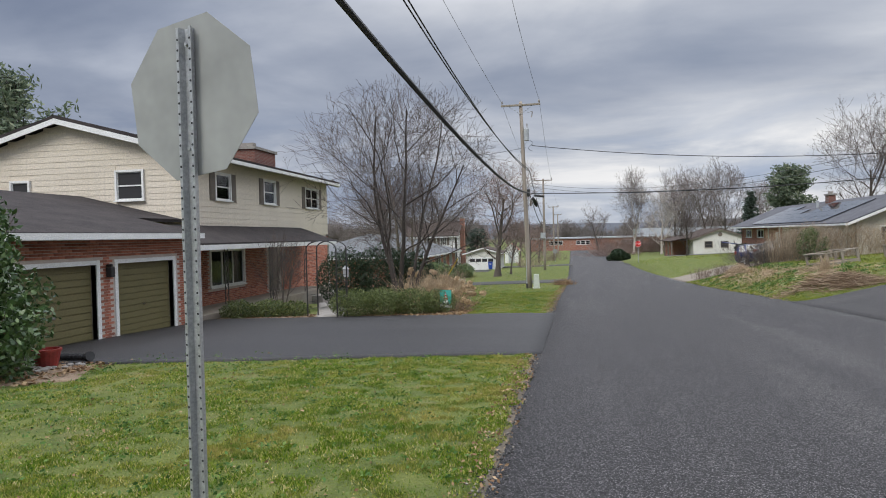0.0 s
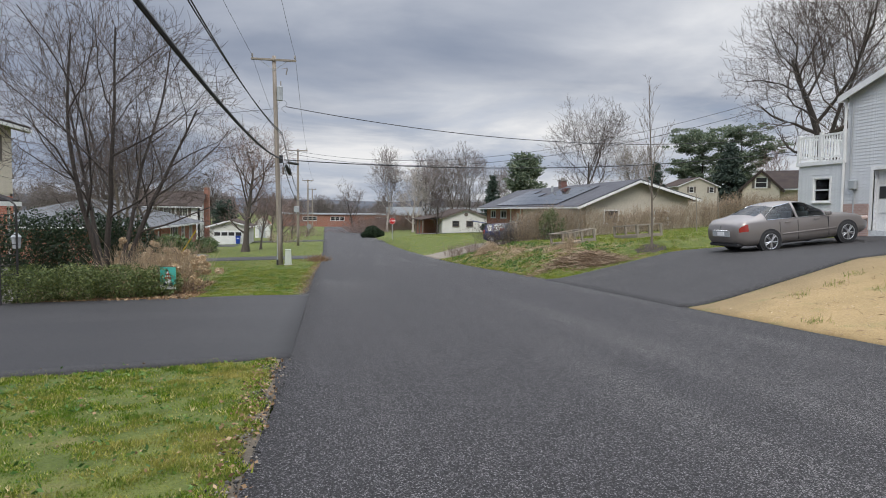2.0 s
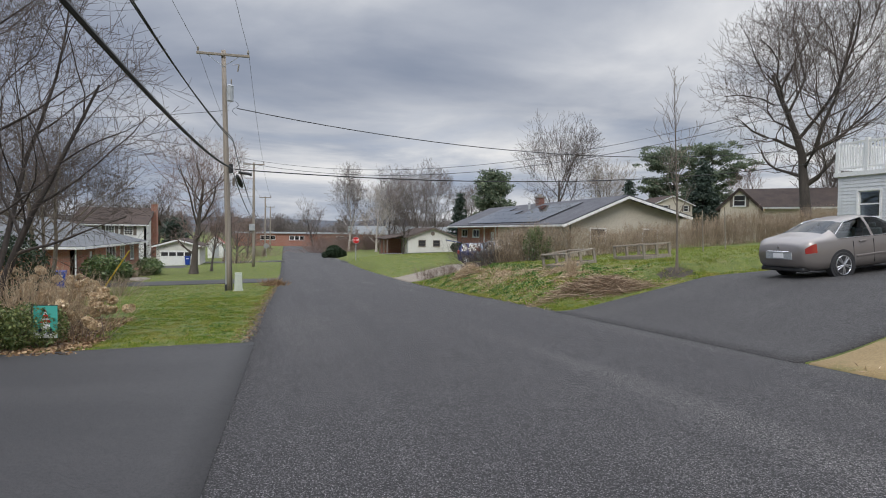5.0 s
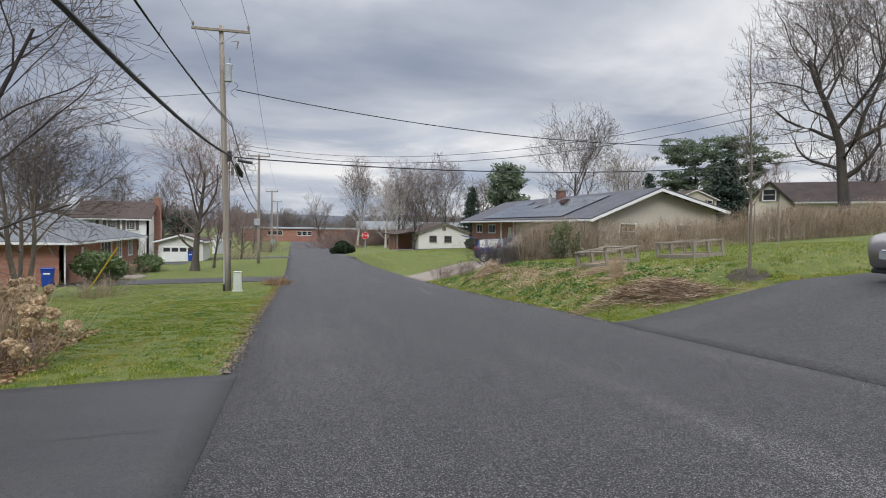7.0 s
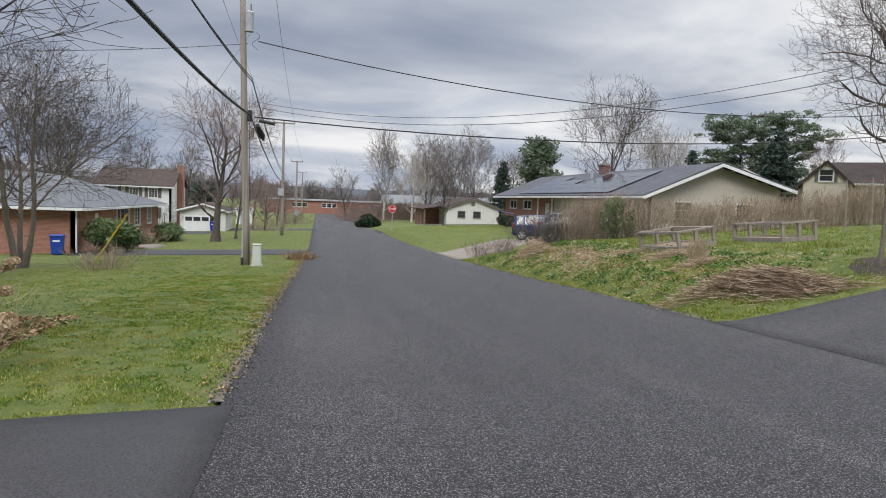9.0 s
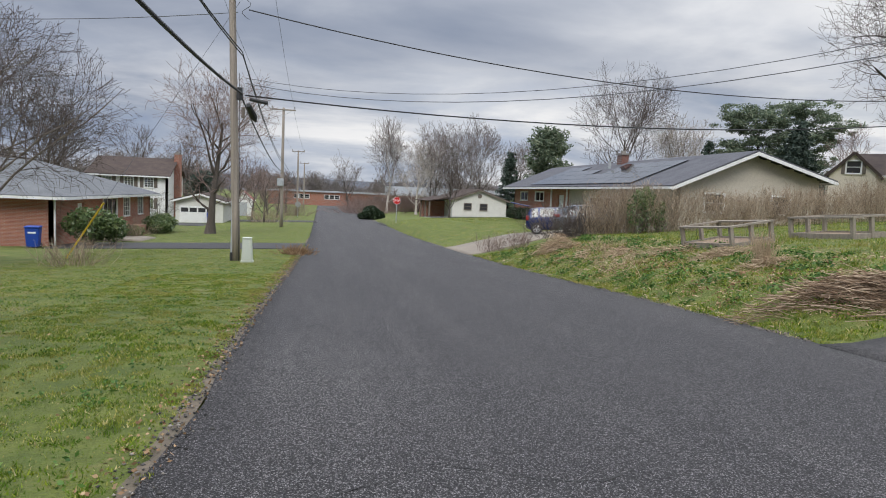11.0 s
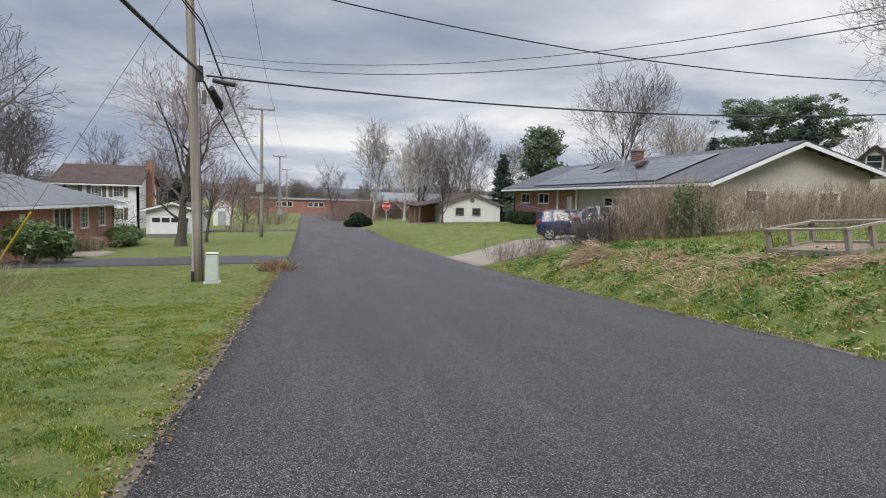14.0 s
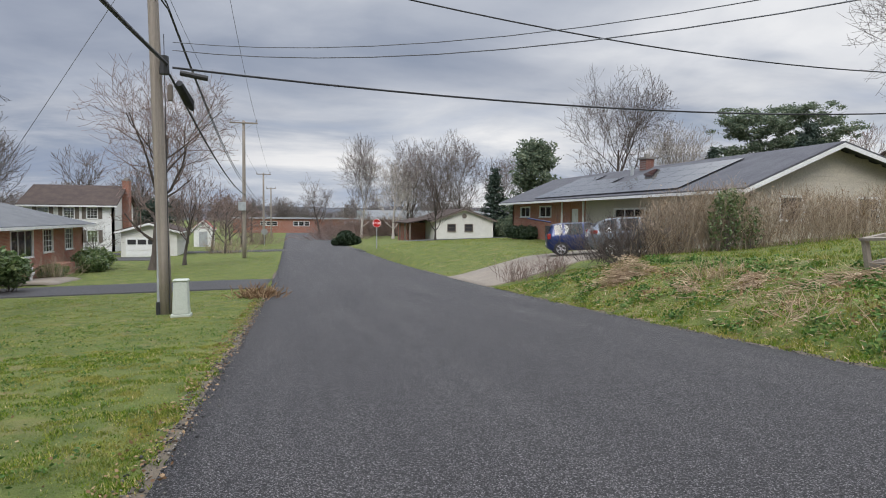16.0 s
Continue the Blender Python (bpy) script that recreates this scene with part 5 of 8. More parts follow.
# white colonial house and its garage
h6 = house("house", (-17.6, 98.6, -1.6), "white two-storey house with a brown roof and brick chimney")
h6w = [(-23.6, -22.6, 1.9, 3.0), (-21.2, -20.2, 1.9, 3.0), (-19.0, -18.0, 1.9, 3.0), (-23.6, -22.6, -0.6, 0.6), (-19.0, -18.0, -0.6, 0.6)]
part("wall", wall_bm("y", 98.6, 0.25, -25.0, -16.4, -2.2, 3.3, h6w), M_white, h6)
for w in h6w:
    window(h6, "y", 98.6, -1, *w, grid=True, shutters=0.4)
bm = bmesh.new()
c = [(98.6, -2.2), (108.0, -2.2), (108.0, 3.3), (103.3, 5.4), (98.6, 3.3)]
lo = [bm.verts.new((-16.4, *q)) for q in c]
hi = [bm.verts.new((-16.65, *q)) for q in c]
bm.faces.new(lo), bm.faces.new(hi[::-1])
for i in range(5):
    bm.faces.new((lo[i], lo[(i + 1) % 5], hi[(i + 1) % 5], hi[i]))
part("wall", bm, M_white, h6)
part("wall", boxes((-25.0, -24.75, 98.9, 108, -2.2, 3.3)), M_white, h6)
bm = bmesh.new()
slab(bm, [(-25.4, 98.1, 3.2), (-16.0, 98.1, 3.2), (-16.0, 103.3, 5.45), (-25.4, 103.3, 5.45)], 0.12)
slab(bm, [(-25.4, 103.3, 5.45), (-16.0, 103.3, 5.45), (-16.0, 108.5, 3.2), (-25.4, 108.5, 3.2)], 0.12)
r6 = part("roof", bm, M_shingle_b, h6)
part("gutter", boxes((-25.4, -16.0, 98.0, 98.1, 3.08, 3.24)), M_white, r6)
chimney(h6, -16.38, -15.7, 102.3, 103.6, -2.0, 6.1, TB_y)
h7 = house("garage", (-13.5, 87.0, -1.7), "white garage with a panelled door and four panes", "garage")
part("wall", gable_bm(87.0, 0.2, -15.6, -10.9, -2.2, 0.8, 0.8, -13.2, 1.5), M_block, h7)
part("wall", boxes((-11.1, -10.9, 87.2, 94, -2.2, 0.8)), M_block, h7)
part("wall", boxes((-15.6, -15.4, 87.2, 94, -2.2, 0.8)), M_block, h7)
gd = part("garage_door", boxes((-15.2, -11.7, 86.94, 86.98, -1.9, 0.25)), M_white, h7)
for k in range(4):
    part("pane", boxes((-15.05 + k * 0.85, -14.35 + k * 0.85, 86.92, 86.94, -0.38, 0.05)), M_dark, gd, "dark window pane")
for k in range(3):
    part("panel", boxes((-15.1, -11.8, 86.925, 86.94, -1.85 + k * 0.47, -1.44 + k * 0.47)), M_white, gd)
h7.location.x += 2.3
gable_roof(h7, M_shingle_b, -10.5, -13.2, -16.0, 86.6, 94.4, 0.75, 1.55, 0.75, 0.1)
h8 = house("shed", (-8.5, 108.0, -1.6), "small white shed with a red roof", "shed")
part("wall", gable_bm(108.0, 0.15, -9.6, -7.4, -2, 0.7, 0.7, -8.5, 1.7), M_white, h8)
part("wall", boxes((-7.55, -7.4, 108.15, 111, -2, 0.7)), M_white, h8)
part("wall", boxes((-9.6, -9.45, 108.15, 111, -2, 0.7)), M_white, h8)
part("door", boxes((-9.0, -8.0, 107.95, 107.99, -1.8, 0.3)), M_metalgrey, h8)
gable_roof(h8, M_redroof, -7.2, -8.5, -9.8, 107.8, 111.2, 0.6, 1.75, 0.6, 0.06)

# cream cottage behind the hedge
h9 = house("house", (48.7, 66.0, 3.55), "cream cottage with a brown shingled roof and dark window")
h9.rotation_euler = (0, 0, radians(-42))
h9.scale = (1.25, 1.25, 1.25)
FLAT.pop(h9.name)
part("wall", gable_bm(0, 0.25, -1.5, 1.5, -1.6, 1.9, 1.9, 0, 3.5), M_siding, h9)
window(h9, "y", -0.03, -1, -0.45, 0.45, 2.05, 2.95, shutters=0.24)
# no opening in this gable; the room's shade is a near-black sheet
part("room_shade_sheet", boxes((-0.44, 0.44, -0.022, -0.004, 2.06, 2.94)), M_dark, h9)
part("wall", boxes((1.25, 8.5, 1.0, 1.25, -1.6, 2.0)), M_siding, h9)
part("wall", boxes((-1.5, -1.25, 0.25, 8, -1.6, 1.9)), M_siding, h9)
gable_roof(h9, M_shingle_b, -1.8, 0, 1.8, -0.2, 5, 1.75, 3.55, 1.75, 0.1, fascia=M_shingle_b)
bm = bmesh.new()
slab(bm, [(1.0, 0.6, 1.9), (9.0, 0.6, 1.9), (9.0, 4.8, 3.75), (0.0, 4.8, 3.75)], 0.1)
slab(bm, [(0.0, 4.8, 3.75), (9.0, 4.8, 3.75), (9.0, 9, 1.9), (0.0, 9, 1.9)], 0.1)
part("roof", bm, M_shingle_b, h9)
part("gutter", boxes((1.6, 9.0, 0.5, 0.6, 1.82, 1.96)), M_white, h9)
# olive-grey gabled house farther back
h10 = house("house", (48.8, 78.0, 5.15), "olive-grey gabled house with shuttered windows")
h10.rotation_euler = (0, 0, radians(-10))
h10.scale = (0.62, 0.62, 0.62)
FLAT.pop(h10.name)
part("wall", gable_bm(0, 0.25, -4.2, 4.2, -6.5, 2.6, 2.6, 0, 4.3), M_siding_b, h10)
for a in (-1.9, 2.4):
    window(h10, "y", -0.03, -1, a, a + 0.9, 1.2, 2.3, shutters=0.4)
    # sheet coloured near-black as the shade behind each pane
    part("room_shade_sheet", boxes((a + 0.02, a + 0.88, -0.022, -0.004, 1.22, 2.28)), M_dark, h10)
part("wall", boxes((-4.2, -3.95, 0.25, 10, -6.5, 2.6)), M_siding_b, h10)
gable_roof(h10, M_shingle_b, -4.7, 0, 4.7, -0.4, 11, 2.4, 4.35, 2.4, 0.1)

# long low brick school at the end of the street
h11 = house("school", (8.0, 174.0, -2.0), "long low red brick school with white-framed windows", "school")
h11.location.z += 0.6
sch = [(x, x + 1.1, -0.35, 0.6) for g in (-3.0, 4.2, 16.0, 23.0, 31.0, 39.0) for x in (g, g + 1.25, g + 2.5)]
part("wall", wall_bm("y", 174.0, 0.3, -9.0, 60.0, -3.2, 1.2, sch), TB_y, h11)
part("wall", boxes((-9.0, -8.7, 174.3, 190, -3.2, 1.2)), TB_x, h11)
part("roof", boxes((-9.5, 60.5, 173.6, 190, 1.2, 1.55)), M_metalgrey, h11, "flat roof with pale fascia")
for w in sch:
    window(h11, "y", 174.0, -1, *w, grid=False)
part("back_wall", boxes((-8.7, 60.0, 177.0, 177.3, -3.2, 1.2)), M_dark, h11)
part("upper_block", boxes((22.0, 60.0, 184, 200, 1.5, 3.6)), M_metalgrey, h11, "flat-roofed pale rear block")
# distant hills
rr = random.Random(9)
for yy, hh, sd in ((900, 26, 1.0), (1500, 52, 2.0)):
    v, f, n = [], [], 80
    for k in range(n + 1):
        x = -1800 + 3600 * k / n
        h = hh * (0.55 + 0.45 * noise.noise((x * 0.0022, sd, 0))) + 3 * noise.noise((x * 0.02, sd, 1))
        v += [(x, yy, -6), (x, yy + 120, h), (x, yy + 400, -6)]
    for k in range(n):
        for j in (0, 1):
            f.append((k * 3 + j, k * 3 + 3 + j, k * 3 + 4 + j, k * 3 + 1 + j))
    tagged(raw("backdrop", v, f, M_hill, smooth=True), "low blue-grey wooded ridge on the horizon", "hill", kind="structure")


# ---- poles and wires ----
def insulator(parent, x, y, z):
    bm = tubes(((x, y, z), (x, y, z + 0.1), 0.03, 0.03), ((x, y, z + 0.1), (x, y, z + 0.16), 0.06, 0.05), ((x, y, z + 0.17), (x, y, z + 0.25), 0.06, 0.03), n=8)
    part("insulator", bm, M_stone, parent, "grey ceramic insulator")


def utility_pole(at, height, arm, label, gear=0, drop=0.25, lean=0.0):
    p = thing("utility_pole", at, label=label, category="utility pole", group="utility poles along the street")
    bm = sweep(bmesh.new(), [(lean * k / 6, 0, -0.3 + (height + 0.3) * k / 6) for k in range(7)], [0.165 - 0.055 * k / 6 for k in range(7)], 14)
    part("pole_shaft", bm, M_pole, p, smooth=True)
    z = height - drop
    a = part("crossarm", boxes((-arm / 2 + lean, arm / 2 + lean, -0.2, -0.09, z - 0.06, z + 0.06), bevel=0.01), M_timber, p, "weathered wooden crossarm")
    for x in (-arm / 2 + 0.08, arm / 2 - 0.08):
        insulator(a, x + lean, -0.145, z + 0.06)
    for s in (-1, 1):
        part("brace", tubes(((lean + s * 0.75, -0.14, z - 0.06), (lean, -0.12, z - 0.6), 0.015), n=5), M_galv, a)
    if gear:
        t = part("transformer", tubes(((0.0, -0.34, height - 2.6), (0.0, -0.34, height - 1.85), 0.17), ((0.0, -0.34, height - 1.85), (0.0, -0.34, height - 1.78), 0.18, 0.1), n=14), M_metalgrey, p, "grey cylindrical transformer")
        part("bushing", tubes(((0.05, -0.34, height - 1.8), (0.05, -0.34, height - 1.5), 0.035), n=6), M_stone, t)
        part("cutout", tubes(((0.35, -0.3, height - 1.1), (0.42, -0.32, height - 0.75), 0.035), ((0.1, -0.15, height - 0.75), (0.42, -0.3, height - 0.72), 0.015), n=6), M_stone, p)
        part("jumper_loop", tubes(*(((0.25 + 0.16 * math.sin(k), -0.3, height - 2.6 - 0.1 * k), (0.25 + 0.16 * math.sin(k + 1), -0.3, height - 2.7 - 0.1 * k), 0.012) for k in range(7)), n=4), M_wire, p)
    return p


P1 = (-2.62, 42.0, gz(-2.62, 42.0))
H1p = 12.2
pole_1 = utility_pole(P1, H1p, 2.55, "weathered grey wooden utility pole with transformer and crossarm", 1, lean=-0.35)
part("closure", tubes(((0.05, -0.2, 6.0), (0.05, -0.2, 6.45), 0.12, 0.1), n=8), M_black, pole_1, "black cable closure")
part("terminal", boxes((0.12, 0.24, -0.26, -0.14, 5.35, 5.75), bevel=0.02), M_shutter, pole_1, "small brown terminal block")
part("conduit", tubes(((-0.17, -0.06, 0.1), (-0.15, -0.06, 5.6), 0.045), n=8), M_metalgrey, pole_1, "grey riser conduit")
part("conduit_boot", tubes(((-0.17, -0.06, -0.1), (-0.17, -0.06, 0.32), 0.07), n=8), M_black, pole_1)
part("ground_wire", tubes(((0.1, -0.14, 0.0), (0.03, -0.12, 7.0), 0.012), n=4), M_wire, pole_1)
P2 = (-2.35, 79.0, gz(-2.35, 79.0))
pole_2 = utility_pole(P2, 11.2, 2.2, "slim grey wooden utility pole with a small crossarm", 0, 0.2)
part("equipment_box", boxes((-0.45, 0.15, -0.4, -0.15, 3.9, 4.6), bevel=0.02), M_metalgrey, pole_2, "pale grey equipment box")
P3 = (-1.4, 115.0, gz(-1.4, 115.0))
pole_3 = utility_pole(P3, 9.6, 1.9, "distant grey utility pole with a crossarm", 0, 0.15)
P4 = (-0.6, 150.0, gz(-0.6, 150.0))
pole_4 = utility_pole(P4, 9.2, 1.8, "distant grey utility pole near the school", 0, 0.15)
P0 = (-3.4, 1.0 - 8.0, gz(-3.4, -7.0))


def cable(name, a, b, sag, r, m, label, seg=24):
    """A hanging wire from a to b."""
    a, b = Vector(a), Vector(b)
    pts = [a.lerp(b, k / seg) - Vector((0, 0, 4 * sag * (k / seg) * (1 - k / seg))) for k in range(seg + 1)]
    bm = sweep(bmesh.new(), pts, r, 6)
    return tagged(part(name, bm, m), label, "cable")


zt = P1[2]
z2, z3 = P2[2], P3[2]
tip_l, tip_r = (-4.2, 41.85, zt + 12.2), (-1.75, 41.85, zt + 12.2)
cable("power_line", tip_l, (-9.4, -8.0, 21.9), 1.0, 0.010, M_wire_g, "thin bare grey power line on the crossarm")
cable("power_line", tip_r, (-3.3, -8.0, 17.0), 1.7, 0.010, M_wire_g, "thin bare grey power line on the crossarm")
cable("power_line", tip_l, (P2[0] - 1.0, 78.85, z2 + 11.2), 0.6, 0.010, M_wire_g, "thin bare grey power line between poles")
cable("power_line", tip_r, (P2[0] + 1.0, 78.85, z2 + 11.2), 0.6, 0.010, M_wire_g, "thin bare grey power line between poles")
for dx in (-0.9, 0.9):
    cable("power_line", (P2[0] + dx, 78.85, z2 + 11.2), (P3[0] + dx * 0.9, 114.85, z3 + 9.6), 0.4, 0.010, M_wire_g, "thin bare grey power line between poles")
# three cables on the road side and the thick telephone cable
at_pole = [(-2.5, 41.8, zt + 7.75), (-2.47, 41.8, zt + 7.6)]
for k, q in enumerate(at_pole):
    cable("service_cable", q, (-5.6 + 0.3 * k, -8.0, 12.9 - 0.1 * k), 1.7, 0.02, M_wire, "black twisted service cable along the street")
    cable("service_cable", q, (P2[0] + 0.1, 78.8, z2 + 6.2 - 0.25 * k), 0.6, 0.018, M_wire, "black service cable between poles")
cable("telephone_cable", (-2.5, 41.8, zt + 6.25), (-3.23, -8.0, 6.98), 1.1, 0.042, M_wire, "thick black telephone cable along the street")
cable("telephone_cable", (-2.45, 41.8, zt + 6.0), (P2[0] + 0.1, 78.8, z2 + 5.2), 0.55, 0.03, M_wire, "thick black telephone cable between poles")
for k in range(3):
    cable("service_cable", (P2[0] + 0.1, 78.8, z2 + 6.2 - 0.5 * k), (P3[0], 114.8, z3 + 5.6 - 0.45 * k), 0.4, 0.018, M_wire, "black service cable between far poles")
# span crossing the street
cable("crossing_cable", (-2.3, 41.9, zt + 9.3), (34.0, 44.4, 8.83), 1.24, 0.022, M_wire, "black service cable crossing the street")
cable("crossing_cable", (-2.4, 41.9, zt + 6.2), (42.0, 47.6, 8.9), 1.1, 0.028, M_wire, "thick black cable crossing the street")
cable("crossing_cable", (-2.4, 42.0, zt + 6.65), (24.1, 17.5, 10.7), 2.8, 0.011, M_wire_g, "grey cable crossing above the street")
cable("crossing_cable", (-2.4, 42.0, zt + 6.85), (24.1, 17.7, 11.1), 2.8, 0.009, M_wire_g, "grey cable crossing above the street")
cable("crossing_cable", (-2.7, 42.0, zt + 9.2), (-30.0, 47.0, 9.2), 0.9, 0.014, M_wire_g, "thin grey drop wire over the lawns")
bm = tubes(((-2.2, 41.75, zt + 6.05), (-1.55, 41.75, zt + 5.95), 0.07), n=8)
tagged(part("splice_case", bm, M_black), "black tubular splice case on the cable", "splice case")
bm = tubes(((-2.3, 42.3, zt + 5.9), (-2.15, 43.0, zt + 5.55), 0.09, 0.14), ((-2.15, 43.0, zt + 5.55), (-2.1, 43.3, zt + 5.4), 0.14, 0.05), n=8)
tagged(part("splice_case", bm, M_black), "black drop-shaped splice case on the cable", "splice case")


# pedestal by the pole
def pedestal():
    t = thing("utility_pedestal", (-2.16, 41.2, gz(-2.16, 41.2)), label="pale green plastic utility pedestal beside the pole", category="pedestal")
    bm = boxes((-0.2, 0.2, -0.16, 0.16, 0.06, 0.86), bevel=0.03)
    for v in bm.verts:
        k = 1 - 0.18 * max(v.co.z, 0) / 0.86
        v.co.x *= k
        v.co.y *= k
    b = part("cabinet", bm, M_pedestal, t)
    part("base", boxes((-0.23, 0.23, -0.19, 0.19, -0.1, 0.07), bevel=0.01), M_pedestal, t)
    bm = boxes((-0.18, 0.18, -0.15, 0.15, 0.86, 0.92), bevel=0.025)
    part("lid", bm, M_pedestal, t)


pedestal()


# stop signs
def octagon(bm, r, y0, y1):
    a = [bm.verts.new((r * math.cos(math.pi / 8 + k * math.pi / 4), y0, r * math.sin(math.pi / 8 + k * math.pi / 4))) for k in range(8)]
    b = [bm.verts.new((v.co.x, y1, v.co.z)) for v in a]
    bm.faces.new(a[::-1]), bm.faces.new(b)
    for k in range(8):
        bm.faces.new((a[k], a[(k + 1) % 8], b[(k + 1) % 8], b[k]))
    return bm


def stop_sign(at, rz, zc, label, rock=0.0, holes=True):
    """The face looks along local -y; the post stands behind it."""
    t = thing("stop_sign", at, rz, label, "stop sign", "stop signs on the street")
    pl = part("plate", octagon(bmesh.new(), 0.412, -0.003, 0.0), M_signback, t)
    face = part("face", octagon(bmesh.new(), 0.405, -0.006, -0.003), M_signwhite, pl)
    part("red_field", octagon(bmesh.new(), 0.385, -0.008, -0.006), M_red, pl)
    cu = bpy.data.curves.new("stop_text", "FONT")
    cu.body, cu.size, cu.align_x, cu.align_y, cu.extrude = "STOP", 0.30, "CENTER", "CENTER", 0.001
    tx = new("lettering", cu)
    cu.materials.append(M_signwhite)
    tx.parent, tx.location, tx.rotation_euler = pl, (0, -0.010, 0), (radians(90), 0, 0)
    pl.location, pl.rotation_euler = (0, -0.03, zc), (0, radians(rock), 0)
    # perforated U-channel post
    prof = [(-0.046, 0.012), (-0.030, 0.012), (-0.026, -0.022), (0.026, -0.022), (0.030, 0.012), (0.046, 0.012), (0.046, 0.008), (0.034, 0.008), (0.030, -0.026), (-0.030, -0.026), (-0.034, 0.008), (-0.046, 0.008)]
    bm = bmesh.new()
    lo = [bm.verts.new((x, y, -0.3)) for x, y in prof]
    hi = [bm.verts.new((x, y, zc + 0.33)) for x, y in prof]
    for k in range(12):
        bm.faces.new((lo[k], lo[(k + 1) % 12], hi[(k + 1) % 12], hi[k]))
    post = part("post", bm, M_galv, t, "galvanised steel U-channel post")
    if holes:
        bm = bmesh.new()
        k = 0.05
        while k < zc + 0.3:
            for x in (-0.038, 0.038):
                tube(bm, (x, 0.0115, k), (x, 0.0135, k), 0.006, 0.006, 8)
            k += 0.0508
        part("punched_hole", bm, M_dark, post, kind="stuff")
    for z in (zc - 0.25, zc + 0.25):
        part("bolt", tubes(((0, -0.022, z), (0, 0.0, z), 0.009), n=6), M_galv, post)
    return t


sx, sy = -2.53, 3.03
stop_sign((sx, sy, gz(sx, sy)), 167.5, 2.47, "grey back of a stop sign on a perforated steel post", 7.0)
stop_sign((9.2, 83.0, gz(9.2, 83.0)), -8, 2.35, "red octagonal stop sign on a steel post", 0.0, False)
t = thing("round_sign", (-1.2, 108.0, gz(-1.2, 108.0)), label="grey back of a round road sign on a post", category="road sign")
part("plate", tubes(((0, 0, 1.75), (0, 0.01, 1.75), 0.4), n=20), M_signback, t)
part("post", tubes(((0, 0.03, -0.2), (0, 0.03, 2.1), 0.03)), M_galv, t)


# ---- trees ----
def rise(x, y):
    return (x, y, gz(x, y))


bare_tree(11, rise(-6.2, 21.9), 8.0, "spreading multi-stemmed bare ornamental tree in the bed", bark=M_bark_d, crown=4.3, base=0.06, trunk_r=0.10, stems=5, limbs=9, angle=56, up=0.075, dens=(1.9, 2.7, 4.0), gnarl=0.16, min_r=0.0045, tilt=(0.35, 0.75))
bare_tree(23, rise(-7.1, 67.0), 14.0, "bare street tree with a rounded crown on the lawn", twig=M_twig_r, crown=5.4, base=0.15, trunk_r=0.34, limbs=15, angle=64, up=0.12, dens=(1.7, 2.3, 3.0), gnarl=0.17, min_r=0.010, lead=0.6)
bare_tree(24, rise(-6.0, 71.5), 7.5, "small bare tree behind the street tree", twig=M_twig_r, crown=2.8, base=0.2, trunk_r=0.13, limbs=12, angle=50, dens=(2.0, 2.6), levels=4, min_r=0.010)
bare_tree(31, rise(46.8, 54.8), 27.0, "tall old bare oak with a broad crown behind the hedge", bark=M_bark_d, crown=11.0, base=0.2, trunk_r=0.62, limbs=15, angle=62, up=0.13, dens=(1.05, 1.5, 2.2), gnarl=0.2, min_r=0.012, lead=0.62)
bare_tree(37, rise(12.0, 25.5), 6.6, "slender bare sapling in a mulch ring", bark=M_bark_p, twig=M_bark_p, crown=1.15, base=0.26, trunk_r=0.045, limbs=22, angle=52, up=0.2, lead=0.95, dens=(2.8, 4.0), levels=4, gnarl=0.07, min_r=0.0045)
bare_tree(41, rise(-10.6, 40.5), 8.3, "bare spreading tree beside the brick house", bark=M_bark_p, crown=4.8, base=0.12, trunk_r=0.15, stems=3, limbs=13, angle=60, up=0.05, dens=(2.0, 2.8, 3.6), gnarl=0.16, min_r=0.006, tilt=(0.15, 0.45))
bare_tree(43, rise(41.0, 96.0), 21.5, "tall bare tree behind the ranch house", crown=8.0, base=0.16, trunk_r=0.42, limbs=15, angle=60, up=0.17, dens=(1.15, 1.5, 2.0), min_r=0.014, lead=0.5, group="bare trees in the distance")
bare_tree(44, rise(47.5, 92.0), 15.5, "bare tree with fine pale twigs behind the ranch house", twig=M_pole, crown=5.5, base=0.15, trunk_r=0.25, limbs=14, angle=54, up=0.18, dens=(1.4, 1.8, 2.2), min_r=0.013, lead=0.5, group="bare trees in the distance")
bare_tree(46, rise(60.5, 79.0), 12.5, "brown twiggy bare tree before the pines", twig=M_twig_r, crown=3.4, base=0.08, trunk_r=0.2, limbs=14, angle=50, up=0.14, dens=(1.6, 2.0, 2.4), min_r=0.012)
bare_tree(45, rise(15.7, 86.5), 6.6, "small bare tree on the lawn before the white house", bark=M_bark_d, crown=2.6, base=0.2, trunk_r=0.12, limbs=14, dens=(2.6, 4.0), levels=4, min_r=0.010)
far = [(14.5, 134, 14.5, 51), (19.0, 128, 13.0, 52), (22.5, 131, 15.5, 53), (27.0, 126, 15.0, 54), (31.5, 132, 14.0, 55), (8.5, 150, 11.0, 56), (24.5, 140, 15.0, 57), (36, 122, 13.0, 58)]
for x, y, h, sd in far:
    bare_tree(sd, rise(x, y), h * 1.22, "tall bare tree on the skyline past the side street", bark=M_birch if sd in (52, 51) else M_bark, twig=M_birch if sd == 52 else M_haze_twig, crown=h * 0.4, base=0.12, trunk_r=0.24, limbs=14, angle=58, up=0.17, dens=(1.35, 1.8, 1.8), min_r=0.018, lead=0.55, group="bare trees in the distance")
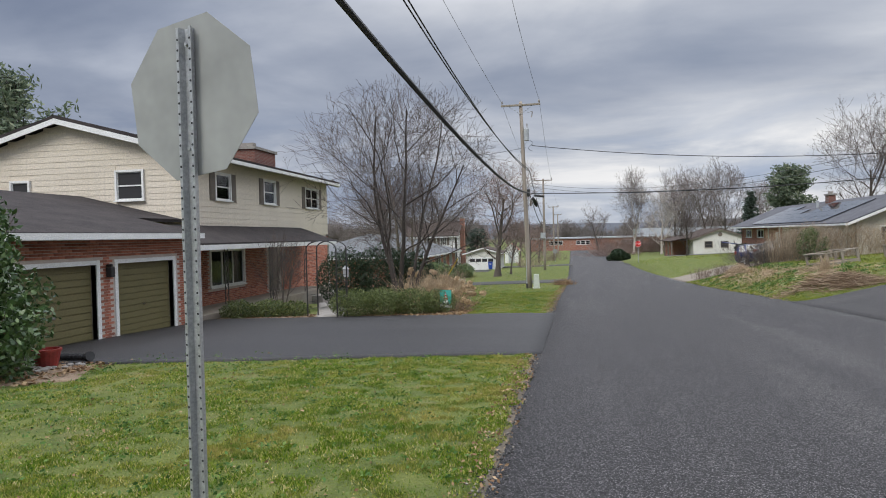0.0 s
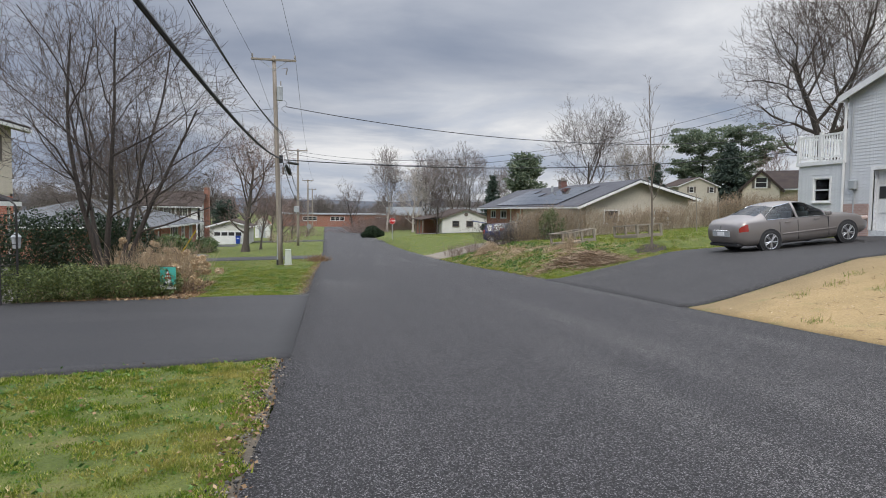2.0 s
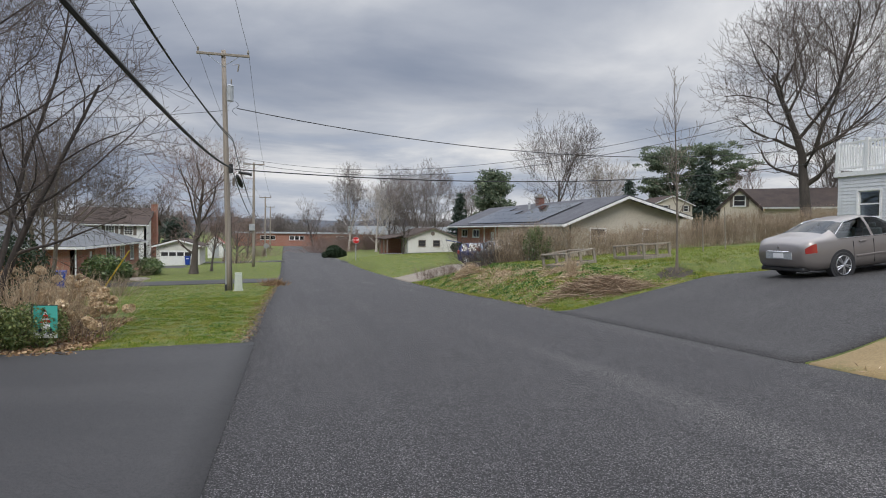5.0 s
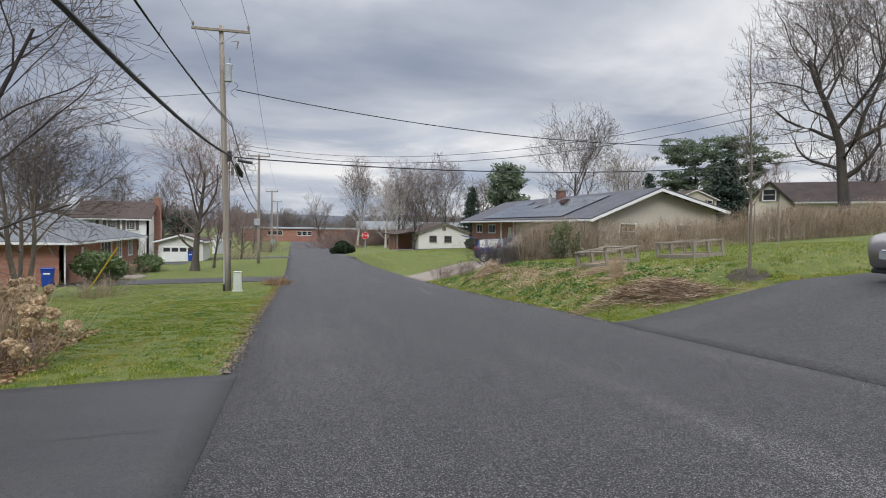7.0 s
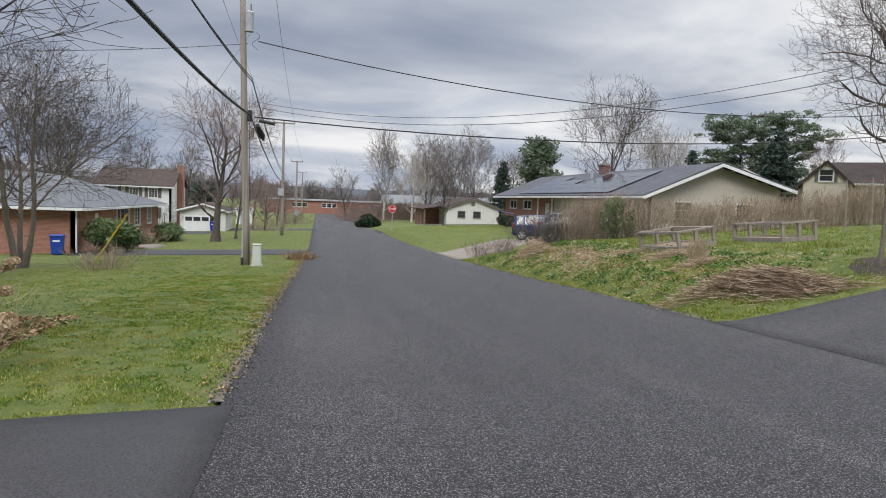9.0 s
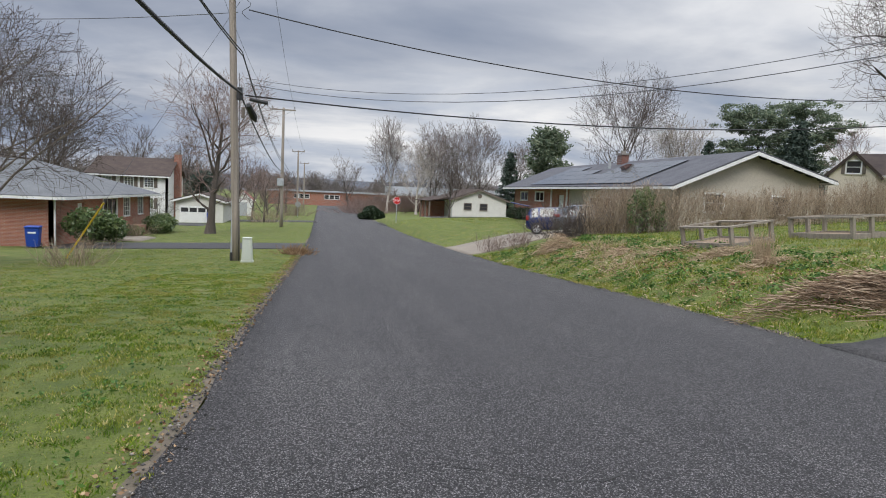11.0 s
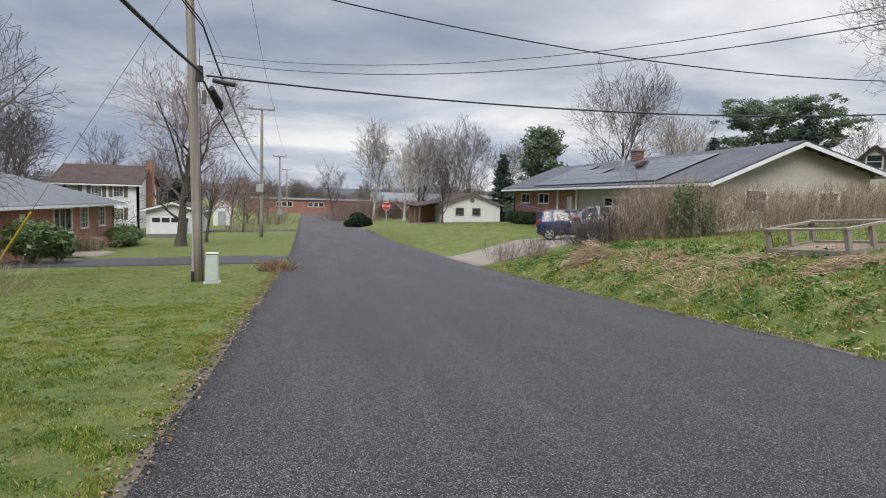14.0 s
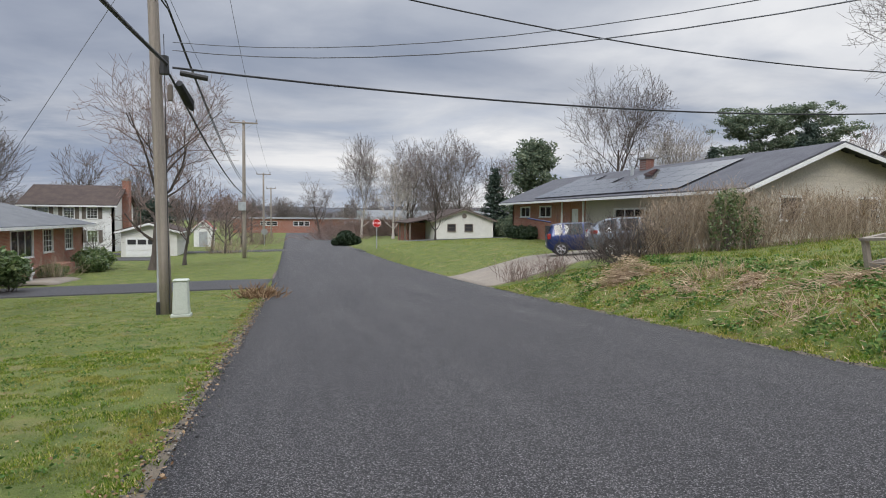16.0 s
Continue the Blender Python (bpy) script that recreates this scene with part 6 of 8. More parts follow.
for x, y, h, sd in ((-4.6, 90, 6.2, 61), (-6.5, 97, 7.5, 62), (-3.8, 104, 7.0, 63), (-5.5, 112, 7.5, 64), (-3.2, 121, 7.0, 65), (-11.5, 118, 8.5, 66)):
    bare_tree(sd, rise(x, y), h, "small reddish bare tree lining the far lawn", twig=M_twig_r, crown=h * 0.42, base=0.15, trunk_r=0.15, limbs=14, angle=60, up=0.02, dens=(2.2, 2.8), levels=4, min_r=0.016, group="reddish bare trees")
for x, y, h, sd in ((-27, 92, 13, 71), (-34, 80, 14, 72), (-30, 104, 15, 73), (-24, 116, 13, 74), (-19, 125, 13, 75), (-42, 68, 14, 76), (-28, 62, 10, 77), (60, 66, 13, 78), (68, 58, 13, 79), (70, 74, 14, 80)):
    bare_tree(sd, rise(x, y), h, "bare backyard tree beyond the roofs", crown=h * 0.36, base=0.15, trunk_r=0.26, limbs=14, angle=58, up=0.14, dens=(1.7, 2.3), levels=4, min_r=0.02, group="bare trees in the distance")
bare_tree(81, rise(-10.3, 21.0), 2.7, "bare twiggy shrub before the porch window", name="shrub", crown=1.35, base=0.0, trunk_r=0.03, stems=6, limbs=7, angle=42, up=0.12, dens=(4.0, 6.0), levels=4, min_r=0.004, tilt=(0.2, 0.5))
bare_tree(82, rise(-11.9, 73.3), 3.4, "small bare ornamental tree by the brick house", bark=M_bark_d, crown=2.0, base=0.2, trunk_r=0.07, limbs=12, angle=66, up=0.03, dens=(4.0, 5.0), levels=4, min_r=0.007)


def far_woods():
    rng, rr = np.random.default_rng(5), random.Random(5)
    sets = [grow(200 + k, 10, 3.8, 0.12, 0.16, limbs=13, levels=4, dens=(2.0, 2.2), angle=56, up=0.12, min_r=0.04, lead=0.6) for k in range(4)]
    vs, fs, n = [], [], 0
    for k in range(300):
        x = rr.uniform(-170, 200)
        y = rr.uniform(205, 300) if -20 < x < 70 else rr.uniform(130, 280)
        sc = rr.uniform(0.6, 1.15)
        a = rr.uniform(0, math.tau)
        c, s = math.cos(a) * sc, math.sin(a) * sc
        for v, f in sets[k % 4]:
            w = np.stack([v[:, 0] * c - v[:, 1] * s + x, v[:, 0] * s + v[:, 1] * c + y, v[:, 2] * sc + gz(x, y)], 1)
            if f.shape[1] == 4:
                vs.append(w), fs.append(f + n)
                n += len(w)
    # the belt's haze is only its paler twig colour
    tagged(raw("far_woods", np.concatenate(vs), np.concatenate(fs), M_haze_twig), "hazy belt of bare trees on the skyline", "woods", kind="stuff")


far_woods()


def conifer(at, height, radius, seed, m, label, shape="pine", count=9000, size=0.16, group="evergreens behind the houses"):
    """Trunk, whorled boughs, and needle sprays along the boughs."""
    rng = np.random.default_rng(seed)
    t = thing("evergreen_tree", at, label=label, category="tree", group=group)
    part("trunk", tubes(((0, 0, -0.2), (0, 0, height * 0.96), height * 0.022, 0.02), n=8), M_bark_d, t)
    boughs = 100 if shape == "pine" else 130
    z = np.sort(rng.uniform(0.06 if shape != "pine" else 0.1, 1, boughs)) * height
    k = z / height
    if shape == "spruce":
        ln = radius * (1 - k) ** 0.85 * rng.uniform(0.75, 1.1, boughs) + 0.1
        pitch = np.full(boughs, -0.12) + 0.5 * k
    elif shape == "round":
        ln = radius * np.sqrt(np.clip(1 - ((k - 0.42) / 0.62) ** 2, 0.03, 1)) * rng.uniform(0.7, 1.12, boughs)
        pitch = 0.1 + 0.9 * k
    else:
        ln = radius * np.sqrt(np.clip(1 - ((k - 0.5) / 0.58) ** 2, 0.05, 1)) * rng.uniform(0.5, 1.2, boughs)
        pitch = rng.uniform(-0.05, 0.3, boughs) + 0.4 * k
    a = rng.uniform(0, math.tau, boughs)
    d = np.stack([np.cos(a) * np.cos(pitch), np.sin(a) * np.cos(pitch), np.sin(pitch)], 1)
    o = np.stack([np.zeros(boughs), np.zeros(boughs), z], 1)
    v, f = stalks(rng, o, d, ln, 0.035)
    raw("branchwork", v, f, M_bark_d, t)
    i = rng.choice(boughs, count, p=ln / ln.sum())
    if shape == "pine":
        knots = rng.uniform(0.35, 1.0, (boughs, 5))
        off = rng.normal(size=(boughs, 5, 3)) * np.array([0.10, 0.10, 0.02]) * radius
        j = rng.integers(0, 5, count)
        p = o[i] + d[i] * (ln[i] * knots[i, j])[:, None] + off[i, j] + rng.normal(size=(count, 3)) * np.array([0.06, 0.06, 0.024]) * radius
    else:
        s = rng.uniform(0.25, 1.03, count) ** 0.8
        tuft = 0.09 * radius
        p = o[i] + d[i] * (ln[i] * s)[:, None] + rng.normal(size=(count, 3)) * np.array([tuft, tuft, tuft * 0.5])
    v, f = leaf_quads(rng, p, size, 0.35, 0.3)
    raw("crown", v, f, m, t)
    return t


conifer(rise(57.4, 90.0), 14.2, 5.8, 1, L_pine, "large spreading pine behind the hedge", "pine", 30000, 0.19)
conifer(rise(63.6, 89.5), 15.0, 5.6, 2, L_pine, "large spreading pine with dark boughs", "pine", 30000, 0.19)
conifer(rise(54.8, 80.0), 11.5, 3.6, 3, L_spruce, "conical blue-grey spruce before the pines", "spruce", 11000, 0.24)
conifer(rise(46.2, 84.0), 9.2, 2.3, 4, L_spruce, "narrow dark fir beside the bare tree", "spruce", 7000, 0.22)
conifer(rise(34.3, 105.0), 12.0, 4.6, 5, L_pine, "rounded green evergreen beyond the ranch house", "round", 14000, 0.28)
conifer(rise(29.3, 107.2), 10.0, 2.7, 6, L_spruce, "dark conical fir beyond the white house", "spruce", 9000, 0.22)
conifer(rise(52.0, 100.0), 7.0, 2.0, 7, L_spruce, "small dark fir behind the ranch house", "spruce", 6000, 0.2)
conifer((-32.5, 33.4, 0.6), 12.0, 4.0, 8, L_pine, "green evergreen behind the garage roof", "round", 12000, 0.2)
conifer((-40.0, 84.0, -1.2), 11.0, 3.2, 9, L_pine, "dark evergreen beyond the brick house", "pine", 9000, 0.24)
conifer(rise(62.0, 47.0), 8.0, 3.5, 10, L_spruce, "spruce beside the oak", "spruce", 8000, 0.22)
conifer((-15.5, 118.0, -1.9), 5.5, 2.6, 12, L_spruce, "dark evergreen behind the street trees", "round", 5000, 0.22)


# ---- shrubs ----
def bush(name, at, lumps, m, label, count, size, seed, flat=0.0, category="shrub", twigs=40, group=""):
    """Foliage round several lumps (x, y, z, rx, ry, rz) on a few bare stems."""
    rng = np.random.default_rng(seed)
    t = thing(name, at, label=label, category=category, group=group)
    L = np.array(lumps, float)
    i = rng.choice(len(L), count, p=(L[:, 3] * L[:, 4]) / (L[:, 3] * L[:, 4]).sum())
    d = rng.normal(size=(count, 3))
    d /= np.linalg.norm(d, axis=1)[:, None]
    wob = 1 + 0.14 * np.sin(d[:, 0] * 7 + i) * np.sin(d[:, 1] * 6 + 2 * i)
    p = L[i, :3] + d * L[i, 3:] * ((rng.random(count) ** 0.28) * wob)[:, None]
    p[:, 2] = np.maximum(p[:, 2], 0.03)
    v, f = leaf_quads(rng, p, size, 0.5, flat)
    raw("foliage", v, f, m, t)
    i = rng.integers(0, len(L), twigs)
    o = L[i, :3] * np.array([1, 1, 0]) + rng.normal(size=(twigs, 3)) * np.array([0.1, 0.1, 0])
    tip = L[i, :3] + rng.normal(size=(twigs, 3)) * L[i, 3:] * 0.5
    dd = tip - o
    dd[:, 2] = np.abs(dd[:, 2]) + 0.1
    v, f = stalks(rng, o, dd, np.linalg.norm(dd, axis=1), 0.012)
    raw("branchwork", v, f, M_twig, t)
    return t


bush("boxwood_hedge", rise(-5.8, 19.7), [(-1.35, -0.5, 0.42, 0.75, 0.6, 0.48), (-0.5, -0.2, 0.42, 0.8, 0.6, 0.46), (0.4, 0.15, 0.4, 0.8, 0.6, 0.45), (1.2, 0.45, 0.36, 0.6, 0.55, 0.4)], L_box, "low clipped green boxwood hedge along the drive", 22000, 0.027, 21)
bush("yew_hedge", rise(-7.6, 23.6), [(-1.2, -0.3, 1.1, 1.1, 0.9, 1.2), (0.2, 0.0, 1.15, 1.2, 1.0, 1.25), (1.3, 0.3, 1.0, 1.0, 0.9, 1.15)], L_yew, "tall dense dark green yew hedge", 26000, 0.04, 22)
bush("boxwood_hedge", rise(-9.9, 19.1), [(-0.9, -0.3, 0.25, 0.6, 0.45, 0.34), (0.0, 0.0, 0.25, 0.65, 0.45, 0.34), (0.8, 0.2, 0.22, 0.5, 0.4, 0.3)], L_box, "small green shrub row before the porch", 6000, 0.035, 23)
bush("laurel_bush", rise(-9.9, 8.4), [(0, 0, 1.0, 1.25, 1.25, 1.15), (0.1, -0.2, 2.0, 1.0, 1.0, 0.95), (-0.2, -0.5, 2.9, 0.75, 0.8, 0.75), (0.7, -0.3, 0.6, 0.85, 0.85, 0.75)], L_holly, "large glossy green laurel beside the garage", 16000, 0.055, 24)
bush("rhododendron", rise(-10.9, 52.6), [(0, 0, 1.1, 1.3, 1.0, 0.85), (0.9, 0.3, 0.9, 0.8, 0.8, 0.7)], L_rhodo, "broad-leaved green rhododendron by the brick house", 3600, 0.10, 25, 0.3)
bush("rhododendron", rise(-11.0, 69.0), [(0, 0, 0.7, 1.2, 1.6, 0.75), (0.4, -2.0, 0.55, 0.9, 1.2, 0.55)], L_rhodo, "low rhododendron bank before the brick house", 3600, 0.10, 26, 0.3)
bush("shrub", rise(-11.2, 61.5), [(0, 0, 0.35, 0.7, 1.8, 0.4)], L_box, "low green foundation shrub by the planter", 2500, 0.07, 27)
bush("round_shrub", (8.9, 106.0, gz(8.9, 106)), [(0, 0, 0.9, 1.25, 1.2, 1.0), (-1.3, 0.2, 0.45, 0.6, 0.6, 0.45), (1.2, 0, 0.6, 0.7, 0.7, 0.6)], L_yew, "large dark rounded evergreen shrub at the street corner", 6000, 0.14, 28)
bush("box_hedge", (18.3, 69.5, gz(18.3, 69.5)), [(0, -1.2, 0.5, 0.6, 1.0, 0.55), (0, 0.6, 0.5, 0.6, 1.1, 0.55), (0, 2.3, 0.5, 0.6, 1.0, 0.5)], L_yew, "clipped dark green box hedge below the windows", 4500, 0.08, 29)
bush("ivy_shrub", rise(14.2, 42.2), [(0, 0, 0.9, 0.6, 0.5, 0.9), (0.2, 0.1, 1.6, 0.5, 0.45, 0.45), (0.9, -0.1, 0.8, 0.35, 0.35, 0.7)], L_rhodo, "green ivy-covered shrub in the bare hedge", 1700, 0.055, 30)
bush("evergreen_shrub", rise(33.5, 36.2), [(0, 0, 1.2, 1.5, 1.2, 1.2), (2.4, 0, 1.3, 1.6, 1.2, 1.3)], L_yew, "dark evergreen shrub at the hedge's end", 5000, 0.09, 31)
for x, y in ((30.5, 104.5), (33.0, 101.0)):
    bush("shrub", (x, y, gz(x, y)), [(0, 0, 1.6, 2.0, 1.8, 1.7)], L_pine, "loose green shrub between the houses", 4000, 0.16, 32)


def twig_clump(name, at, label, count, height, spread, seed, m=None, r=0.006, lean=0.35, category="shrub", sub=3):
    """Upright bare stems that fork into finer ones."""
    rng = np.random.default_rng(seed)
    t = thing(name, at, label=label, category=category)
    n = count
    o = np.stack([rng.normal(0, spread * 0.35, n), rng.normal(0, spread * 0.35, n), np.full(n, -0.05)], 1)
    d = np.stack([rng.normal(0, lean, n) + o[:, 0] * 0.4, rng.normal(0, lean, n) + o[:, 1] * 0.4, np.ones(n)], 1)
    ln = height * rng.uniform(0.6, 1.05, n)
    vs, fs = stalks(rng, o, d, ln, r)
    V, F = [vs], [fs]
    k = len(vs)
    dn = d / np.linalg.norm(d, axis=1)[:, None]
    for _ in range(sub):
        s = rng.uniform(0.3, 0.85, n)[:, None]
        o2 = o + dn * ln[:, None] * s
        d2 = dn + rng.normal(0, 0.45, (n, 3))
        v, f = stalks(rng, o2, d2, ln * rng.uniform(0.2, 0.45, n), r * 0.6)
        V.append(v), F.append(f + k)
        k += len(v)
    raw("twig_mass", np.concatenate(V), np.concatenate(F), m or L_hedge, t, kind="stuff")
    return t


def twig_hedge(name, path, height, depth, per_m, label, seed):
    """A bare clipped hedge along a path of points."""
    rng = np.random.default_rng(seed)
    t = thing(name, rise(*path[0]), label=label, category="hedge")
    O = []
    for (x0, y0), (x1, y1) in zip(path, path[1:]):
        n = int(per_m * math.hypot(x1 - x0, y1 - y0))
        u = rng.random(n)
        x, y = x0 + (x1 - x0) * u + rng.normal(0, depth * 0.5, n), y0 + (y1 - y0) * u + rng.normal(0, depth * 0.5, n)
        O.append(np.stack([x, y, land(x, y) - 0.05], 1))
    o = np.concatenate(O) - np.array(t.location)
    n = len(o)
    hh = height * (0.88 + 0.12 * np.sin(o[:, 0] * 1.3) * np.sin(o[:, 0] * 0.37 + 1)) * rng.uniform(0.75, 1.06, n)
    d = np.stack([rng.normal(0, 0.22, n), rng.normal(0, 0.22, n), np.ones(n)], 1)
    V, F = [], []
    v, f = stalks(rng, o, d, hh, 0.008)
    V.append(v), F.append(f)
    k = len(v)
    for _ in range(6):
        s = rng.uniform(0.1, 0.85, n)[:, None]
        o2 = o + d * hh[:, None] * s
        d2 = np.stack([rng.normal(0, 0.8, n), rng.normal(0, 0.8, n), np.ones(n)], 1)
        v, f = stalks(rng, o2, d2, hh * rng.uniform(0.15, 0.32, n), 0.006)
        V.append(v), F.append(f + k)
        k += len(v)
    raw("twig_mass", np.concatenate(V), np.concatenate(F), L_hedge, t, kind="stuff")
    m = n * 2
    i = rng.integers(0, n, m)
    p = o[i] + d[i] * (hh[i] * rng.uniform(0.15, 1.0, m))[:, None] + rng.normal(0, 0.06, (m, 3))
    v, f = leaf_quads(rng, p, 0.035, 0.5)
    raw("leafage", v, f, L_litter, t, kind="stuff")
    return t


twig_hedge("bare_hedge", [(12.9, 44.6), (13.9, 43.3), (15.5, 42.4)], 2.4, 0.7, 120, "dense brown bare hedge screening the driveway", 41)
twig_hedge("bare_hedge", [(15.5, 42.4), (20.0, 41.8), (25.5, 40.6)], 2.15, 0.5, 62, "long brown bare hedge before the ranch house", 42)
twig_hedge("bare_hedge", [(25.5, 40.6), (33.0, 37.2), (46.0, 32.0)], 2.2, 0.8, 120, "long brown bare hedge up the slope", 43)
twig_hedge("bare_hedge", [(19.4, 44.6), (28.0, 43.0)], 1.8, 0.4, 40, "pale bare hedge against the siding", 44)
twig_clump("bare_shrub", rise(9.5, 48.4), "bare reddish-brown shrub by the concrete drive", 60, 1.0, 1.0, 45, M_twig_r, 0.010, 0.4)
twig_clump("bare_shrub", rise(10.5, 47.4), "bare reddish-brown shrub at the drive's edge", 60, 1.05, 0.9, 46, M_twig_r, 0.010, 0.4)
twig_clump("bare_shrub", rise(12.6, 45.6), "arching bare shrub half hiding the parked cars", 230, 2.0, 2.2, 47, M_twig, 0.011, 0.5, sub=4)
twig_clump("bare_shrub", rise(-7.5, 39.4), "bare tan shrub on the lawn", 90, 1.1, 1.3, 48, L_hedge, 0.008, 0.45)
twig_clump("bare_shrub", rise(-11.0, 60.0), "bare brown shrub by the brick house", 80, 1.6, 1.4, 49, L_hedge, 0.008, 0.4)
twig_clump("bare_shrub", rise(-4.5, 89.5), "bare brown shrub below the far trees", 120, 1.8, 3.0, 50, L_hedge, 0.012, 0.4)
twig_clump("bare_shrub", (-2.0, 112.0, gz(-2, 112)), "bare reddish shrub by the far sign", 150, 2.6, 3.0, 51, M_twig_r, 0.014, 0.4)
twig_clump("ornamental_grass", rise(-5.0, 21.6), "dry tan ornamental grass clump behind the flag", 420, 1.5, 1.3, 52, L_reed, 0.006, 0.28, "grass clump", 1)
twig_clump("ornamental_grass", rise(10.5, 29.9), "dry upright tuft of ornamental grass", 120, 0.85, 0.35, 53, L_reed, 0.006, 0.2, "grass clump", 1)
twig_clump("dead_perennial", rise(10.6, 38.0), "dead brown perennial stalks in the rough grass", 70, 0.6, 0.9, 54, L_stalk, 0.008, 0.7, "dead plant", 1)
twig_clump("dead_perennial", rise(9.0, 33.5), "grey flattened stalks in the rough grass", 90, 0.55, 1.6, 55, L_stalk, 0.008, 1.2, "dead plant", 1)
twig_clump("bare_shrub", (-0.45, 46.0, gz(-0.45, 46.0)), "low russet dried shrub at the road edge", 150, 0.5, 1.0, 57, L_litter, 0.02, 0.8, sub=2)

for x, y, h, sd in ((13, 150, 4.5, 58), (18, 146, 5.0, 59), (24, 150, 5.0, 60), (31, 148, 5.5, 61), (39, 152, 6.0, 62), (10, 128, 2.5, 63), (47, 140, 6.0, 64)):
    twig_clump("thicket", (x, y, gz(x, y)), "brown leafless thicket before the school", 260, h, 5.5, sd, M_twig_r, 0.03, 0.35, sub=4)


def heap(name, at, half, height, count, length, label, seed, m, r=0.009, turn=0.0):
    """Stalks lying on a low mound."""
    rng = np.random.default_rng(seed)
    t = thing(name, at, turn, label, "brush pile")
    x, y = rng.normal(0, half[0] * 0.5, count), rng.normal(0, half[1] * 0.5, count)
    top = height * np.exp(-(x / half[0]) ** 2 * 1.6 - (y / half[1]) ** 2 * 1.6)
    z = top * rng.random(count)
    a = rng.normal(0.15, 0.55, count)
    d = np.stack([np.cos(a), np.sin(a), rng.normal(0, 0.16, count)], 1)
    ln = length * rng.uniform(0.4, 1.1, count)
    w = np.array([gz(at[0] + u * math.cos(radians(turn)) - q * math.sin(radians(turn)), at[1] + u * math.sin(radians(turn)) + q * math.cos(radians(turn))) - at[2] for u, q in zip(x, y)])
    o = np.stack([x, y, z + w + 0.02], 1) - d * ln[:, None] * 0.5
    v, f = stalks(rng, o, d, ln, r)
    raw("brush", v, f, m, t, kind="stuff")
    v2, f2 = [], []
    for i in range(9):
        for j in range(17):
            rr_, aa = i / 8, j * math.tau / 17
            px, py = math.cos(aa) * half[0] * rr_ * 0.6, math.sin(aa) * half[1] * rr_ * 0.6
            c, s = math.cos(radians(turn)), math.sin(radians(turn))
            v2.append((px, py, gz(at[0] + px * c - py * s, at[1] + px * s + py * c) - at[2] + height * 0.4 * (1 - rr_ ** 2) - 0.04))
    for i in range(8):
        for j in range(17):
            f2.append((i * 17 + j, (i + 1) * 17 + j, (i + 1) * 17 + (j + 1) % 17, i * 17 + (j + 1) % 17))
    raw("core", v2, f2, M_mulch, t)


heap("brush_pile", rise(9.5, 25.75), (1.5, 0.5), 0.46, 1100, 0.9, "heap of cut brown stalks and branches", 61, L_brush, 0.008, -33)
heap("brush_pile", rise(9.9, 41.0), (0.9, 0.6), 0.7, 600, 0.6, "mounded heap of dead brown stalks", 62, L_stalk, 0.007, 10)
heap("brush_pile", rise(10.6, 34.6), (1.4, 0.3), 0.15, 150, 0.8, "flattened straw-coloured stalks in the grass", 63, L_reed, 0.008, -25)
heap("brush_pile", rise(10.9, 32.0), (0.9, 0.35), 0.22, 260, 0.6, "matted dead stems and straw on the bank", 65, L_reed, 0.007, -15)
heap("brush_pile", rise(10.2, 36.4), (0.8, 0.4), 0.26, 280, 0.5, "matted brown stems among the grass", 66, L_stalk, 0.007, 30)
heap("brush_pile", rise(10.4, 29.6), (0.8, 0.3), 0.16, 160, 0.6, "flattened straw-coloured stems in the grass", 67, L_reed, 0.007, -5)
heap("brush_pile", rise(9.6, 37.8), (1.3, 0.3), 0.16, 160, 0.6, "flattened dead stalks by the road", 64, L_stalk, 0.008, 60)


def hydrangea(at, label, n, spread, height, seed):
    rng = np.random.default_rng(seed)
    t = thing("hydrangea", at, label=label, category="shrub", group="dried hydrangeas in the bed")
    o = np.stack([rng.normal(0, spread * 0.4, n), rng.normal(0, spread * 0.4, n), np.zeros(n)], 1)
    d = np.stack([rng.normal(0, 0.3, n), rng.normal(0, 0.3, n), np.ones(n)], 1)
    ln = height * rng.uniform(0.4, 1.05, n)
    v, f = stalks(rng, o, d, ln, 0.006)
    raw("branchwork", v, f, M_twig_r, t)
    tip = o + d / np.linalg.norm(d, axis=1)[:, None] * ln[:, None]
    for q in tip[:26]:
        u = rng.normal(size=(170, 3))
        u /= np.linalg.norm(u, axis=1)[:, None]
        v, f = leaf_quads(rng, q + u * np.array([0.095, 0.095, 0.07]) * rng.uniform(0.75, 1.1), 0.03, 0.8)
        raw("flower_head", v, f, L_dry, t)


for k, (x, y, h) in enumerate(((-4.15, 21.1, 0.9), (-4.6, 22.4, 1.1), (-5.2, 23.8, 1.2), (-5.6, 25.0, 1.1), (-5.9, 22.9, 1.4))):
    hydrangea(rise(x, y), "dried hydrangea with tan flower heads", 34, 0.9, h, 70 + k)


# ---- grass, litter ----
def lumps(p):
    """Smooth uneven field between 0 and 1 over the plan."""
    i = np.floor(p).astype(np.int64)
    f = p - i
    f = f * f * (3 - 2 * f)

    def at(dx, dy):
        h = (i[:, 0] + dx) * 374761393 + (i[:, 1] + dy) * 668265263
        h = (h ^ (h >> 13)) * 1274126177
        return ((h ^ (h >> 16)) & 65535) / 65535.0

    a = at(0, 0) * (1 - f[:, 0]) + at(1, 0) * f[:, 0]
    b = at(0, 1) * (1 - f[:, 0]) + at(1, 1) * f[:, 0]
    return a * (1 - f[:, 1]) + b * f[:, 1]


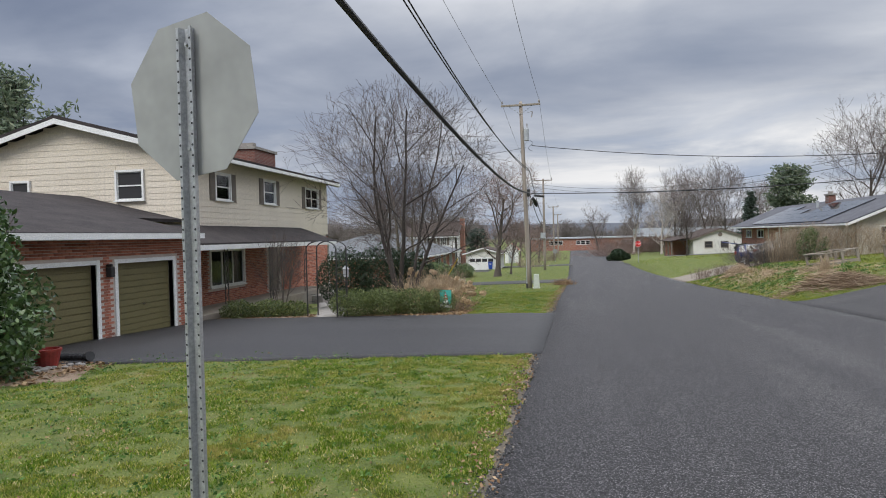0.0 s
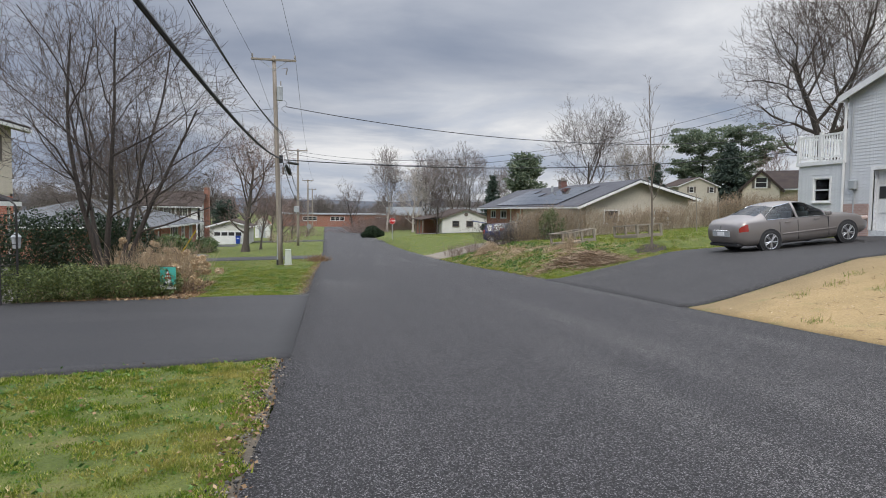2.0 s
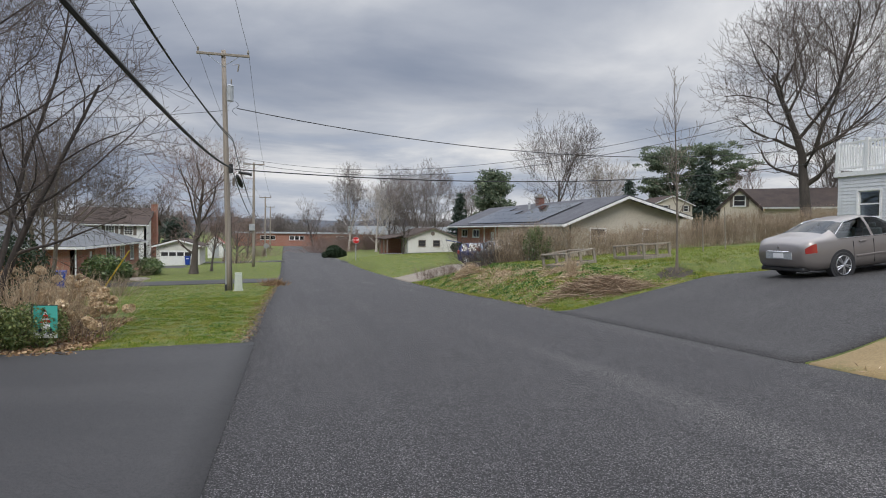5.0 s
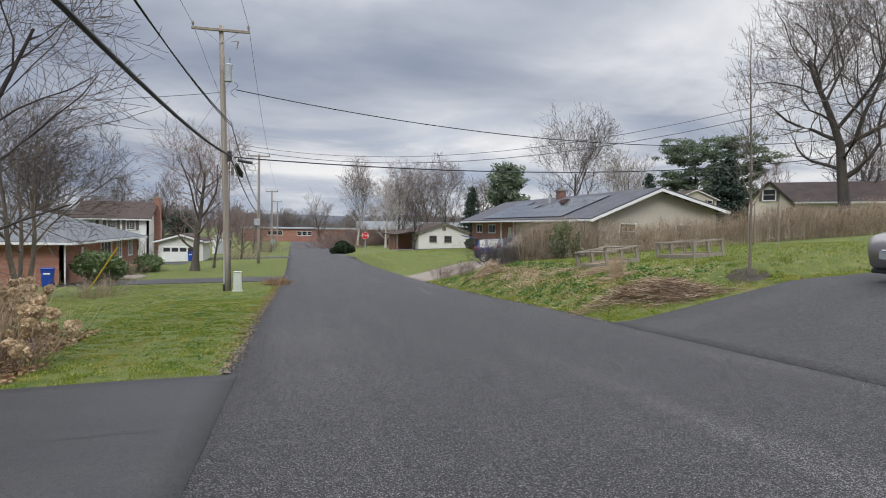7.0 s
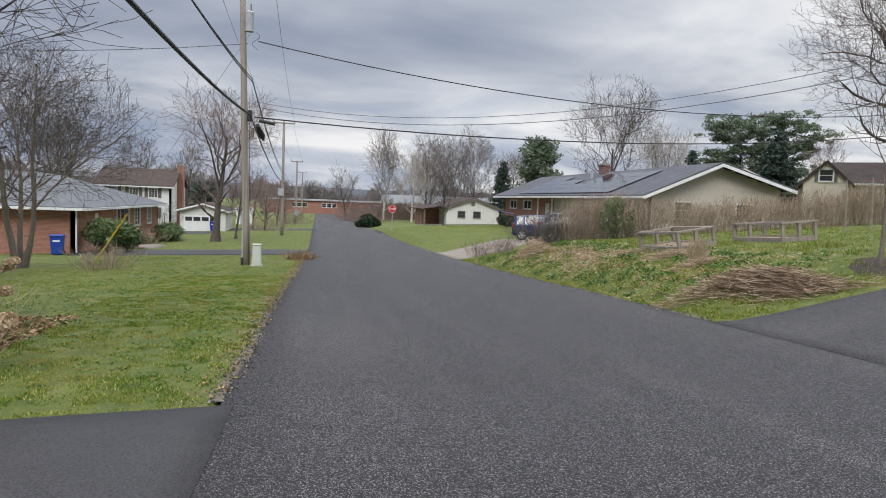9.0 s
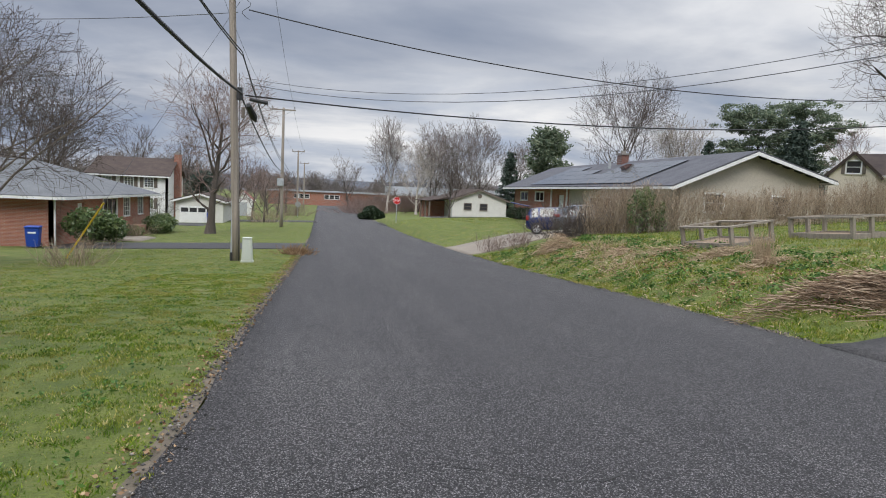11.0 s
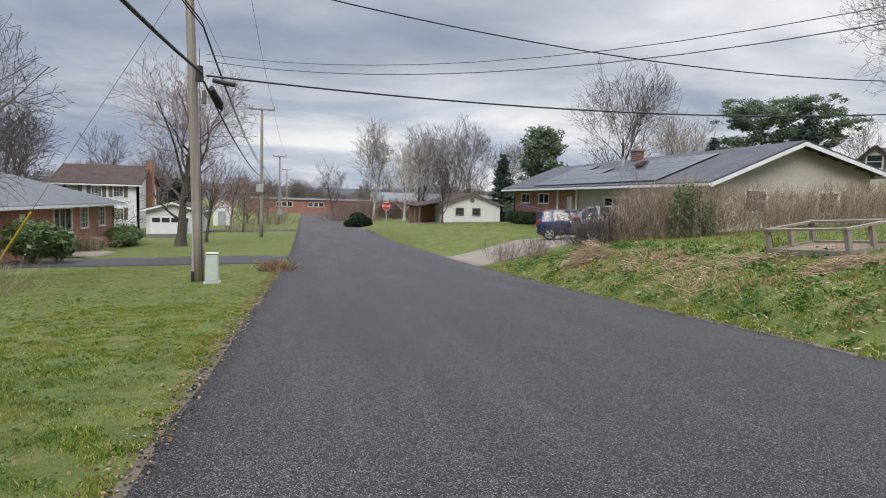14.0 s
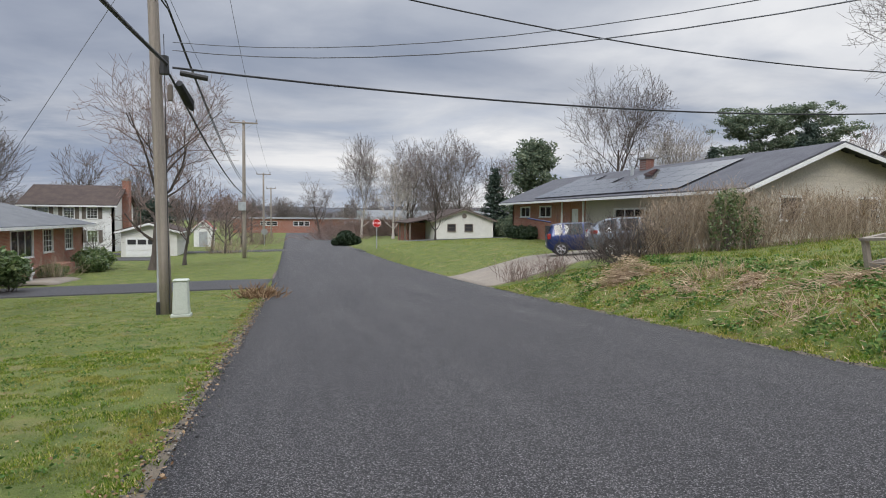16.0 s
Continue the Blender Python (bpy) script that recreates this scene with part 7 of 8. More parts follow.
def blades(name, regions, label, m, height, seed, width=0.006, tufts=()):
    """Grass blades over rectangles (x0, x1, y0, y1, count); the side next to the road follows its edge."""
    rng = np.random.default_rng(seed)
    P = []
    for x0, x1, y0, y1, n in regions:
        y = rng.uniform(y0, y1, n)
        lo = x0(y) if callable(x0) else np.full(n, x0)
        hi = x1(y) if callable(x1) else np.full(n, x1)
        x = lo + (hi - lo) * rng.random(n)
        P.append(np.stack([x, y], 1))
    p = np.concatenate(P)
    # thin the sward unevenly, so that it stands in clumps with bare spots between
    thick = 0.62 * lumps(p * 5.5) + 0.38 * lumps(p * 1.6 + 9.0)
    p = p[rng.random(len(p)) < np.clip((thick - 0.30) * 3.4, 0.10, 1.0)]
    bare = np.minimum(np.abs(p[:, 0] - edge_l(p[:, 1])), np.abs(p[:, 0] - edge_r(p[:, 1])))
    p = p[bare > 0.15 * lumps(p * 4.0 + 3.0) - 0.03]
    n = len(p)
    grown = lumps(p * 5.5)
    patch = np.sin(p[:, 0] * 2.1 + np.sin(p[:, 1] * 1.7)) * np.sin(p[:, 1] * 2.6 + p[:, 0])
    h = height * rng.uniform(0.5, 1.3, n) * (0.55 + 0.85 * grown + 0.12 * patch)
    z = land(p[:, 0], p[:, 1])
    a = rng.uniform(0, math.tau, n)
    side = np.stack([np.cos(a), np.sin(a), np.zeros(n)], 1) * (width * rng.uniform(0.7, 1.5, n))[:, None]
    lean = np.stack([rng.normal(0, 0.5, n), rng.normal(0, 0.5, n), np.ones(n)], 1) * h[:, None]
    b = np.stack([p[:, 0], p[:, 1], z - 0.01], 1)
    v = np.stack([b - side, b + side, b + lean], 1).reshape(-1, 3)
    tagged(raw(name, v, np.arange(3 * n).reshape(-1, 3), m), label, "grass", kind="stuff")


le = lambda y: edge_l(y) - 0.02
re_ = lambda y: edge_r(y) + 0.08
blades("grass", [(-9, le, 2.5, 11.3, 210000), (lambda y: edge_l(y) - 4, le, 2.5, 11.3, 170000), (lambda y: edge_l(y) - 0.35, lambda y: edge_l(y) + 0.03, 2.5, 11.2, 9000), (lambda y: edge_l(y) - 0.35, lambda y: edge_l(y) + 0.03, 19.95, 48, 22000), (-4.3, le, 20.1, 36, 170000), (-4.3, lambda y: -0.98 - (19.85 - y) * 6.2, 19.4, 19.85, 2500), (-4.3, le, 19.85, 20.2, 2500), (-9.5, -4.3, 26, 34, 20000), (-9.5, le, 30, 49.4, 110000), (-12, le, 55, 85, 40000)], "short green lawn grass with dry blades", L_blade, 0.031, 81, 0.007)
blades("rough_grass", [(lambda y: edge_r(y) - 0.03, lambda y: edge_r(y) + 0.4, 25.2, 47.8, 16000), (re_, lambda y: edge_r(y) + 3.5, 24.9, 47.5, 70000), (lambda y: edge_r(y) + 3.5, 24, 24.6, 44, 65000), (lambda y: 7.45 + (24.75 - y) * 6.5, 18.5, 23.1, 24.75, 12000), (7.4, 13, 24.7, 25.6, 8000), (re_, 20, 54.5, 86, 40000)], "rough green grass with tall tufts on the bank", L_blade, 0.055, 82, 0.009)
blades("dry_grass", [(re_, 16, 6, 15.3, 60000)], "straw-coloured dormant grass", L_straw, 0.04, 83, 0.006)


def tuft_patch(name, regions, label, m, seed, size, aspect=0.6):
    rng = np.random.default_rng(seed)
    P = []
    for x0, x1, y0, y1, n in regions:
        y = rng.uniform(y0, y1, n)
        lo = x0(y) if callable(x0) else np.full(n, x0)
        hi = x1(y) if callable(x1) else np.full(n, x1)
        x = lo + (hi - lo) * rng.random(n)
        P.append(np.stack([x, y, land(x, y) + rng.uniform(0.01, 0.045, n)], 1))
    v, f = leaf_quads(rng, np.concatenate(P), size, aspect, 0.75)
    tagged(raw(name, v, f, m), label, "leaf litter", kind="stuff")


tuft_patch("leaf_litter", [(-9, le, 2.5, 11.3, 700), (lambda y: edge_l(y) - 0.3, lambda y: edge_l(y) + 0.06, 2, 11.2, 700), (lambda y: edge_l(y) - 0.35, lambda y: edge_l(y) + 0.08, 20.2, 48, 1500), (-9.5, le, 20.5, 49, 700), (re_, lambda y: edge_r(y) + 4, 25.5, 47, 700), (lambda y: edge_l(y) - 0.25, lambda y: edge_l(y) + 0.1, 21, 46, 260)], "scattered brown fallen leaves", L_litter, 91, 0.018)
tuft_patch("leaf_litter", [(-7.2, -3.6, 19.0, 21.5, 2600), (-5.6, -3.9, 21.0, 25.6, 2200), (-11.2, -8.3, 8.0, 10.0, 1500), (-11.3, -8.4, 18.5, 20.0, 600)], "brown leaf litter over the planting beds", L_litter, 92, 0.04)
tuft_patch("dead_grass", [(re_, lambda y: edge_r(y) + 4.5, 25.8, 47, 5200), (re_, 12, 6, 15, 900)], "straw-coloured dead stems lying in the grass", L_stalk, 93, 0.075, 0.09)


def grit(name, count, edge, out, y0, y1, skip, label, m, seed):
    """Broken asphalt crumbs and pebbles strewn along the road's edge."""
    rng = np.random.default_rng(seed)
    y = rng.uniform(y0, y1, count)
    for a, b in skip:
        y = y[(y < a) | (y > b)]
    n = len(y)
    x = edge(y) + out * (rng.normal(0.06, 0.08, n))
    c = np.stack([x, y, np.maximum(land(x, y), road_z(y)) + 0.006], 1)
    r = rng.uniform(0.006, 0.02, n) ** 1.0
    corner = np.array([(1, 0, 0), (0, 1, 0), (-1, 0, 0), (0, -1, 0), (0, 0, 0.7), (0, 0, -0.7)])
    v = (c[:, None] + corner[None] * r[:, None, None] * rng.uniform(0.6, 1.3, (n, 6, 1))).reshape(-1, 3)
    tri = np.array([(0, 1, 4), (1, 2, 4), (2, 3, 4), (3, 0, 4), (1, 0, 5), (2, 1, 5), (3, 2, 5), (0, 3, 5)])
    tagged(raw(name, v, (np.arange(n) * 6)[:, None, None].repeat(8, 1).repeat(3, 2).reshape(-1, 3) + np.tile(tri, (n, 1)), m), label, "grit", kind="stuff")


grit("grit", 3600, edge_l, -1, 1.5, 46, [(11.2, 20.0)], "loose asphalt crumbs and pebbles along the road", L_crumb, 31)
grit("grit", 1500, edge_r, 1, 25, 47.5, [], "loose asphalt crumbs and pebbles below the bank", L_crumb, 32)


def weeds(count, x0, x1, y0, y1, seed, label, m, leaves, size, spread):
    """Low rosettes of broad leaves among the grass."""
    rng = np.random.default_rng(seed)
    y = rng.uniform(y0, y1, count)
    x = x0(y) + (x1(y) - x0(y)) * rng.random(count)
    i = np.repeat(np.arange(count), leaves)
    grown = rng.uniform(0.5, 1.4, count)[i]
    px, py = x[i] + rng.normal(0, spread, len(i)) * grown, y[i] + rng.normal(0, spread, len(i)) * grown
    p = np.stack([px, py, land(px, py) + rng.uniform(0.01, 0.11, len(i)) * grown], 1)
    v, f = leaf_quads(rng, p, size, 0.5, 0.5)
    tagged(raw("weeds", v, f, m), label, "weeds", kind="stuff")


weeds(230, lambda y: edge_r(y) + 0.25, lambda y: edge_r(y) + 4.2, 25.6, 46.5, 41, "low broad-leaved green weeds on the bank", L_weed, 34, 0.045, 0.13)
weeds(60, lambda y: edge_r(y) + 0.5, lambda y: edge_r(y) + 3.6, 25.6, 44, 42, "matted dead grey-brown leaves on the bank", L_litter, 40, 0.035, 0.2)
weeds(420, lambda y: edge_l(y) - 7.0, lambda y: edge_l(y) - 0.3, 2.5, 10.8, 43, "clover and dandelion clumps in the lawn", L_weed, 12, 0.020, 0.07)
weeds(420, lambda y: edge_l(y) - 5.0, lambda y: edge_l(y) - 0.3, 20.5, 40, 44, "clover and dandelion clumps in the lawn", L_weed, 12, 0.020, 0.07)
rng_t = np.random.default_rng(17)
tp = []
for k in range(150):
    x, y = rng_t.uniform(8.2, 15), rng_t.uniform(25.6, 46)
    tp.append((x, y))
for k in range(26):
    tp.append((rng_t.uniform(7.6, 12.5), rng_t.uniform(9, 15)))
cx, cy = np.array(tp).T
n_t = len(tp) * 45
i_t = rng_t.integers(0, len(tp), n_t)
bx, by = cx[i_t] + rng_t.normal(0, 0.10, n_t), cy[i_t] + rng_t.normal(0, 0.10, n_t)
v_t, f_t = stalks(rng_t, np.stack([bx, by, land(bx, by) - 0.01], 1), np.stack([rng_t.normal(0, 0.4, n_t), rng_t.normal(0, 0.4, n_t), np.ones(n_t)], 1), rng_t.uniform(0.06, 0.18, n_t), 0.004)
tagged(raw("grass_tufts", v_t, f_t, L_blade), "taller green grass tufts on the bank", "grass", kind="stuff")


# ---- cars ----
def car_shell(st):
    """Stations (x, zbottom, zbelt, ztop, halfwidth, half roof width) smoothed into a dense loft. Returns rows of points per station."""
    st = np.array(st, float)
    xs = np.linspace(st[0, 0], st[-1, 0], 61)
    cols = [np.interp(xs, st[:, 0], st[:, k]) for k in range(1, 6)]
    ker = np.array([1, 2, 3, 2, 1]) / 9
    cols = [np.convolve(np.pad(c, 2, mode="edge"), ker, "valid") for c in cols]
    rows = []
    for i, x in enumerate(xs):
        zb, zl, zt, w, wr = (c[i] for c in cols)
        half = [(0.0, zb), (w * 0.82, zb), (w * 0.96, zb + 0.07), (w, zb + 0.22), (w * 1.0, (zb + zl) / 2 + 0.08), (w * 0.985, zl - 0.07), (w * 0.955, zl), (w * 0.955 + (wr - w * 0.955) * 0.5, zl + (zt - zl) * 0.55), (wr, zt - 0.03 * min(1, (zt - zl) / 0.2)), (wr * 0.6, zt + 0.012), (0.0, zt + 0.02)]
        rows.append([(x, y, z) for y, z in half] + [(x, -y, z) for y, z in half[-2:0:-1]])
    return xs, rows


def car(name, at, rz, pitch, paint, label, st, wheel_x, wr_, glass_side, shield, lamps=()):
    c = thing(name, at, rz, label, "car", "parked cars")
    c.rotation_euler = (0, radians(pitch), radians(rz))
    xs, rows = car_shell(st)
    n = len(rows[0])
    body, glass = bmesh.new(), bmesh.new()
    lamp_l, lamp_r = bmesh.new(), bmesh.new()
    vb = [[body.verts.new(p) for p in r] for r in rows]
    side_cells = {6, 7}
    for i in range(len(xs) - 1):
        xm = (xs[i] + xs[i + 1]) / 2
        for j in range(n):
            k = (j + 1) % n
            q = j if j < 10 else (n - 1 - j)
            is_side = q in side_cells and any(a < xm < b for a, b in glass_side)
            is_top = q in (8, 9) and any(a < xm < b for a, b in shield)
            if is_side or is_top:
                glass.faces.new([glass.verts.new(p) for p in (rows[i][j], rows[i][k], rows[i + 1][k], rows[i + 1][j])])
            elif q == 4 and any(a < xm < b for a, b in lamps):
                lm = lamp_l if j < 10 else lamp_r
                lm.faces.new([lm.verts.new((p[0], p[1] * 1.006, p[2])) for p in (rows[i][j], rows[i][k], rows[i + 1][k], rows[i + 1][j])])
            else:
                body.faces.new((vb[i][j], vb[i][k], vb[i + 1][k], vb[i + 1][j]))
    body.faces.new(vb[0]), body.faces.new(vb[-1][::-1])
    bmesh.ops.delete(body, geom=[v for v in body.verts if not v.link_faces], context="VERTS")
    b = part("body", body, paint, c, smooth=True)
    bmesh.ops.remove_doubles(glass, verts=glass.verts, dist=0.0005)
    part("glazing", glass, M_tint, c, "tinted windows", smooth=True)
    for lm in (lamp_l, lamp_r):
        if lamps:
            bmesh.ops.remove_doubles(lm, verts=lm.verts, dist=0.0005)
            part("tail_lamp", lm, M_tail, c, "wrap-round red tail lamp", smooth=True)
        else:
            lm.free()
    zl = float(np.interp(0, [s[0] for s in st], [s[2] for s in st]))
    part("interior", boxes((st[3][0] + 0.3, 0.7, -0.6, 0.6, 0.35, zl - 0.12)), M_dark, c)
    for x in (-0.75, 0.25):
        for y in (-0.38, 0.38):
            part("seat", boxes((x - 0.12, x + 0.05, y - 0.24, y + 0.24, 0.4, 1.12), (x - 0.08, x + 0.02, y - 0.1, y + 0.1, 1.12, 1.26), bevel=0.04), M_metalgrey, c)
    w = max(s[4] for s in st)
    for x in wheel_x:
        for s in (-1, 1):
            part("wheel_arch", tubes(((x, s * (w - 0.16), wr_ * 1.02), (x, s * (w + 0.004), wr_ * 1.02), wr_ * 1.13), n=28), M_dark, c)
            y0, y1 = s * (w - 0.2), s * (w + 0.012)
            wh = part("wheel", tubes(((x, y0, wr_), (x, y1 - s * 0.02, wr_), wr_, wr_), ((x, y1 - s * 0.02, wr_), (x, y1, wr_), wr_, wr_ * 0.93), n=28), M_black, c, "black rubber tyre", smooth=False)
            bm = tubes(((x, y1, wr_), (x, y1 + s * 0.004, wr_), wr_ * 0.7), n=28)
            part("rim_well", bm, M_dark, wh)
            bm = bmesh.new()
            for k in range(10):
                a = k * math.tau / 10 + (0.16 if k % 2 else -0.16)
                tube(bm, (x, y1 + s * 0.008, wr_), (x + math.cos(a) * wr_ * 0.66, y1 + s * 0.008, wr_ + math.sin(a) * wr_ * 0.66), 0.022, 0.017, 6)
            part("spoke_star", bm, M_rim, wh)
            bm = bmesh.new()
            for k in range(28):
                a, a2 = k * math.tau / 28, (k + 1) * math.tau / 28
                tube(bm, (x + math.cos(a) * wr_ * 0.68, y1 + s * 0.006, wr_ + math.sin(a) * wr_ * 0.68), (x + math.cos(a2) * wr_ * 0.68, y1 + s * 0.006, wr_ + math.sin(a2) * wr_ * 0.68), 0.014, 0.014, 5)
            part("rim", bm, M_rim, wh)
    return c, w


sed = [(-2.42, 0.45, 0.74, 0.84, 0.62, 0.48), (-2.36, 0.32, 0.96, 1.02, 0.80, 0.64), (-2.1, 0.26, 1.02, 1.085, 0.885, 0.70), (-1.78, 0.24, 1.015, 1.13, 0.91, 0.66), (-1.05, 0.22, 0.985, 1.40, 0.915, 0.60), (-0.45, 0.21, 0.965, 1.475, 0.915, 0.60), (0.05, 0.21, 0.95, 1.45, 0.91, 0.60), (0.98, 0.21, 0.93, 1.0, 0.91, 0.68), (1.4, 0.21, 0.90, 0.965, 0.91, 0.70), (1.95, 0.23, 0.82, 0.88, 0.89, 0.66), (2.25, 0.29, 0.66, 0.74, 0.82, 0.58), (2.41, 0.42, 0.55, 0.60, 0.62, 0.45)]
ca, cw_ = car("car", (14.4, 21.2, 0), 0.0, -6.5, M_tan_car, "taupe metallic four-door saloon parked on the drive", sed, (-1.38, 1.40), 0.34, [(-1.42, -0.42), (-0.34, 0.66)], [(-1.72, -1.02), (0.12, 0.93)], lamps=((-2.36, -2.08),))
ca.location.z = (gz(13.0, 21.2) + gz(15.8, 21.2)) / 2 + 0.04
part("number_plate", boxes((-2.45, -2.436, -0.16, 0.16, 0.60, 0.72)), M_signwhite, ca)
part("boot_trim", boxes((-2.452, -2.40, -0.35, 0.35, 0.745, 0.775), bevel=0.01), M_chrome, ca, "chrome boot strip")
part("boot_recess", boxes((-2.436, -2.38, -0.42, 0.42, 0.57, 0.745)), M_metalgrey, ca)
part("bumper_valance", boxes((-2.38, -2.15, -0.7, 0.7, 0.25, 0.36), bevel=0.03), M_black, ca)
for x in (-0.75, 0.28):
    for s in (-1, 1):
        part("door_handle", boxes((x - 0.1, x + 0.1, s * 0.93 - 0.015, s * 0.93 + 0.015, 0.86, 0.9), bevel=0.008), M_tan_car, ca)
for x in (-1.02, -0.38, 0.72):
    for s in (-1, 1):
        part("door_seam", boxes((x - 0.004, x + 0.004, min(s * 0.895, s * 0.918), max(s * 0.895, s * 0.918), 0.32, 0.9)), M_dark, ca)
for s in (-1, 1):
    part("mirror", boxes((0.56, 0.72, min(s * 0.92, s * 1.08), max(s * 0.92, s * 1.08), 0.96, 1.08), bevel=0.03), M_tan_car, ca)
    part("side_moulding", boxes((-0.95, 1.0, min(s * 0.905, s * 0.93), max(s * 0.905, s * 0.93), 0.5, 0.55), bevel=0.01), M_tan_car, ca)
    part("headlamp", boxes((1.95, 2.28, min(s * 0.62, s * 0.86), max(s * 0.62, s * 0.86), 0.64, 0.78), bevel=0.04), M_amber, ca, "clear headlamp")
    part("window_trim", tubes(((-1.45, s * 0.795, 1.10), (-1.0, s * 0.63, 1.37), 0.011), ((-1.0, s * 0.63, 1.37), (-0.45, s * 0.62, 1.445), 0.011), ((-1.45, s * 0.882, 1.005), (0.66, s * 0.875, 0.955), 0.011), n=5), M_chrome, ca, "bright window trim")
part("aerial_badge", tubes(((-2.40, 0.0, 0.86), (-2.43, 0.0, 0.86), 0.04), n=12), M_chrome, ca, "round chrome badge")

hat = [(-1.85, 0.40, 0.85, 0.95, 0.62, 0.5), (-1.78, 0.28, 0.98, 1.10, 0.80, 0.6), (-1.62, 0.24, 1.0, 1.50, 0.84, 0.58), (-1.0, 0.22, 0.99, 1.56, 0.85, 0.60), (0.3, 0.22, 0.97, 1.54, 0.85, 0.59), (1.05, 0.22, 0.95, 1.02, 0.85, 0.66), (1.6, 0.25, 0.82, 0.90, 0.82, 0.6), (1.85, 0.36, 0.6, 0.66, 0.66, 0.5)]
cb, _ = car("car", rise(14.9, 53.2), -20, -3, M_blue_car, "blue compact hatchback with its tailgate and door open", hat, (-1.2, 1.22), 0.31, [(-1.5, -1.1), (-1.0, -0.15), (-0.06, 0.8)], [(-1.76, -1.64), (0.42, 1.0)])
cb.location.z = gz(14.9, 53.2) + 0.04
bm = boxes((-2.75, -1.62, -0.6, 0.6, 1.60, 1.66), bevel=0.02)
for v in bm.verts:
    v.co.z += (-1.62 - v.co.x) * 0.22
part("tailgate", bm, M_blue_car, cb, "raised blue tailgate")
part("boot_opening", boxes((-1.83, -1.7, -0.56, 0.56, 0.62, 1.46)), M_dark, cb)
for s in (-1, 1):
    part("tail_lamp", boxes((-1.84, -1.66, s * 0.72 - 0.09, s * 0.72 + 0.09, 0.8, 1.08), bevel=0.03), M_tail, cb, "red tail lamp")
bm = boxes((-0.2, 0.72, -1.68, -1.60, 0.35, 1.0), bevel=0.02)
part("open_door", bm, M_blue_car, cb, "open blue passenger door")
part("open_door_hinge", boxes((0.6, 0.76, -1.62, -0.82, 0.36, 0.98)), M_blue_car, cb, "inner side of the open door")
part("number_plate", boxes((-1.88, -1.86, -0.16, 0.16, 0.5, 0.62)), M_signwhite, cb)

suv = [(-2.2, 0.45, 0.85, 0.95, 0.66, 0.5), (-2.12, 0.32, 1.02, 1.12, 0.84, 0.62), (-1.85, 0.28, 1.05, 1.42, 0.89, 0.58), (-1.3, 0.27, 1.05, 1.60, 0.90, 0.60), (0.2, 0.27, 1.02, 1.62, 0.90, 0.60), (1.05, 0.27, 1.0, 1.08, 0.90, 0.7), (1.8, 0.3, 0.9, 1.0, 0.88, 0.66), (2.2, 0.42, 0.7, 0.8, 0.7, 0.5)]
cc, _ = car("car", rise(15.5, 49.3), -20, -3, M_grey_car, "grey-blue crossover parked behind the bare shrub", suv, (-1.3, 1.33), 0.345, [(-1.75, -1.0), (-0.9, -0.1), (0.0, 0.85)], [(-2.0, -1.5), (0.35, 1.0)])
cc.location.z = gz(15.6, 49.4) + 0.04
for s in (-1, 1):
    part("tail_lamp", boxes((-2.16, -1.85, s * 0.74 - 0.12, s * 0.74 + 0.12, 0.96, 1.14), bevel=0.03), M_tail, cc, "red tail lamp")
part("number_plate", boxes((-2.24, -2.2, -0.16, 0.16, 0.82, 0.94)), M_signwhite, cc)
part("roof_rail", boxes((-1.4, 0.4, -0.62, -0.59, 1.62, 1.67)), M_chrome, cc)
part("bumper_valance", boxes((-2.24, -2.0, -0.72, 0.72, 0.3, 0.5), bevel=0.03), M_black, cc)


# ---- garden and street things ----
def wheelie_bin(at, rz, label):
    t = thing("wheelie_bin", at, rz, label, "bin", "blue recycling bins")
    bm = boxes((-0.3, 0.3, -0.36, 0.36, 0.05, 0.98), bevel=0.03)
    for v in bm.verts:
        k = 0.8 + 0.2 * v.co.z / 0.98
        v.co.x *= k
        v.co.y *= k
    part("body", bm, M_bin, t)
    part("lid", boxes((-0.33, 0.33, -0.4, 0.38, 0.98, 1.06), bevel=0.03), M_bin, t)
    part("handle", tubes(((-0.25, 0.42, 0.95), (0.25, 0.42, 0.95), 0.02), n=6), M_black, t)
    for x in (-0.27, 0.27):
        part("wheel", tubes(((x - 0.03, 0.32, 0.11), (x + 0.03, 0.32, 0.11), 0.12), n=12), M_black, t)
    part("label_strip", boxes((-0.16, 0.16, -0.365, -0.355, 0.72, 0.8)), M_signwhite, t)


wheelie_bin(rise(-12.8, 50.6), 10, "blue plastic wheelie bin at the brick wall")
wheelie_bin((-9.9, 87.0, gz(-9.9, 87.0)), 0, "blue plastic wheelie bin beside the white garage")


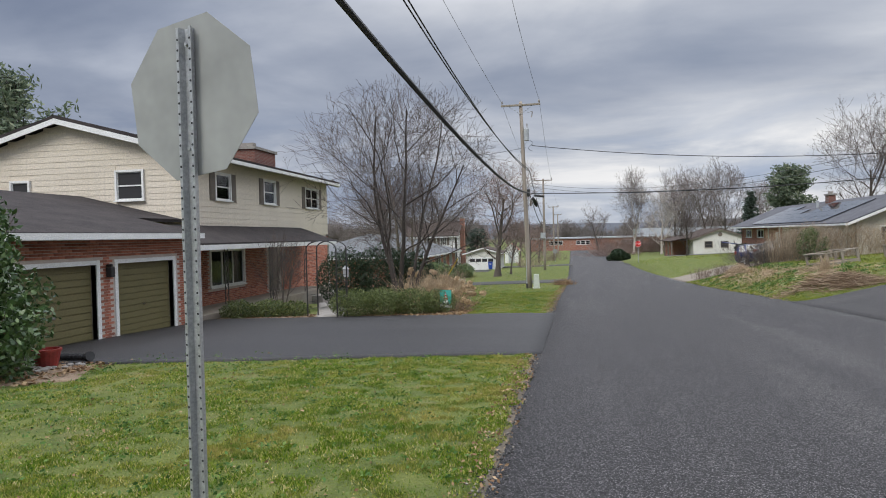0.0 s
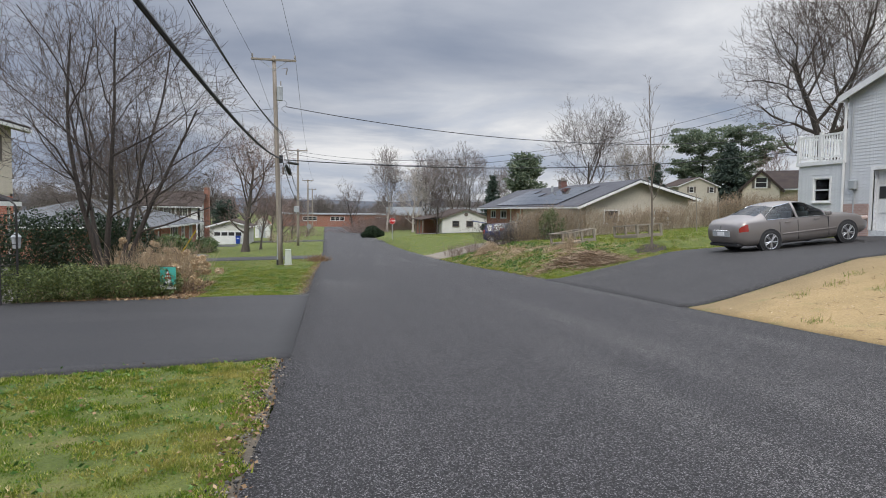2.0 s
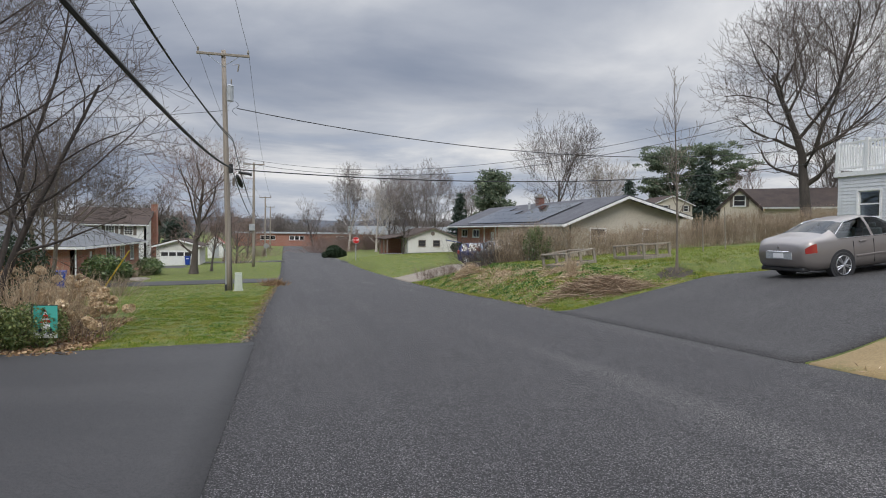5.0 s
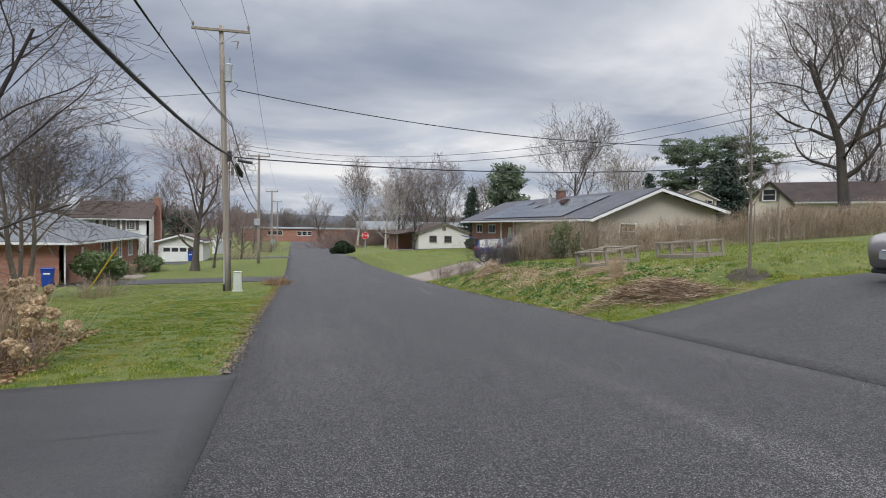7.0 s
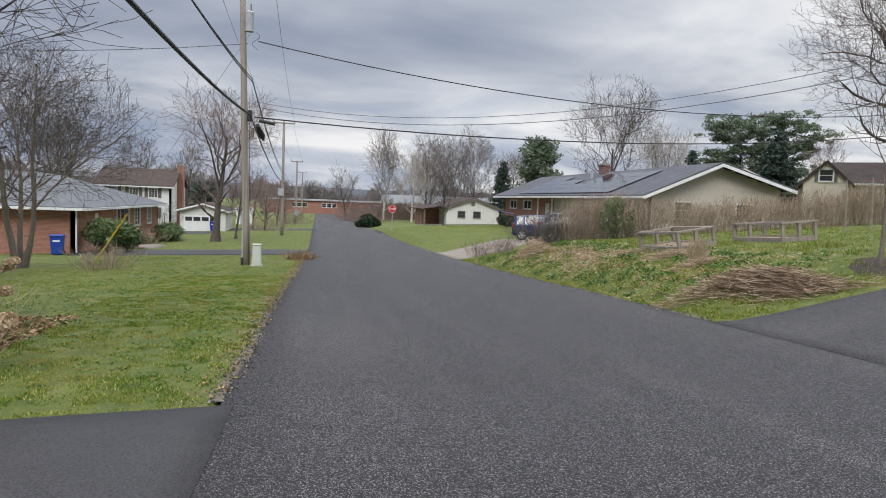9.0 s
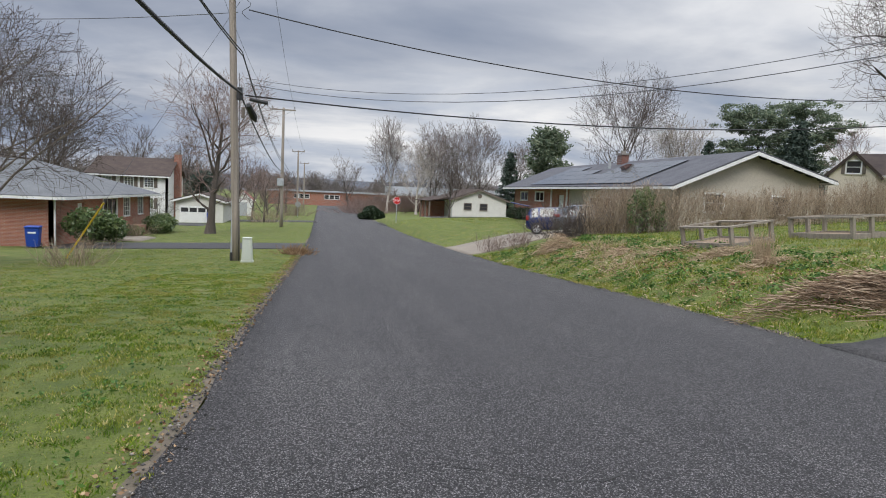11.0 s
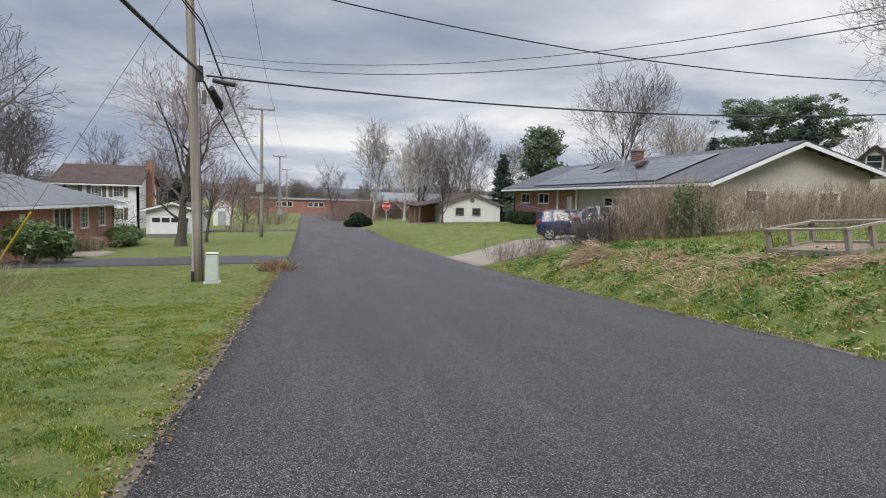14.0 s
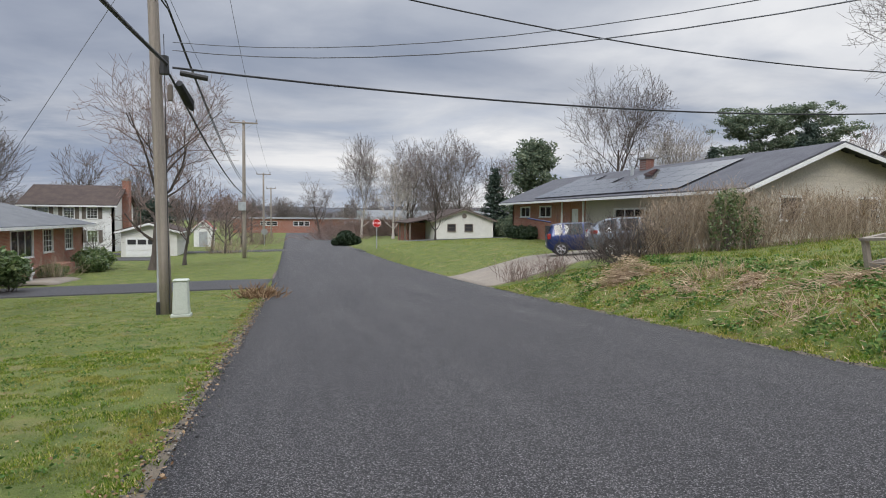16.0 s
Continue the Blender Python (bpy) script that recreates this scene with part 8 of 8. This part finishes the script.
def garden_pen(at, w, d, rz, label):
    t = thing("garden_pen", at, rz, label, "raised bed", "fenced raised beds")
    fall_x = (gz(at[0] + w, at[1]) - gz(at[0], at[1])) / w
    fall_y = (gz(at[0], at[1] + d) - gz(at[0], at[1])) / d
    t.rotation_euler = (math.atan(fall_y), -math.atan(fall_x), radians(rz))
    for x in (0, w / 2, w):
        for y in (0, d):
            part("post", boxes((x - 0.05, x + 0.05, y - 0.05, y + 0.05, -0.3, 0.62)), M_timber, t)
    for y in (0, d):
        part("rail", boxes((-0.08, w + 0.08, y - 0.07, y + 0.07, 0.60, 0.65)), M_timber, t)
        part("kerb_board", boxes((0.05, w - 0.05, y - 0.03, y + 0.03, -0.2, 0.15)), M_timber, t)
    for x in (0, w):
        part("rail", boxes((x - 0.07, x + 0.07, 0.07, d - 0.07, 0.595, 0.645)), M_timber, t)
        part("kerb_board", boxes((x - 0.03, x + 0.03, 0.05, d - 0.05, -0.2, 0.15)), M_timber, t)
    bm = bmesh.new()
    for y in (0, d):
        for k in range(int(w / 0.2)):
            tube(bm, (k * 0.2 + 0.1, y, 0.2), (k * 0.2 + 0.1, y, 0.60), 0.002, 0.002, 3, False)
        for z in (0.27, 0.36, 0.45, 0.53):
            tube(bm, (0, y, z), (w, y, z), 0.002, 0.002, 3, False)
    for x in (0, w):
        for k in range(int(d / 0.2)):
            tube(bm, (x, k * 0.2 + 0.1, 0.2), (x, k * 0.2 + 0.1, 0.60), 0.002, 0.002, 3, False)
    part("wire_mesh", bm, M_iron, t, kind="stuff")
    part("soil", boxes((0.04, w - 0.04, 0.04, d - 0.04, -0.25, 0.1)), M_mulch, t)


garden_pen(rise(11.68, 32.55), 1.35, 2.2, 3, "weathered timber raised bed fenced with wire mesh")
garden_pen(rise(14.85, 31.72), 1.3, 2.2, 3, "weathered timber raised bed fenced with wire mesh near the hedge")
for x, y, h in ((19.7, 34.2, 2.0), (21.3, 34.6, 2.1)):
    t = thing("garden_stake", rise(x, y), label="pale slanting wooden garden stake", category="stake", group="garden stakes")
    part("stake", tubes(((0, 0, -0.2), (-0.12, 0, h), 0.03, 0.025), n=6), M_timber, t)

# mulch ring round the sapling
v, f = [], []
for i in range(4):
    for j in range(24):
        a, r = j * math.tau / 24, i / 3 * (0.62 + 0.05 * math.sin(j * 2.1))
        x, y = 12.0 + math.cos(a) * r, 25.5 + math.sin(a) * r * 0.8
        v.append((x, y, gz(x, y) + 0.012 * (1 - r) + 0.008))
for i in range(3):
    for j in range(24):
        f.append((i * 24 + j, i * 24 + (j + 1) % 24, (i + 1) * 24 + (j + 1) % 24, (i + 1) * 24 + j))
tagged(raw("mulch_ring", v, f, M_darksoil), "dark mulch ring round the sapling", "mulch", kind="structure")

# garden flag: teal banner with plain shapes
t = thing("garden_flag", (-4.32, 20.0, gz(-4.32, 20.0)), -8, "small teal and white garden flag on a metal stand", "garden flag")
part("stand", tubes(((-0.22, 0, -0.1), (-0.22, 0, 0.78), 0.008), ((-0.22, 0, 0.76), (0.2, 0, 0.76), 0.008), n=6), M_iron, t)
bm = boxes((-0.19, 0.19, -0.004, 0.004, 0.2, 0.75))
fl = part("banner", bm, plain("teal_cloth", (0.06, 0.36, 0.30), 0.9), t)
bm = bmesh.new()
vs = [bm.verts.new(p) for p in ((-0.19, -0.006, 0.2), (0.19, -0.006, 0.2), (0.19, -0.006, 0.30), (-0.19, -0.006, 0.33))]
bm.faces.new(vs)
part("white_band", bm, M_signwhite, fl)
for k in range(5):
    bm = bmesh.new()
    z0, z1 = 0.46 + k * 0.045, 0.46 + (k + 1) * 0.045
    w0, w1 = 0.085 * (1 - k / 5), 0.085 * (1 - (k + 1) / 5)
    vs = [bm.verts.new(p) for p in ((-w0, -0.007, z0), (w0, -0.007, z0), (max(w1, 0.004), -0.007, z1), (-max(w1, 0.004), -0.007, z1))]
    bm.faces.new(vs)
    part("stripe", bm, M_red if k % 2 == 0 else M_signwhite, fl)
part("pale_shape", tubes(((0, -0.006, 0.4), (0, -0.009, 0.4), 0.075), n=12), M_signwhite, fl)
part("dark_shape", boxes((-0.11, -0.03, -0.008, -0.006, 0.28, 0.36), (0.03, 0.11, -0.008, -0.006, 0.28, 0.36)), plain("navy_print", (0.02, 0.025, 0.06), 0.9), fl)

# garden arbour at the walk
t = thing("garden_arbour", rise(-7.9, 19.0), -25, "dark weathered metal garden arbour over the walk", "arbour")
for x in (-0.65, 0.65):
    for y in (-0.22, 0.22):
        part("post", tubes(((x, y, -0.1), (x, y, 2.15), 0.022), n=6), M_iron, t)
    for k in range(9):
        part("rung", tubes(((x, -0.22, 0.25 + k * 0.22), (x, 0.22, 0.25 + k * 0.22), 0.008), n=5), M_iron, t)
for y in (-0.22, 0.22):
    bm = bmesh.new()
    for k in range(10):
        a, b = math.pi * k / 10, math.pi * (k + 1) / 10
        tube(bm, (0.65 * math.cos(a), y, 2.15 + 0.25 * math.sin(a)), (0.65 * math.cos(b), y, 2.15 + 0.25 * math.sin(b)), 0.02, 0.02, 6)
    part("arch", bm, M_iron, t)
t = thing("garden_lantern", rise(-7.3, 19.1), label="pale glass garden lantern on an iron post", category="lantern")
part("post", tubes(((0, 0, -0.1), (0, 0, 1.25), 0.02), n=6), M_iron, t)
part("lamp_head", tubes(((0, 0, 1.25), (0, 0, 1.5), 0.08, 0.1), ((0, 0, 1.5), (0, 0, 1.6), 0.12, 0.03), n=8), M_metalgrey, t)

# pot, drain pipe and stones by the garage
t = thing("flower_pot", rise(-9.25, 9.45), label="red glazed flower pot in the mulch bed", category="flower pot")
bm = bmesh.new()
for z0, z1, r0, r1 in ((0, 0.3, 0.15, 0.21), (0.3, 0.34, 0.225, 0.225), (0.34, 0.341, 0.225, 0.19), (0.341, 0.28, 0.19, 0.18)):
    tube(bm, (0, 0, z0), (0, 0, z1), r0, r1, 18, cap=z0 == 0)
part("pot", bm, M_terracotta, t)
part("soil", tubes(((0, 0, 0.26), (0, 0, 0.29), 0.185), n=18), M_mulch, t)
t = thing("drain_pipe", rise(-9.2, 10.1), label="black corrugated drain pipe along the drive edge", category="drain pipe")
bm = bmesh.new()
for k in range(26):
    tube(bm, (-0.9 + k * 0.04, 0.05, 0.1), (-0.86 + k * 0.04, 0.05, 0.1), 0.062 if k % 2 else 0.052, None, 10)
part("pipe", bm, M_black, t)
part("end_cap", tubes(((0.14, 0.05, 0.1), (0.22, 0.02, 0.12), 0.085), n=12), M_black, t)
rr = random.Random(3)
for k in range(22):
    x, y = rr.uniform(-9.9, -8.6), rr.uniform(8.9, 9.7)
    bm = bmesh.new()
    bmesh.ops.create_icosphere(bm, subdivisions=1, radius=rr.uniform(0.04, 0.1))
    for v in bm.verts:
        v.co *= rr.uniform(0.8, 1.15)
        v.co.z *= 0.6
    o = tagged(part("edging_stone", bm, M_stone), "small pale edging stone in the bed", "stone", "edging stones")
    o.location = (x, y, gz(x, y) + 0.04)

# guy wire with yellow guard
gy = rise(-8.9, 43.2)
t = thing("guy_wire", gy, label="steel guy wire with a yellow plastic guard", category="guy wire")
dv = Vector((P1[0], P1[1], P1[2] + 9.6)) - Vector(gy)
part("wire", tubes(((0, 0, 0), tuple(dv), 0.008), n=4), M_wire_g, t)
part("guard", tubes(((0, 0, 0), tuple(dv.normalized() * 2.6), 0.035), n=8), plain("yellow_plastic", (0.62, 0.42, 0.03), 0.5), t, "yellow guard sleeve")

# urn by the brick house step
t = thing("garden_urn", rise(-11.0, 58.2), label="small white garden urn on the step", category="urn")
bm = bmesh.new()
for z0, z1, r0, r1 in ((0, 0.08, 0.16, 0.14), (0.08, 0.3, 0.07, 0.07), (0.3, 0.5, 0.09, 0.17), (0.5, 0.62, 0.17, 0.1), (0.62, 0.75, 0.08, 0.12)):
    tube(bm, (0, 0, z0), (0, 0, z1), r0, r1, 14)
part("urn_body", bm, M_white, t, smooth=False)
slanted("doorstep", [(-9.4, 56.2), (-9.4, 60.2), (-12.3, 60.2), (-12.3, 56.2)], 0.14, M_concrete, "pale concrete walk before the brick house", "path", 6)
slanted("sidewalk", [(8.6, 100.5), (8.6, 102.0), (60, 102.0), (60, 100.5)], 0.04, M_concrete, "pale concrete path along the side street", "path", 8)

# ---- single bricks of the garage front ----
brick_courses("brickwork", "x", -11.3, 1, 8.6, 16.9, 0.86, 3.34, w_gar, [(a - 0.12, b + 0.12, c - 0.1, d + 0.12) for a, b, c, d in doors], 300, (12.9, 16.9))
